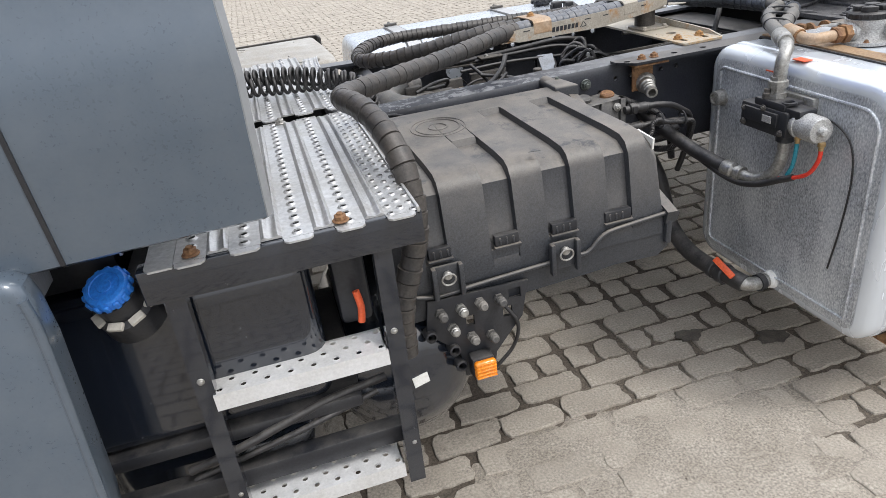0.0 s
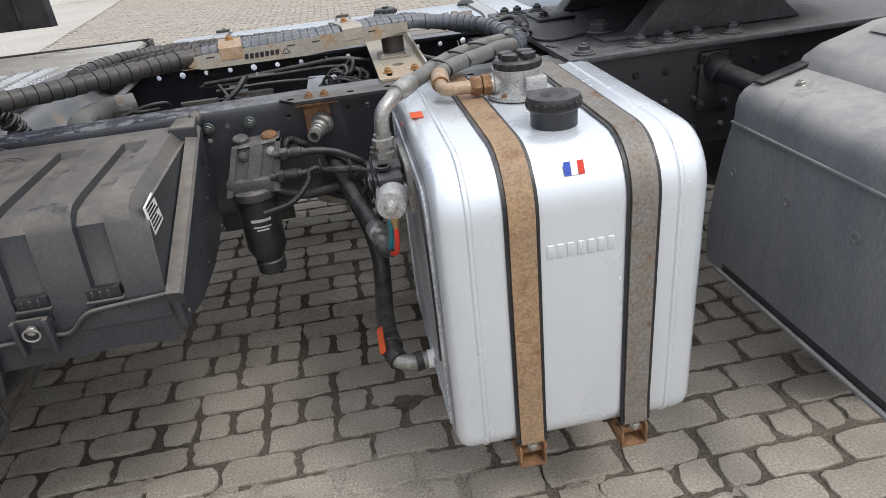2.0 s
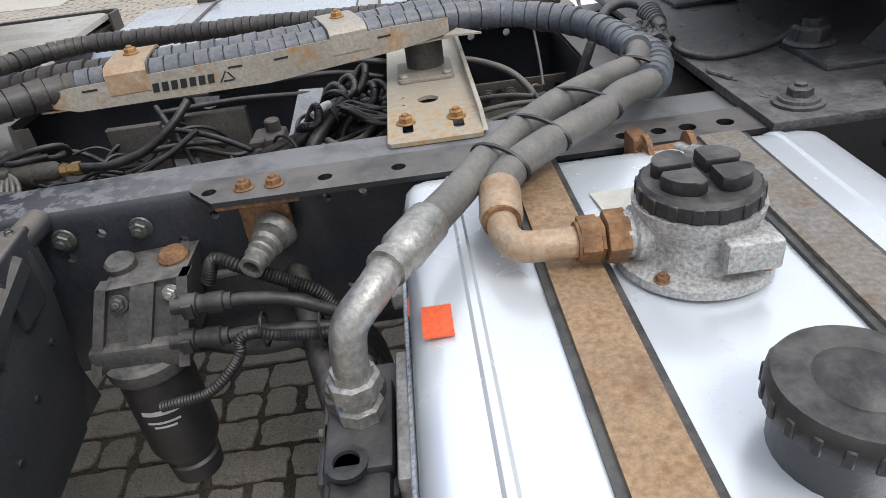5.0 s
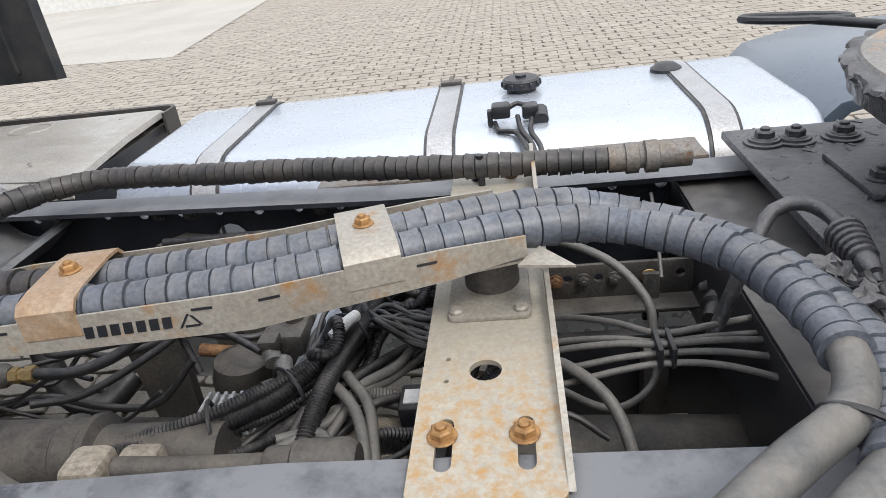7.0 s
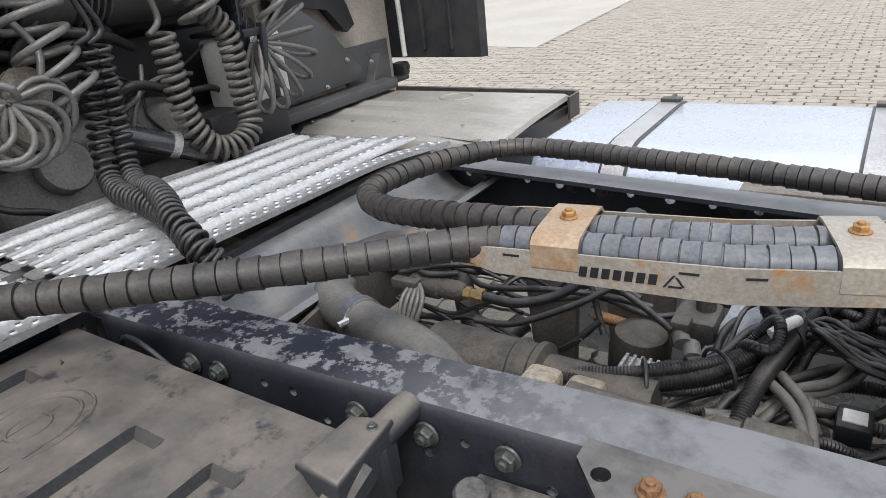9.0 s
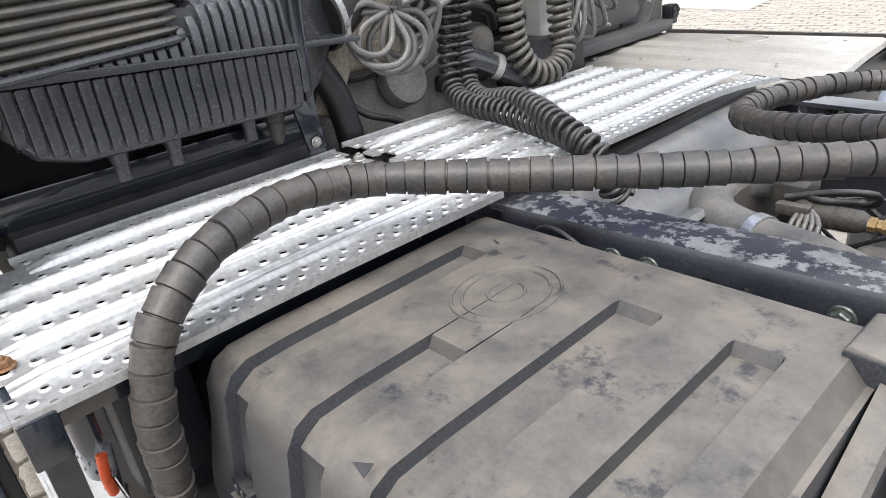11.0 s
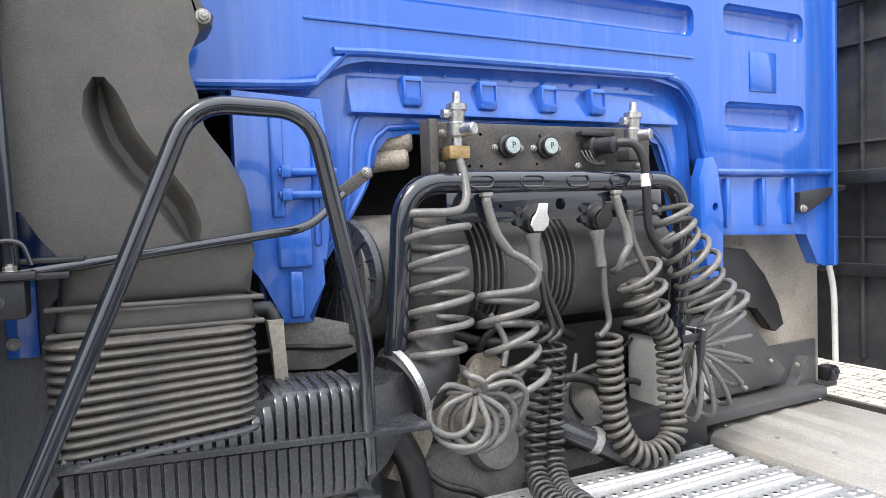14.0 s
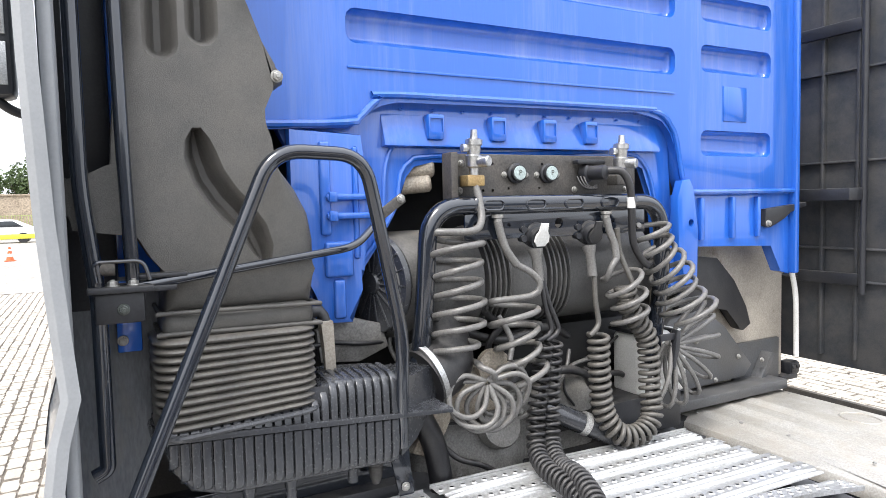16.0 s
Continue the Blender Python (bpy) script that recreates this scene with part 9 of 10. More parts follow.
for k in range(9):
    a = radians(40 - 19 * k)
    ln = 0.215 - 0.008 * abs(k - 3)
    c = Vector((-1.30, 0.755, 1.165))
    d = Vector((0.0, math.cos(a), math.sin(a)))
    w = Vector((1, 0, 0)) * 0.028 + Vector((0, -math.sin(a), math.cos(a))) * 0.007
    bm = B()
    tube(bm, [c - w * 0.4, c + d * ln * 0.5 - w, c + d * ln * 0.93 - w * 0.7, c + d * ln + w * 0.0, c + d * ln * 0.93 + w * 0.7, c + d * ln * 0.5 + w, c + w * 0.4], 0.0066, 12)
    part("loop", bm, M_COIL, fan)
bm = B()
prism(bm, [(0.742, 1.10), (0.752, 1.10), (0.768, 1.16), (0.775, 1.21), (0.760, 1.215), (0.752, 1.165)], "x", -1.29, -1.268, 0.003)
box(bm, (-1.285, 0.70, 1.185), (-1.275, 0.765, 1.205), 0.003)
part("tie_strap", bm, M_BLACK, fan)


rings_thing = thing("coil_hose", (-1.28, 0.1, 1.1), "open loose rings of a grey spiral air hose", "coil hose", "coil hoses")
for k in range(7):
    a = radians(205 + 24 * k)
    reach = 0.125 - 0.003 * abs(k - 4)
    c = Vector((-1.27, 0.105, 1.155))
    d = Vector((0.0, math.cos(a), math.sin(a)))
    side = Vector((0.25, -math.sin(a), math.cos(a))) * (0.05 + 0.006 * (k % 3)) + Vector((0.02 * (k % 2), 0, 0))
    bm = B()
    tube(bm, [c - side * 0.12, c + d * reach * 0.35 - side * 0.9, c + d * reach * 0.75 - side * 0.85, c + d * reach, c + d * reach * 0.75 + side * 0.85, c + d * reach * 0.35 + side * 0.9, c + side * 0.12], 0.0068, 12)
    part("ring", bm, M_COIL, rings_thing)


# ---- engine parts under the tunnel ----
def engine_bay():
    t = thing("air_drum", (-1.5, 0.3, 1.39), "black plastic air drum with grooved bands and a finned round end", "air duct")
    bm = B()
    prof = [(0.10, 0), (0.135, 0.004), (0.14, 0.02)]
    for base in (0.255, 0.455):
        prof += [(0.14, base)]
        for k in range(5):
            h = base + k * 0.0165
            prof += [(0.126, h + 0.002), (0.126, h + 0.008), (0.146, h + 0.010), (0.147, h + 0.013), (0.145, h + 0.0165)]
        prof += [(0.14, base + 0.086)]
    prof += [(0.14, 0.86), (0.12, 0.88), (0, 0.885)]
    lathe(bm, (-1.505, -0.09, 1.39), (0, 1, 0), prof, 36, cap=False)
    part("shell", bm, M_DRUM, t)
    bm = B()
    lathe(bm, (-1.47, -0.10, 1.40), (0.35, -1, 0), [(0.125, -0.01), (0.13, 0), (0.125, 0.012), (0.03, 0.012), (0.026, 0.02), (0, 0.02)], 32, cap=False)
    end = part("round_end", bm, M_AIRBOX, t)
    a, u, w = frame_for((0.35, -1, 0))
    for k in range(18):
        th = 2 * math.pi * k / 18
        d = u * math.cos(th) + w * math.sin(th)
        bm = B()
        cyl(bm, Vector((-1.47, -0.10, 1.40)) + a * 0.013 + d * 0.03, Vector((-1.47, -0.10, 1.40)) + a * 0.013 + d * 0.122, 0.003, n=6)
        part("fin", bm, M_AIRBOX, end)
    g = thing("gearbox", (-1.5, 0.3, 0.9), "dirty grey gearbox housing with a round cover and beige casting", "gearbox")
    bm = B()
    box(bm, (-1.70, -0.02, 0.62), (-1.45, 0.62, 1.06), 0.05, 4)
    lathe(bm, (-1.50, 0.20, 0.93), (1, 0.05, 0.35), [(0.17, -0.05), (0.16, 0.03), (0.14, 0.05), (0.10, 0.06)], 28)
    part("housing", bm, M_CASTGREY, g)
    bm = B()
    lathe(bm, (-1.41, 0.235, 0.985), (1, 0.0, 0.35), [(0.062, -0.03), (0.062, 0.0), (0.058, 0.006), (0, 0.007)], 26, cap=False)
    part("round_cover", bm, M_CASTGREY, g)
    for k in range(5):
        th = 0.4 + k * 0.9
        bolt(g, (-1.425, 0.19 + 0.13 * math.cos(th), 0.96 + 0.12 * math.sin(th)), (1, 0, 0.35), 0.010, M_CASTGREY)
    bm = B()
    box(bm, (-1.46, 0.04, 1.03), (-1.385, 0.23, 1.16), 0.03, 3)
    lathe(bm, (-1.385, 0.19, 1.16), (1, 0, 0.1), [(0.05, 0), (0.05, 0.02), (0.03, 0.03)], 18)
    part("casting", bm, M_BEIGE, g, "beige oily casting")
    bm = B()
    prism(bm, [(-0.06, 0.98), (0.02, 1.12), (0.06, 1.13), (0.05, 1.04), (0.0, 0.95)], "x", -1.40, -1.36, 0.008)
    part("side_bracket", bm, M_BEIGE, g)
    for pts, r, m in (([(-1.34, -0.06, 1.10), (-1.33, -0.02, 1.02), (-1.33, 0.0, 0.93), (-1.34, 0.01, 0.84)], 0.030, M_RUBBER),
                      ([(-1.38, 0.36, 1.02), (-1.34, 0.43, 0.985), (-1.31, 0.52, 0.94), (-1.29, 0.60, 0.90)], 0.030, M_AIRBOX),
                      ([(-1.36, 0.02, 0.99), (-1.34, 0.06, 0.95), (-1.33, 0.12, 0.925), (-1.33, 0.16, 0.90)], 0.008, M_RUBBER),
                      ([(-1.40, -0.10, 1.2), (-1.38, -0.03, 1.1), (-1.36, -0.02, 1.0)], 0.008, M_RUBBER),
                      ([(-1.45, 0.12, 1.26), (-1.42, 0.25, 1.22), (-1.42, 0.40, 1.24), (-1.45, 0.5, 1.2)], 0.012, M_RUBBER),
                      ([(-1.42, 0.38, 1.08), (-1.38, 0.42, 1.12), (-1.38, 0.50, 1.10), (-1.42, 0.56, 1.05)], 0.012, M_RUBBER)):
        bm = B()
        tube(bm, pts, r, 12)
        part("hose", bm, m, g)
    bm = B()
    lathe(bm, (-1.332, 0.452, 0.977), (0.25, 0.85, -0.42), [(0.033, 0), (0.033, 0.02)], 18)
    part("hose_clamp", bm, M_CASTALU, g)
    rnd = random.Random(41)
    for k in range(20):
        pts = [Vector((rnd.uniform(-1.47, -1.40), rnd.uniform(-0.24, 0.62), rnd.uniform(1.0, 1.28)))]
        a = rnd.uniform(0, 6.28)
        for j in range(4):
            a += rnd.uniform(-0.7, 0.7)
            q = pts[-1] + Vector((rnd.uniform(-0.02, 0.02), math.cos(a) * 0.07, math.sin(a) * 0.05))
            q.x = min(max(q.x, -1.48), -1.385)
            pts.append(q)
        bm = B()
        tube(bm, pts, rnd.choice((0.004, 0.006, 0.009, 0.012)), 12)
        part("engine_line", bm, (M_RUBBER, M_RUBBER, M_CASTGREY, M_COIL)[k % 4], g)
    w = thing("reservoir", (-1.45, 0.75, 1.1), "white plastic reservoir strapped beside the engine", "reservoir")
    bm = B()
    box(bm, (-1.50, 0.715, 0.985), (-1.375, 0.925, 1.185), 0.022, 4)
    part("bottle", bm, M_WHITE, w)
    bm = B()
    box(bm, (-1.505, 0.705, 1.186), (-1.37, 0.80, 1.2), 0.006)
    box(bm, (-1.505, 0.85, 0.94), (-1.370, 0.872, 1.19), 0.004)
    part("strap", bm, M_BLACK, w)
    bm = B()
    box(bm, (-1.55, 0.60, 0.88), (-1.36, 0.88, 1.0), 0.012)
    part("tray", bm, M_BLACK, w)
    p = thing("heat_shield", (-1.6, 0.55, 1.1), "dark engine side with brackets and pipes", "engine")
    # block and beam in the shade colour, as dark gaps behind the hoses
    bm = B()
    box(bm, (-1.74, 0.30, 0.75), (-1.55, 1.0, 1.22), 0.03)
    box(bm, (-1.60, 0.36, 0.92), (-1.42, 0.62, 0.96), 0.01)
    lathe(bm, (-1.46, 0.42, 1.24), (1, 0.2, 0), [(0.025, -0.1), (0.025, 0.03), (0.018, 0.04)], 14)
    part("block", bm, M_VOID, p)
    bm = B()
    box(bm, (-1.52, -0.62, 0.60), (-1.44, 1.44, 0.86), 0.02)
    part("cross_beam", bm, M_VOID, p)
    s = thing("foil_bracket", (-1.5, -0.2, 1.2), "crumpled dull metal shield beside the air filter", "heat shield")
    bm = B()
    prism(bm, [(-0.26, 1.22), (-0.16, 1.21), (-0.08, 1.24), (-0.10, 1.30), (-0.20, 1.33), (-0.27, 1.30)], "x", -1.46, -1.44, 0.004)
    part("shield", bm, M_CASTGREY, s)
    d = thing("dark_fabric_duct", (-1.45, 0.03, 1.72), "dusty beige duct end in the cab tunnel", "duct")
    bm = B()
    cyl(bm, (-1.50, -0.04, 1.69), (-1.46, 0.07, 1.695), 0.026, n=16, bev=0.006)
    cyl(bm, (-1.50, -0.05, 1.645), (-1.46, 0.06, 1.655), 0.024, n=16, bev=0.006)
    part("duct", bm, M_BEIGE, d)


engine_bay()

# ---- between the rails: pipes, looms, cables ----
def charge_pipe():
    t = thing("coolant_pipe", (-0.6, 0.25, 0.8), "grey rubber elbow hose with a steel clip inside the frame", "hose")
    bm = B()
    tube(bm, [(-0.55, 0.43, 0.83), (-0.635, 0.39, 0.828), (-0.672, 0.31, 0.82), (-0.64, 0.235, 0.81), (-0.555, 0.195, 0.805), (-0.45, 0.175, 0.80), (-0.38, 0.165, 0.78), (-0.32, 0.16, 0.735)], 0.037, 20)
    part("elbow_hose", bm, M_HOSEPLAIN, t)
    bm = B()
    lathe(bm, (-0.56, 0.197, 0.805), (1, -0.3, -0.02), [(0.0385, 0), (0.0405, 0.001), (0.0405, 0.019), (0.0385, 0.020)], 26)
    lathe(bm, (-0.547, 0.155, 0.822), (0.3, 1, 0), [(0.006, -0.012), (0.006, 0.014)], 8)
    part("hose_clip", bm, M_SEALER, t, "bright steel hose clip")
    bm = B()
    lathe(bm, (-0.60, 0.41, 0.829), (1, 0.45, 0), [(0.0395, 0), (0.0395, 0.02)], 22)
    part("band", bm, M_STRAP2, t)
    p = thing("air_pipe", (-0.2, 0.2, 0.77), "dusty brown corrugated air pipe along the near rail", "pipe")
    bm = B()
    lathe(bm, (-0.42, 0.215, 0.775), (1, 0.0, -0.01), [(0.04, 0), (0.045, 0.01), (0.045, 0.14), (0.05, 0.145), (0.05, 0.15), (0.045, 0.155), (0.045, 0.17), (0.05, 0.175), (0.05, 0.185), (0.036, 0.19), (0.036, 0.34)], 22)
    part("pipe", bm, M_ENGINE, p)
    bm = B()
    for x in (-0.215, -0.155):
        box(bm, (x - 0.026, 0.14, 0.775), (x + 0.024, 0.19, 0.818), 0.010)
    part("clip_block", bm, M_BEIGE, p)
    bm = B()
    tube(bm, [(-0.17, 0.15, 0.815), (-0.08, 0.15, 0.812), (0.0, 0.148, 0.815)], 0.014, 12)
    lathe(bm, (0.0, 0.148, 0.815), (1, 0, 0), [(0.017, 0), (0.02, 0.004), (0.02, 0.03), (0.026, 0.034), (0.027, 0.09), (0.02, 0.10)], 16)
    part("connector_pipe", bm, M_ENGINE, p)


charge_pipe()


def control_unit():
    t = thing("control_unit", (-0.11, 0.31, 0.74), "small finned aluminium control unit with plugged cables", "control unit")
    bm = B()
    box(bm, (-0.165, 0.262, 0.72), (-0.07, 0.345, 0.752), 0.004)
    part("case", bm, M_CASTALU, t)
    for k in range(8):
        bm = B()
        box(bm, (-0.16 + k * 0.0115, 0.266, 0.752), (-0.155 + k * 0.0115, 0.341, 0.759), 0.001, 1)
        part("fin", bm, M_CASTALU, t)
    b = thing("support_strip", (-0.03, 0.55, 0.72), "pale painted steel strip standing between the rails", "bracket")
    bm = B()
    loft(bm, [[(-0.085, 0.42, 0.70), (-0.035, 0.41, 0.70), (-0.035, 0.41, 0.704), (-0.085, 0.42, 0.704)],
              [(-0.055, 0.52, 0.745), (-0.005, 0.51, 0.745), (-0.005, 0.51, 0.749), (-0.055, 0.52, 0.749)],
              [(-0.035, 0.62, 0.80), (0.02, 0.61, 0.80), (0.02, 0.61, 0.804), (-0.035, 0.62, 0.804)]])
    part("strip", bm, M_STRIP, b)
    v = thing("solenoid_valve", (-0.1, 0.5, 0.72), "dusty black solenoid valve with two connectors", "valve")
    bm = B()
    box(bm, (-0.13, 0.46, 0.70), (-0.06, 0.54, 0.76), 0.01)
    cyl(bm, (-0.085, 0.51, 0.755), (-0.085, 0.51, 0.785), 0.016, n=14, bev=0.003)
    box(bm, (-0.125, 0.44, 0.74), (-0.095, 0.47, 0.765), 0.004)
    lathe(bm, (-0.19, 0.50, 0.665), (0.1, 0, 1), [(0.05, -0.05), (0.052, 0.0), (0.045, 0.03), (0.02, 0.04)], 20)
    part("valve_body", bm, M_ENGINE, v)
    bm = B()
    cyl(bm, (-0.10, 0.43, 0.735), (-0.115, 0.46, 0.745), 0.014, n=12)
    cyl(bm, (-0.08, 0.41, 0.725), (-0.09, 0.44, 0.73), 0.014, n=12)
    part("connector", bm, M_CASTGREY, v)


control_unit()


def looms():
    t = thing("cable_loom", (0.05, 0.45, 0.78), "tangled loom of black corrugated conduits tied inside the frame", "cable loom")
    rnd = random.Random(11)
    main = [(-0.20, 0.205, 0.79), (-0.12, 0.225, 0.792), (-0.05, 0.265, 0.795), (0.0, 0.32, 0.80), (0.035, 0.38, 0.805), (0.06, 0.45, 0.81), (0.085, 0.52, 0.80), (0.12, 0.56, 0.78)]
    for k in range(13):
        o = Vector((rnd.uniform(-0.02, 0.02), rnd.uniform(-0.024, 0.024), rnd.uniform(-0.03, 0.018)))
        pts = [Vector(p) + o * (0.6 + 0.5 * math.sin(j + k)) for j, p in enumerate(main)]
        bm = B()
        rough_hose(bm, pts, rnd.choice((0.0075, 0.009, 0.0115)))
        part("conduit", bm, M_RUBBER, t)
    # loops at the top of the loom
    for c, r, tilt in (((0.065, 0.53, 0.815), 0.045, 0.3), ((0.085, 0.545, 0.82), 0.05, -0.3), ((0.05, 0.50, 0.82), 0.038, 0.8), ((0.105, 0.50, 0.80), 0.045, 0.1), ((0.02, 0.345, 0.825), 0.03, 0.2), ((0.12, 0.55, 0.79), 0.06, 0.5), ((0.14, 0.52, 0.775), 0.05, 1.1), ((0.03, 0.46, 0.80), 0.04, 1.7)):
        pts = []
        for j in range(13):
            a = 2 * math.pi * j / 12
            pts.append(Vector(c) + Vector((r * 0.7 * math.cos(a + tilt), r * math.sin(a), 0.018 * math.cos(a * 1.0 + tilt) + 0.010 * math.sin(2 * a))))
        bm = B()
        rough_hose(bm, pts, 0.0085)
        part("loop", bm, M_RUBBER, t)
    bm = B()
    rough_hose(bm, [(0.06, 0.41, 0.815), (0.045, 0.34, 0.815), (0.03, 0.27, 0.81), (0.02, 0.21, 0.79), (0.015, 0.17, 0.76)], 0.0125)
    part("conduit", bm, M_RUBBER, t)
    for p, d in (((-0.02, 0.29, 0.80), (0.6, 0.7, 0)), ((0.04, 0.39, 0.81), (0.5, 0.85, 0)), ((0.06, 0.46, 0.812), (0.4, 0.9, 0)), ((-0.10, 0.235, 0.795), (1, 0.4, 0))):
        bm = B()
        a, u, w = frame_for(d)
        sweep(bm, [Vector(p) + u * math.cos(2 * math.pi * j / 20) * 0.032 + w * math.sin(2 * math.pi * j / 20) * 0.027 for j in range(21)], 0.0028, 6, cap=False)
        part("cable_tie", bm, M_BLACK, t)
    bm = B()
    tube(bm, [(0.03, 0.345, 0.835), (0.045, 0.365, 0.842), (0.055, 0.385, 0.84)], 0.008, 12)
    part("tape_band", bm, M_WHITE, t)
    w = thing("wire_bundle", (0.12, 0.42, 0.8), "fan of thin black wires running under the mounting plate", "wires")
    for k in range(14):
        f = k / 13
        bm = B()
        j = [rnd.uniform(-1, 1) for _ in range(6)]
        tube(bm, [(0.045 + 0.01 * f, 0.385 + 0.005 * k, 0.81 + 0.008 * j[0]), (0.085, 0.415 - 0.02 * f + 0.014 * j[1], 0.82 + 0.008 * j[2]), (0.13, 0.425 - 0.05 * f + 0.012 * j[3], 0.812 - 0.012 * f), (0.175, 0.415 - 0.06 * f + 0.010 * j[4], 0.80 + 0.008 * j[5]), (0.24, 0.40 - 0.07 * f, 0.79)], 0.0042, 12)
        part("wire", bm, M_RUBBER, w)
    for pts in ([(0.03, 0.30, 0.80), (0.07, 0.25, 0.80), (0.09, 0.20, 0.79), (0.10, 0.14, 0.76)], [(0.05, 0.31, 0.80), (0.085, 0.26, 0.795), (0.10, 0.2, 0.78), (0.11, 0.13, 0.75)],
                [(-0.02, 0.20, 0.78), (0.03, 0.22, 0.79), (0.06, 0.18, 0.78), (0.05, 0.12, 0.74)]):
        bm = B()
        tube(bm, pts, 0.007, 12)
        part("wire", bm, M_HOSEPLAIN, w)
    # more leads crossing under the loom
    rnd = random.Random(29)
    for k in range(22):
        x, y = rnd.uniform(-0.12, 0.05), rnd.uniform(0.16, 0.36)
        a = rnd.uniform(0.5, 1.2)
        z = rnd.uniform(0.735, 0.79)
        pts = [Vector((x, y, z))]
        for j in range(5):
            a += rnd.uniform(-0.45, 0.45)
            q = pts[-1] + Vector((math.cos(a), math.sin(a), 0)) * rnd.uniform(0.05, 0.085)
            q.z = z + rnd.uniform(-0.02, 0.02)
            pts.append(q)
        bm = B()
        if k % 3:
            tube(bm, pts, rnd.choice((0.004, 0.0055, 0.0065)), 12)
        else:
            rough_hose(bm, pts, rnd.choice((0.008, 0.010)))
        part("lead", bm, M_RUBBER if k % 5 else M_HOSEPLAIN, w)
    h = thing("plug_cluster", (0.14, 0.3, 0.74), "black multi-pin plugs on the gearbox side", "plug")
    bm = B()
    box(bm, (0.115, 0.27, 0.735), (0.155, 0.32, 0.775), 0.006)
    box(bm, (0.13, 0.21, 0.71), (0.18, 0.27, 0.755), 0.01)
    cyl(bm, (0.15, 0.25, 0.74), (0.16, 0.20, 0.72), 0.022, n=12)
    part("plug", bm, M_BLACK, h)
    bm = B()
    box(bm, (0.122, 0.28, 0.775), (0.148, 0.305, 0.777))
    part("plug_label", bm, M_WHITE, h)
    g = thing("axle_casting", (0.05, 0.3, 0.6), "dusty beige casting under the cables", "casting")
    bm = B()
    lathe(bm, (0.06, 0.25, 0.62), (0, 0.1, 1), [(0.12, -0.1), (0.115, 0.03), (0.09, 0.09), (0.05, 0.115), (0, 0.12)], 26, cap=False)
    box(bm, (-0.03, 0.12, 0.66), (0.10, 0.20, 0.74), 0.02)
    part("casting", bm, M_BEIGE, g)


looms()


def small_lines():
    t = thing("air_line", (-0.45, 0.4, 0.78), "grey cylinder valve with brass union and black air line", "air line")
    bm = B()
    lathe(bm, (-0.555, 0.345, 0.80), (1, 0.05, -0.02), [(0.015, 0), (0.022, 0.01), (0.022, 0.06), (0.018, 0.065), (0.018, 0.10), (0.012, 0.11)], 16)
    box(bm, (-0.60, 0.36, 0.79), (-0.545, 0.42, 0.835), 0.006)
    box(bm, (-0.575, 0.31, 0.80), (-0.52, 0.33, 0.82), 0.004)
    part("valve", bm, M_ENGINE, t)
    bm = B()
    lathe(bm, (-0.445, 0.35, 0.797), (1, 0.05, 0), [(0.012, 0), (0.012, 0.012), (0.009, 0.013), (0.009, 0.02), (0.0125, 0.021), (0.0125, 0.036)], 6)
    part("union", bm, M_BRASS, t)
    bm = B()
    tube(bm, [(-0.41, 0.352, 0.797), (-0.36, 0.36, 0.79), (-0.30, 0.385, 0.80), (-0.25, 0.42, 0.83), (-0.22, 0.46, 0.86)], 0.0085, 12)
    part("line", bm, M_RUBBER, t)
    for k in range(5):
        bm = B()
        tube(bm, [(-0.53, 0.33 + 0.006 * k, 0.815), (-0.50 - 0.01 * k, 0.30, 0.80), (-0.505 - 0.008 * k, 0.27, 0.75), (-0.50 - 0.006 * k, 0.25, 0.68)], 0.0042, 12)
        part("thin_line", bm, M_COIL, t)
    for pts in ([(-0.57, 0.34, 0.82), (-0.50, 0.36, 0.835), (-0.45, 0.39, 0.83), (-0.46, 0.42, 0.80), (-0.52, 0.44, 0.79)], [(-0.70, 0.42, 0.80), (-0.60, 0.40, 0.81), (-0.52, 0.34, 0.825), (-0.47, 0.37, 0.82)],
                [(-0.42, 0.33, 0.76), (-0.36, 0.36, 0.75), (-0.28, 0.42, 0.77), (-0.22, 0.46, 0.80)], [(-0.30, 0.50, 0.80), (-0.20, 0.47, 0.78), (-0.12, 0.44, 0.75)],
                [(-0.32, 0.55, 0.83), (-0.28, 0.50, 0.78), (-0.24, 0.46, 0.70)], [(-0.34, 0.60, 0.80), (-0.15, 0.62, 0.80), (0.1, 0.60, 0.79)]):
        bm = B()
        tube(bm, pts, 0.006, 12)
        part("line", bm, M_RUBBER, t)
    rnd = random.Random(31)
    for k in range(11):
        x, y, z = rnd.uniform(-0.68, -0.45), rnd.uniform(0.32, 0.60), rnd.uniform(0.70, 0.80)
        a = rnd.uniform(-0.6, 0.6)
        pts = [Vector((x, y, z))]
        for j in range(5):
            a += rnd.uniform(-0.5, 0.5)
            q = pts[-1] + Vector((math.cos(a), math.sin(a), 0)) * rnd.uniform(0.06, 0.10)
            q.y = min(max(q.y, 0.27), 0.68)
            q.z = z + rnd.uniform(-0.04, 0.03)
            pts.append(q)
        bm = B()
        tube(bm, pts, rnd.choice((0.003, 0.004, 0.006)), 12)
        part("line", bm, M_RUBBER, t)
    # fixings further back
    d = thing("spring_hanger", (-0.35, 0.6, 0.5), "dark steel hanger plates and links deep in the frame", "bracket")
    for x0, x1, y in ((-0.46, -0.34, 0.60), (-0.30, -0.16, 0.63)):
        bm = B()
        prism(bm, [(x0, 0.78), (x1, 0.78), (x1 - 0.02, 0.30), (x0 + 0.03, 0.30)], "y", y - 0.012, y + 0.012, 0.004)
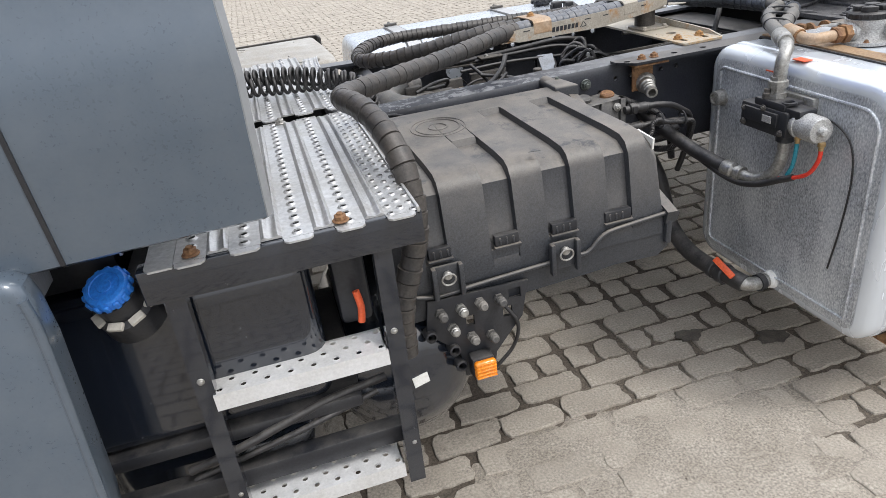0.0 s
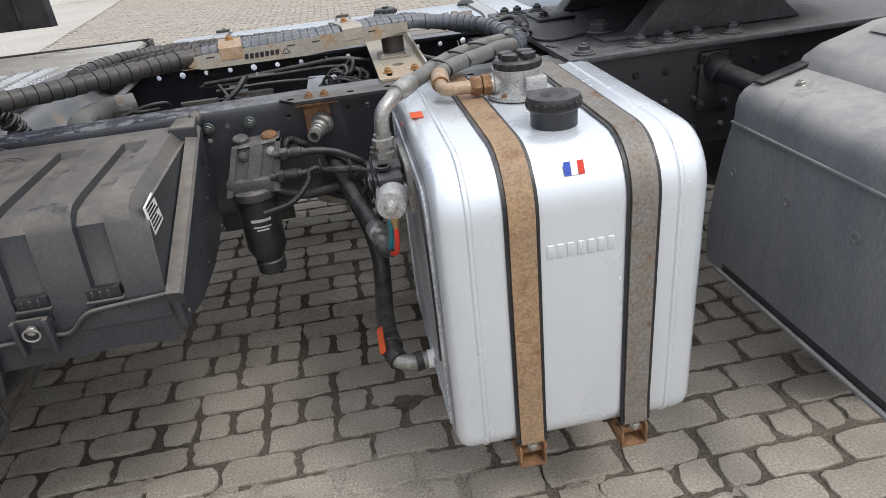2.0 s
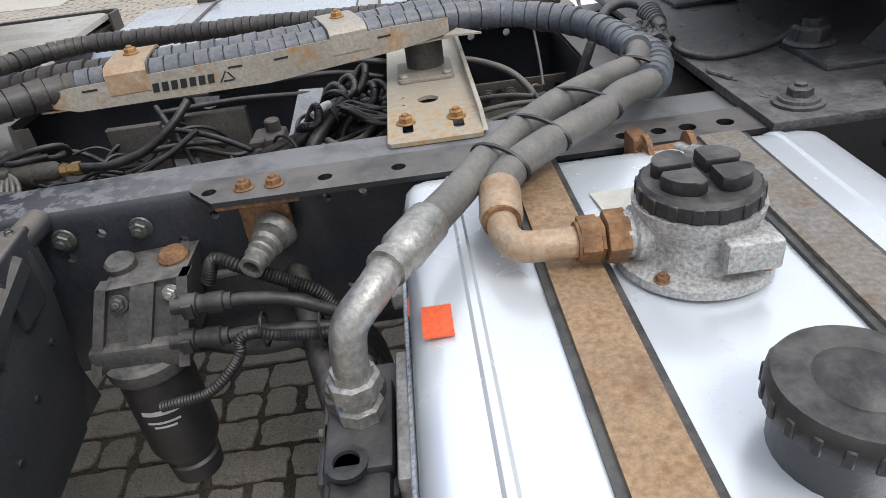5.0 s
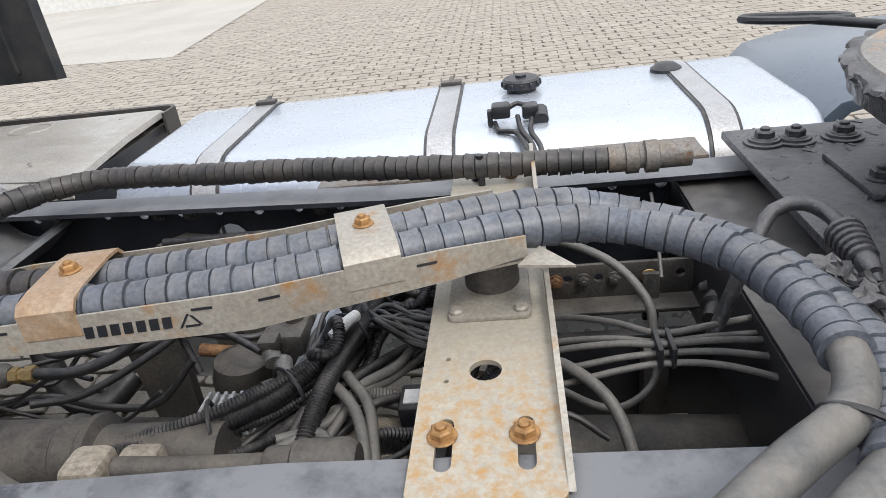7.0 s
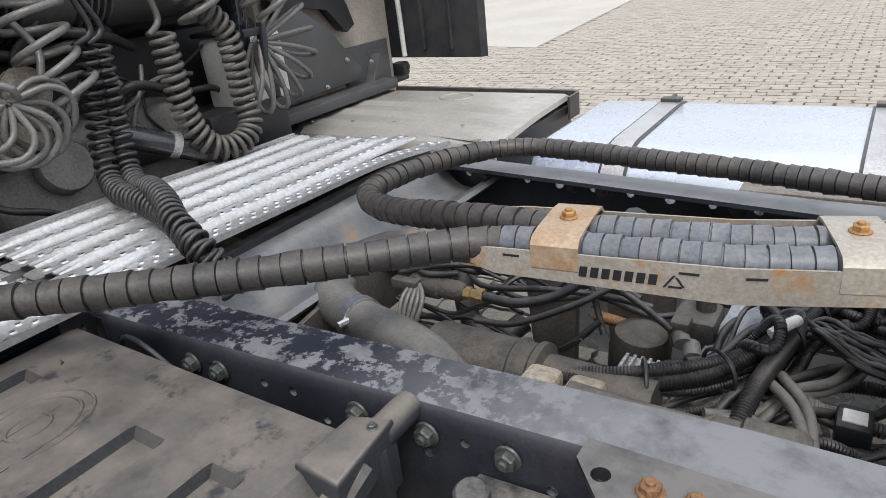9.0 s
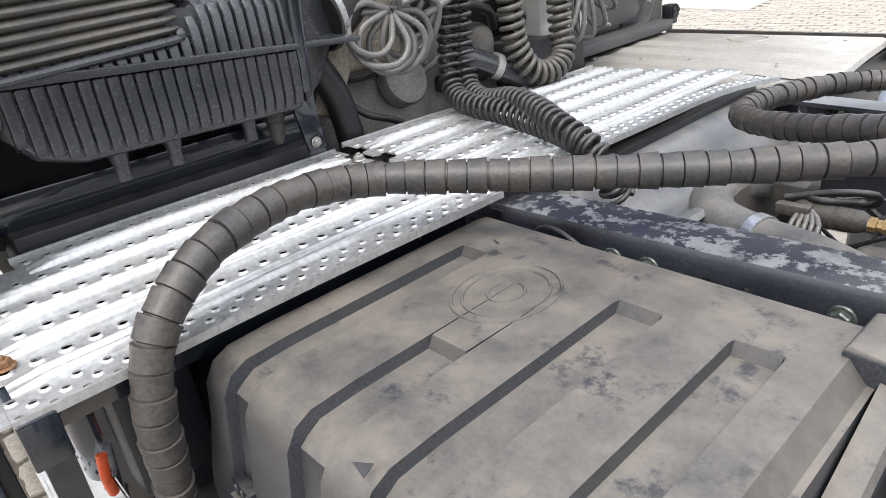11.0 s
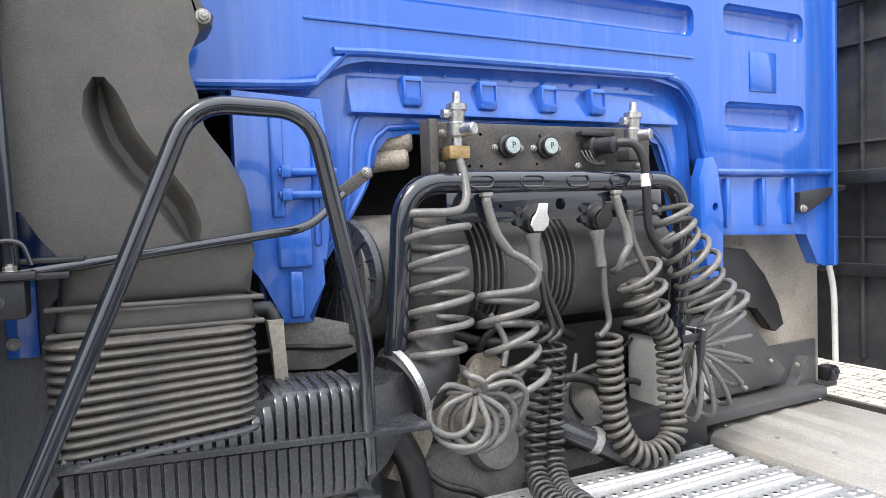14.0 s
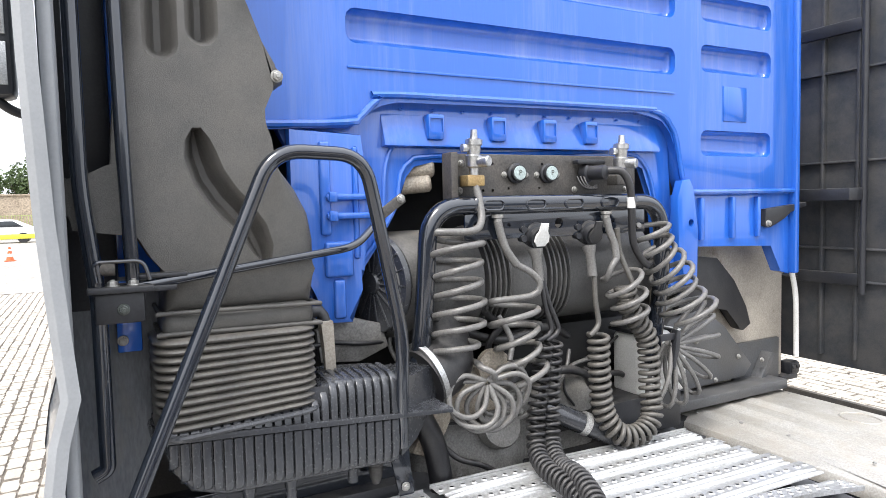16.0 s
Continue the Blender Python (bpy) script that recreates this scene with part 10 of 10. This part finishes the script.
        part("plate", bm, M_ENGINE, d)
    bm = B()
    tube(bm, [(-0.62, 0.60, 0.70), (-0.58, 0.56, 0.60), (-0.52, 0.56, 0.56), (-0.48, 0.62, 0.58)], 0.024, 12)
    part("bent_pipe", bm, M_RUBBER, d)
    bm = B()
    cyl(bm, (-0.30, 0.58, 0.66), (-0.16, 0.56, 0.655), 0.012, n=10)
    part("link", bm, M_RUST, d)
    a = thing("drive_shaft", (0.0, 0.42, 0.5), "dark steel drive shaft along the middle of the frame", "drive shaft")
    bm = B()
    cyl(bm, (-1.4, 0.42, 0.62), (1.5, 0.40, 0.50), 0.06, n=20)
    part("shaft", bm, M_ENGINE, a)
    bm = B()
    lathe(bm, (-1.4, 0.42, 0.62), (1, 0, -0.04), [(0.14, 0), (0.13, 0.3), (0.09, 0.45), (0.08, 0.5)], 24)
    part("gearbox_tail", bm, M_ENGINE, a)
    x = thing("cross_member", (-0.72, 0.45, 0.8), "sloping grey pressed cross member behind the catwalk", "cross member", "cross members")
    bm = B()
    prism(bm, [(-0.86, 0.855), (-0.853, 0.861), (-0.838, 0.863), (-0.818, 0.857), (-0.802, 0.843), (-0.789, 0.820), (-0.775, 0.801), (-0.752, 0.789), (-0.725, 0.786), (-0.700, 0.798), (-0.662, 0.828), (-0.645, 0.832), (-0.635, 0.825), (-0.715, 0.765), (-0.79, 0.78), (-0.815, 0.83), (-0.85, 0.845)], "y", -0.02, 0.845, 0.002)
    part("pressing", bored(bm, [((-0.69, y, 0.6), (-0.69, y, 1.0), 0.008) for y in (0.18, 0.26, 0.45, 0.6)]), M_PRESSING, x)
    bm = B()
    prism(bm, [(0.10, 0.80), (0.30, 0.835), (0.52, 0.83), (0.62, 0.80), (0.62, 0.72), (0.10, 0.72)], "x", -0.64, -0.628, 0.003)
    part("web", bm, M_ENGINE, x)
    # bolted bar and bunched cables behind the mounting plate
    b = thing("bolted_bar", (0.46, 0.6, 0.75), "dusty angle bar with bolts along the inside of the far rail", "steel bar")
    bm = B()
    box(bm, (0.28, 0.605, 0.70), (0.63, 0.613, 0.765), 0.002)
    box(bm, (0.28, 0.56, 0.697), (0.63, 0.613, 0.703), 0.002)
    part("bar", bored(bm, [((xx, 0.5, 0.74), (xx, 0.7, 0.74), 0.008) for xx in (0.35, 0.40, 0.53)]), M_ENGINE, b)
    for xx, m in ((0.33, M_RUST), (0.375, M_ENGINE), (0.425, M_ENGINE), (0.48, M_BRASS), (0.57, M_ENGINE)):
        bolt(b, (xx, 0.605, 0.738), (0, -1, 0), 0.0125, m)
    bm = B()
    box(bm, (0.468, 0.59, 0.66), (0.495, 0.60, 0.75), 0.003)
    part("cable_bracket", bm, M_ENGINE, b)
    c = thing("cable_bundle", (0.44, 0.31, 0.81), "five grey cables drawn together by a double clip", "cables")
    for ya, za, yc, zc, ye, xe in ((0.405, 0.80, 0.332, 0.822, 0.385, 0.64), (0.365, 0.79, 0.325, 0.814, 0.345, 0.66), (0.335, 0.80, 0.315, 0.818, 0.315, 0.66), (0.315, 0.785, 0.307, 0.811, 0.275, 0.65), (0.30, 0.775, 0.297, 0.804, 0.222, 0.64)):
        bm = B()
        tube(bm, [(0.24, ya + 0.012, za - 0.022), (0.32, ya, za + 0.003), (0.385, (ya + yc) / 2, (za + zc) / 2 + 0.006), (0.437, yc, zc), (0.50, yc + 0.15 * (ye - yc), zc + 0.002), (0.58, yc + 0.62 * (ye - yc), zc - 0.004), (xe, ye, zc - 0.012)], 0.0043, 10)
        part("cable", bm, M_HOSEPLAIN, c)
    for xx in (0.431, 0.446):
        bm = B()
        box(bm, (xx - 0.0035, 0.291, 0.798), (xx + 0.0035, 0.337, 0.828), 0.003)
        part("clip", bm, M_BLACK, c)
    e = thing("loose_cable", (0.36, 0.45, 0.8), "grey cables bending down behind the mounting plate", "cables")
    for pts, r in (([(0.28, 0.56, 0.84), (0.34, 0.56, 0.835), (0.41, 0.52, 0.815), (0.45, 0.47, 0.78), (0.455, 0.44, 0.74)], 0.0068), ([(0.28, 0.33, 0.79), (0.32, 0.31, 0.80), (0.37, 0.26, 0.78), (0.39, 0.21, 0.72), (0.39, 0.19, 0.62)], 0.0075),
                   ([(0.30, 0.36, 0.73), (0.38, 0.34, 0.70), (0.44, 0.38, 0.70), (0.455, 0.41, 0.74)], 0.005), ([(0.50, 0.70, 0.84), (0.495, 0.62, 0.80), (0.49, 0.56, 0.76)], 0.003)):
        bm = B()
        tube(bm, pts, r, 12)
        part("cable", bm, M_HOSEPLAIN, e)
    bm = B()
    pts = [Vector((0.57 + 0.018 * math.cos(2 * math.pi * j / 14), 0.55 + 0.02 * math.sin(2 * math.pi * j / 14), 0.77 + 0.03 * math.cos(2 * math.pi * j / 14 + 0.5))) for j in range(15)]
    tube(bm, pts, 0.008, 12)
    tube(bm, [(0.56, 0.53, 0.76), (0.60, 0.53, 0.775), (0.63, 0.56, 0.78), (0.64, 0.6, 0.76)], 0.006, 12)
    part("cable_loop", bm, M_HOSEPLAIN, e)
    bm = B()
    lathe(bm, (0.57, 0.52, 0.755), (-0.45, -0.8, -0.1), [(0.012, 0), (0.018, 0.004), (0.018, 0.025), (0.021, 0.027), (0.021, 0.04), (0.015, 0.045), (0.012, 0.07)], 14)
    part("screw_plug", bm, M_RUBBER, e)
    f = thing("brake_pipes", (-0.3, 0.72, 0.82), "dark pipes and a clip plate along the far rail", "pipes")
    for pts, r in (([(-0.40, 0.74, 0.80), (-0.2, 0.71, 0.815), (-0.05, 0.68, 0.83), (0.08, 0.66, 0.84), (0.18, 0.66, 0.82)], 0.009), ([(-0.25, 0.70, 0.805), (-0.1, 0.67, 0.815), (0.05, 0.65, 0.82), (0.15, 0.64, 0.80)], 0.007)):
        bm = B()
        tube(bm, pts, r, 12)
        part("pipe", bm, M_RUBBER, f)
    bm = B()
    box(bm, (-0.24, 0.66, 0.815), (-0.15, 0.72, 0.82), 0.002)
    prism(bm, [(-0.42, 0.74), (-0.22, 0.70), (-0.20, 0.73), (-0.38, 0.79)], "z", 0.79, 0.797, 0.001)
    part("clip_plate", bm, M_ENGINE, f)
    bolt(f, (-0.21, 0.69, 0.82), (0, 0, 1), 0.008, M_ZINC)
    k = thing("thin_hook", (-0.62, -0.06, 0.87), "thin black wire loop beside the battery box", "wire")
    bm = B()
    tube(bm, [(-0.78, -0.075, 0.84), (-0.76, -0.075, 0.875), (-0.72, -0.075, 0.878), (-0.66, -0.07, 0.845)], 0.004, 12)
    part("wire", bm, M_BLACK, k)
    bm = B()
    lathe(bm, (-0.52, -0.075, 0.835), (1, 0.0, -0.25), [(0.008, 0), (0.0105, 0.004), (0.0105, 0.10), (0.008, 0.104)], 12)
    part("rod", bm, M_PLASTIC, k)


small_lines()


def dark_cross_member():
    t = thing("cross_member", (0.45, 0.56, 0.6), "black steel cross member with two hanging lugs between the rails", "cross member")
    bm = B()
    prism(bm, [(0.27, 0.665), (0.66, 0.665), (0.655, 0.50), (0.635, 0.425), (0.60, 0.405), (0.555, 0.43), (0.54, 0.50), (0.50, 0.50), (0.485, 0.43), (0.45, 0.41), (0.41, 0.43), (0.39, 0.50), (0.27, 0.505)], "y", 0.545, 0.565, 0.003)
    part("web", bm, M_BLACK, t)
    bm = B()
    box(bm, (0.455, 0.505, 0.47), (0.495, 0.5445, 0.66), 0.006)
    part("upright", bm, M_ENGINE, t)
    # unseen axle and wheels, added to keep stray light off the ground
    a = thing("axle_beam", (1.42, 0.4, 0.45), "unseen black rear axle beam added under the frame for its shade", "axle")
    bm = B()
    lathe(bm, (1.42, -0.45, 0.46), (0, 1, 0), [(0.09, 0), (0.09, 0.55), (0.17, 0.68), (0.21, 0.84), (0.17, 1.0), (0.09, 1.14), (0.09, 1.7)], 24)
    part("housing", bm, M_BLACK, a)
    for y in (-0.55, 1.05):
        w = thing("rear_wheel", (1.58, y, 0.46), "unseen black rubber rear tyre added under the mudguard", "wheel", "rear wheels")
        bm = B()
        lathe(bm, (1.58, y, 0.46), (0, 1, 0), [(0.28, 0), (0.44, 0.0), (0.475, 0.03), (0.48, 0.06), (0.48, 0.22), (0.475, 0.25), (0.44, 0.28), (0.28, 0.28)], 40)
        part("tyre", bm, M_RUBBER, w)
        bm = B()
        lathe(bm, (1.58, y + 0.02, 0.46), (0, 1, 0), [(0.1, 0.06), (0.27, 0.05), (0.285, 0.0), (0.285, 0.24), (0.27, 0.19), (0.1, 0.18)], 32)
        part("rim", bm, M_CASTALU, w)


dark_cross_member()

# ---- far side of the yard ----
def parked_car():
    t = thing("parked_car", (-47, -6.2, 0), "yellow and white parked car far across the yard", "car")
    m_y = mat("yellow_car_paint", (0.75, 0.7, 0.05), 0.3, 0, coat=0.6)
    m_w = mat("white_car_paint", (0.75, 0.75, 0.76), 0.3, 0, coat=0.6)
    m_g = mat("dark_car_glass", (0.03, 0.035, 0.04), 0.1, 0)
    bm = B()
    prism(bm, [(-7.9, 0.5), (-7.9, 0.75), (-7.6, 0.88), (-6.9, 0.95), (-6.4, 1.38), (-5.6, 1.45), (-5.0, 1.4), (-4.35, 0.98), (-3.75, 0.85), (-3.65, 0.55), (-3.7, 0.5)], "x", -48.6, -47.0, 0.06, 3)
    part("body", bm, m_w, t)
    bm = B()
    prism(bm, [(-7.93, 0.22), (-7.93, 0.52), (-3.62, 0.54), (-3.65, 0.25)], "x", -48.65, -46.95, 0.05)
    part("lower_body", bm, m_y, t)
    bm = B()
    prism(bm, [(-6.75, 0.97), (-6.35, 1.32), (-5.1, 1.33), (-4.55, 0.98)], "x", -48.62, -46.98, 0.01)
    part("window", bm, m_g, t)
    for y in (-7.1, -4.6):
        bm = B()
        cyl(bm, (-48.6, y, 0.31), (-46.98, y, 0.31), 0.31, n=20)
        part("wheel", bm, M_RUBBER, t)


parked_car()


def cone():
    t = thing("traffic_cone", (-28, -3.48, 0), "orange and white traffic cone standing on the yard", "traffic cone")
    bm = B()
    box(bm, (-28.17, -3.65, 0), (-27.83, -3.31, 0.04), 0.01)
    part("foot", bm, M_ORANGETAG, t)
    for z0, z1, m in ((0.04, 0.17, M_ORANGETAG), (0.17, 0.27, M_WHITECLEAN), (0.27, 0.37, M_ORANGETAG), (0.37, 0.44, M_WHITECLEAN), (0.44, 0.52, M_ORANGETAG)):
        bm = B()
        cyl(bm, (-28, -3.48, z0), (-28, -3.48, z1), 0.13 - 0.19 * z0, 0.13 - 0.19 * z1, n=20)
        part("band", bm, m, t)


cone()


def far_edge():
    t = thing("boundary_wall", (-56, -6, 0), "old tan stone wall at the far edge of the yard", "wall")
    m = mat("tan_stone_wall", (0.34, 0.28, 0.21), 0.9, 0, (0.25, 0.2, 0.15), 1.5, 0.9, fine=0.4, fscale=8, bump=0.4, bscale=6)
    bm = B()
    box(bm, (-57, -30, 0), (-56.5, 20, 3.1), 0.03)
    part("wall", bm, m, t)
    bm = B()
    box(bm, (-57.1, -30, 3.1), (-56.4, 20, 3.22), 0.02)
    part("coping", bm, m, t)
    f = thing("mesh_fence", (-54, -6, 0), "yellow-green wire fence before the wall", "fence")
    mf = mat("fence_green", (0.3, 0.35, 0.12), 0.6, 0)
    bm = B()
    for k in range(90):
        y = -16 + k * 0.2
        cyl(bm, (-54, y, 0), (-54, y, 1.7), 0.02, n=5)
    for z in (0.1, 0.9, 1.65):
        cyl(bm, (-54, -16, z), (-54, 2, z), 0.02, n=5)
    tagged(part("fence_wires", bm, mf, f), kind="stuff")
    rnd = random.Random(3)
    leaf = mat("leaf_green", (0.06, 0.10, 0.03), 0.7, 0, (0.10, 0.14, 0.05), 2, 0.9, rand=0.3)
    bark = mat("bark", (0.12, 0.09, 0.07), 0.9, 0)
    for tx, ty, h in ((-62, -8.5, 5.2), (-63, -5.2, 5.6), (-62, -3.0, 5.0), (-63, -12.0, 6.0)):
        tr = thing("tree", (tx, ty, 0), "leafy green tree behind the boundary wall", "tree", "trees behind the wall")
        bm = B()
        tube(bm, [(tx, ty, 0), (tx + 0.1, ty, h * 0.35), (tx, ty + 0.2, h * 0.75)], lambda s: 0.2 - 0.03 * s, 8, 0.3)
        for k in range(5):
            a = k * 1.3
            tube(bm, [(tx, ty, h * 0.4), (tx + math.cos(a), ty + math.sin(a), h * 0.6), (tx + 1.5 * math.cos(a), ty + 1.5 * math.sin(a), h * 0.75)], 0.06, 6, 0.3)
        part("trunk", bm, bark, tr)
        verts, faces = [], []
        for k in range(2600):
            c = Vector((rnd.gauss(0, 1), rnd.gauss(0, 1), rnd.gauss(0, 0.8)))
            c = c.normalized() * (rnd.random() ** 0.4) * 1.9
            lump = 1 + 0.35 * noise.noise(c * 1.1 + Vector((tx, ty, 0)))
            p = Vector((tx, ty, h * 0.75)) + c * lump
            n1 = Vector((rnd.uniform(-1, 1), rnd.uniform(-1, 1), rnd.uniform(-1, 1))).normalized()
            u = n1.orthogonal().normalized() * 0.13
            w = n1.cross(u).normalized() * 0.08
            i = len(verts)
            verts += [p - u, p + w, p + u, p - w]
            faces.append((i, i + 1, i + 2, i + 3))
        me = bpy.data.meshes.new("crown")
        me.from_pydata(verts, [], faces)
        me.materials.append(leaf)
        put_under(new("crown", me), tr)


far_edge()


# ---- paving stones ----
def stone_mesh(seed, lx=0.188, ly=0.092, h=0.016):
    """A sawn-off stone with ragged, chipped edges."""
    rnd = random.Random(seed)
    base = []
    for sx, sy, a, b in ((-1, -1, 1, 0), (1, -1, 0, 1), (1, 1, -1, 0), (-1, 1, 0, -1)):
        k = max(3, int(round((lx if a else ly) / 0.024)))
        for j in range(k):
            f = j / k
            x = sx * lx / 2 + a * f * lx
            y = sy * ly / 2 + b * f * ly
            jx, jy = (0.003, 0.0042) if a else (0.0055, 0.003)
            if j == 0:
                cut = 0.0015 + 0.007 * rnd.random() ** 2
                x -= sx * cut
                y -= sy * cut * 0.7
            base.append((x + rnd.uniform(-jx, jx), y + rnd.uniform(-jy, jy)))
    me = bpy.data.meshes.new("paving_stone")
    k = len(base)
    tz = [rnd.uniform(-0.0008, 0.0008) for _ in range(k)]
    verts = [(x, y, -h) for x, y in base] + [(x, y, -0.0016) for x, y in base] + [(x * (1 - 0.0018 / lx * 2), y * (1 - 0.0016 / ly * 2), tz[i]) for i, (x, y) in enumerate(base)]
    faces = [tuple(range(2 * k, 3 * k))]
    for r in range(2):
        faces += [(r * k + i, r * k + (i + 1) % k, (r + 1) * k + (i + 1) % k, (r + 1) * k + i) for i in range(k)]
    me.from_pydata(verts, [], faces)
    me.materials.append(M_STONE)
    return me, verts, faces


kinds = [stone_mesh(s, 0.192 - 0.008 * (s % 3), 0.094 - 0.003 * (s % 4)) for s in range(30)]
halves = [stone_mesh(s, 0.088 - 0.006 * (s % 3), 0.093 - 0.003 * (s % 4)) for s in range(40, 56)]
paving = thing("paving", (0, 0, 0), "grey rectangular paving stones with dirt joints in the yard", "paving", kind="structure")
rnd = random.Random(21)
rest_v, rest_f = [], []
count = 0
PX, PY = 0.204, 0.1045


def stone_near(x, y):
    return -0.62 < x < 1.25 and -1.0 < y < 0.22


def in_apron(x, y):
    return y > 7.9 and x < -4.0 - (y - 7.95) * 0.105 and y > 7.95 + max(0.0, (-x - 4.0)) * 0.205


for j in range(-32, 170):
    y = j * PY
    x0, x1 = (-10.5, 5.5) if y > 0.9 else (-3.2, 3.2)
    if -2.4 > y > -3.4 or -2.4 < y < -0.85:
        x0 = -16
    i0, i1 = int(x0 / PX), int(x1 / PX)
    for i in range(i0, i1):
        x = i * PX + (0.5 * PX if j % 2 else 0) + rnd.uniform(-0.006, 0.006)
        if in_apron(x, y):
            continue
        pair = rnd.random() < (0.22 if y < 1.2 else 0.0)
        for side in ((-0.25, 0.25) if pair else (0.0,)):
            me, vs, fs = rnd.choice(halves if pair else kinds)
            flip = rnd.choice((0, math.pi)) + rnd.uniform(-0.025, 0.025)
            dz = rnd.uniform(-0.003, 0.0012)
            xx, yy = x + side * PX, y + rnd.uniform(-0.004, 0.004)
            if stone_near(x, y) and count < 300:
                ob = new("paving_stone", me)
                ob.location = (xx, yy, dz)
                ob.rotation_euler = (rnd.uniform(-0.01, 0.01), rnd.uniform(-0.008, 0.008), flip)
                ob.parent = paving
                count += 1
            else:
                c, s = math.cos(flip), math.sin(flip)
                b = len(rest_v)
                grow = 1.05 if y > 1.2 else 1.0
                rest_v += [(xx + c * p[0] * grow - s * p[1], yy + s * p[0] + c * p[1], p[2] + dz) for p in vs]
                rest_f += [tuple(b + q for q in f) for f in fs]
me = bpy.data.meshes.new("far_paving_stones")
me.from_pydata(rest_v, [], rest_f)
me.materials.append(M_STONE)
rest = new("far_paving_stones", me)
rest.parent = paving
tagged(rest, "field of grey paving stones out to the yard's edge", kind="stuff")

# ---- paved ground beyond the stones that can be told apart ----
M_FARPAVE = mat("far_paving", (0.31, 0.288, 0.258), 0.9, 0, (0.25, 0.228, 0.202), 0.35, 0.9, fine=0.5, fscale=7, bump=0.3, bscale=8)
bm = B()
for lo, hi in (((-120, -3.5), (-16.05, 17.0)), ((5.6, -3.5), (60, 40)), ((-120, -80), (60, -3.5)), ((-120, 17.75), (60, 90)), ((-16.05, 0.92), (-10.6, 7.9)), ((-16.05, -0.85), (-3.35, 0.92)), ((-16.05, 8.6), (-10.6, 10.2)), ((3.25, -3.5), (5.6, 0.9))):
    vs = [bm.verts.new((x, y, -0.003)) for x, y in ((lo[0], lo[1]), (hi[0], lo[1]), (hi[0], hi[1]), (lo[0], hi[1]))]
    bm.faces.new(vs)
whole("pavement", bm, M_FARPAVE, "grey paved yard far out to its edges", "pavement", kind="structure")
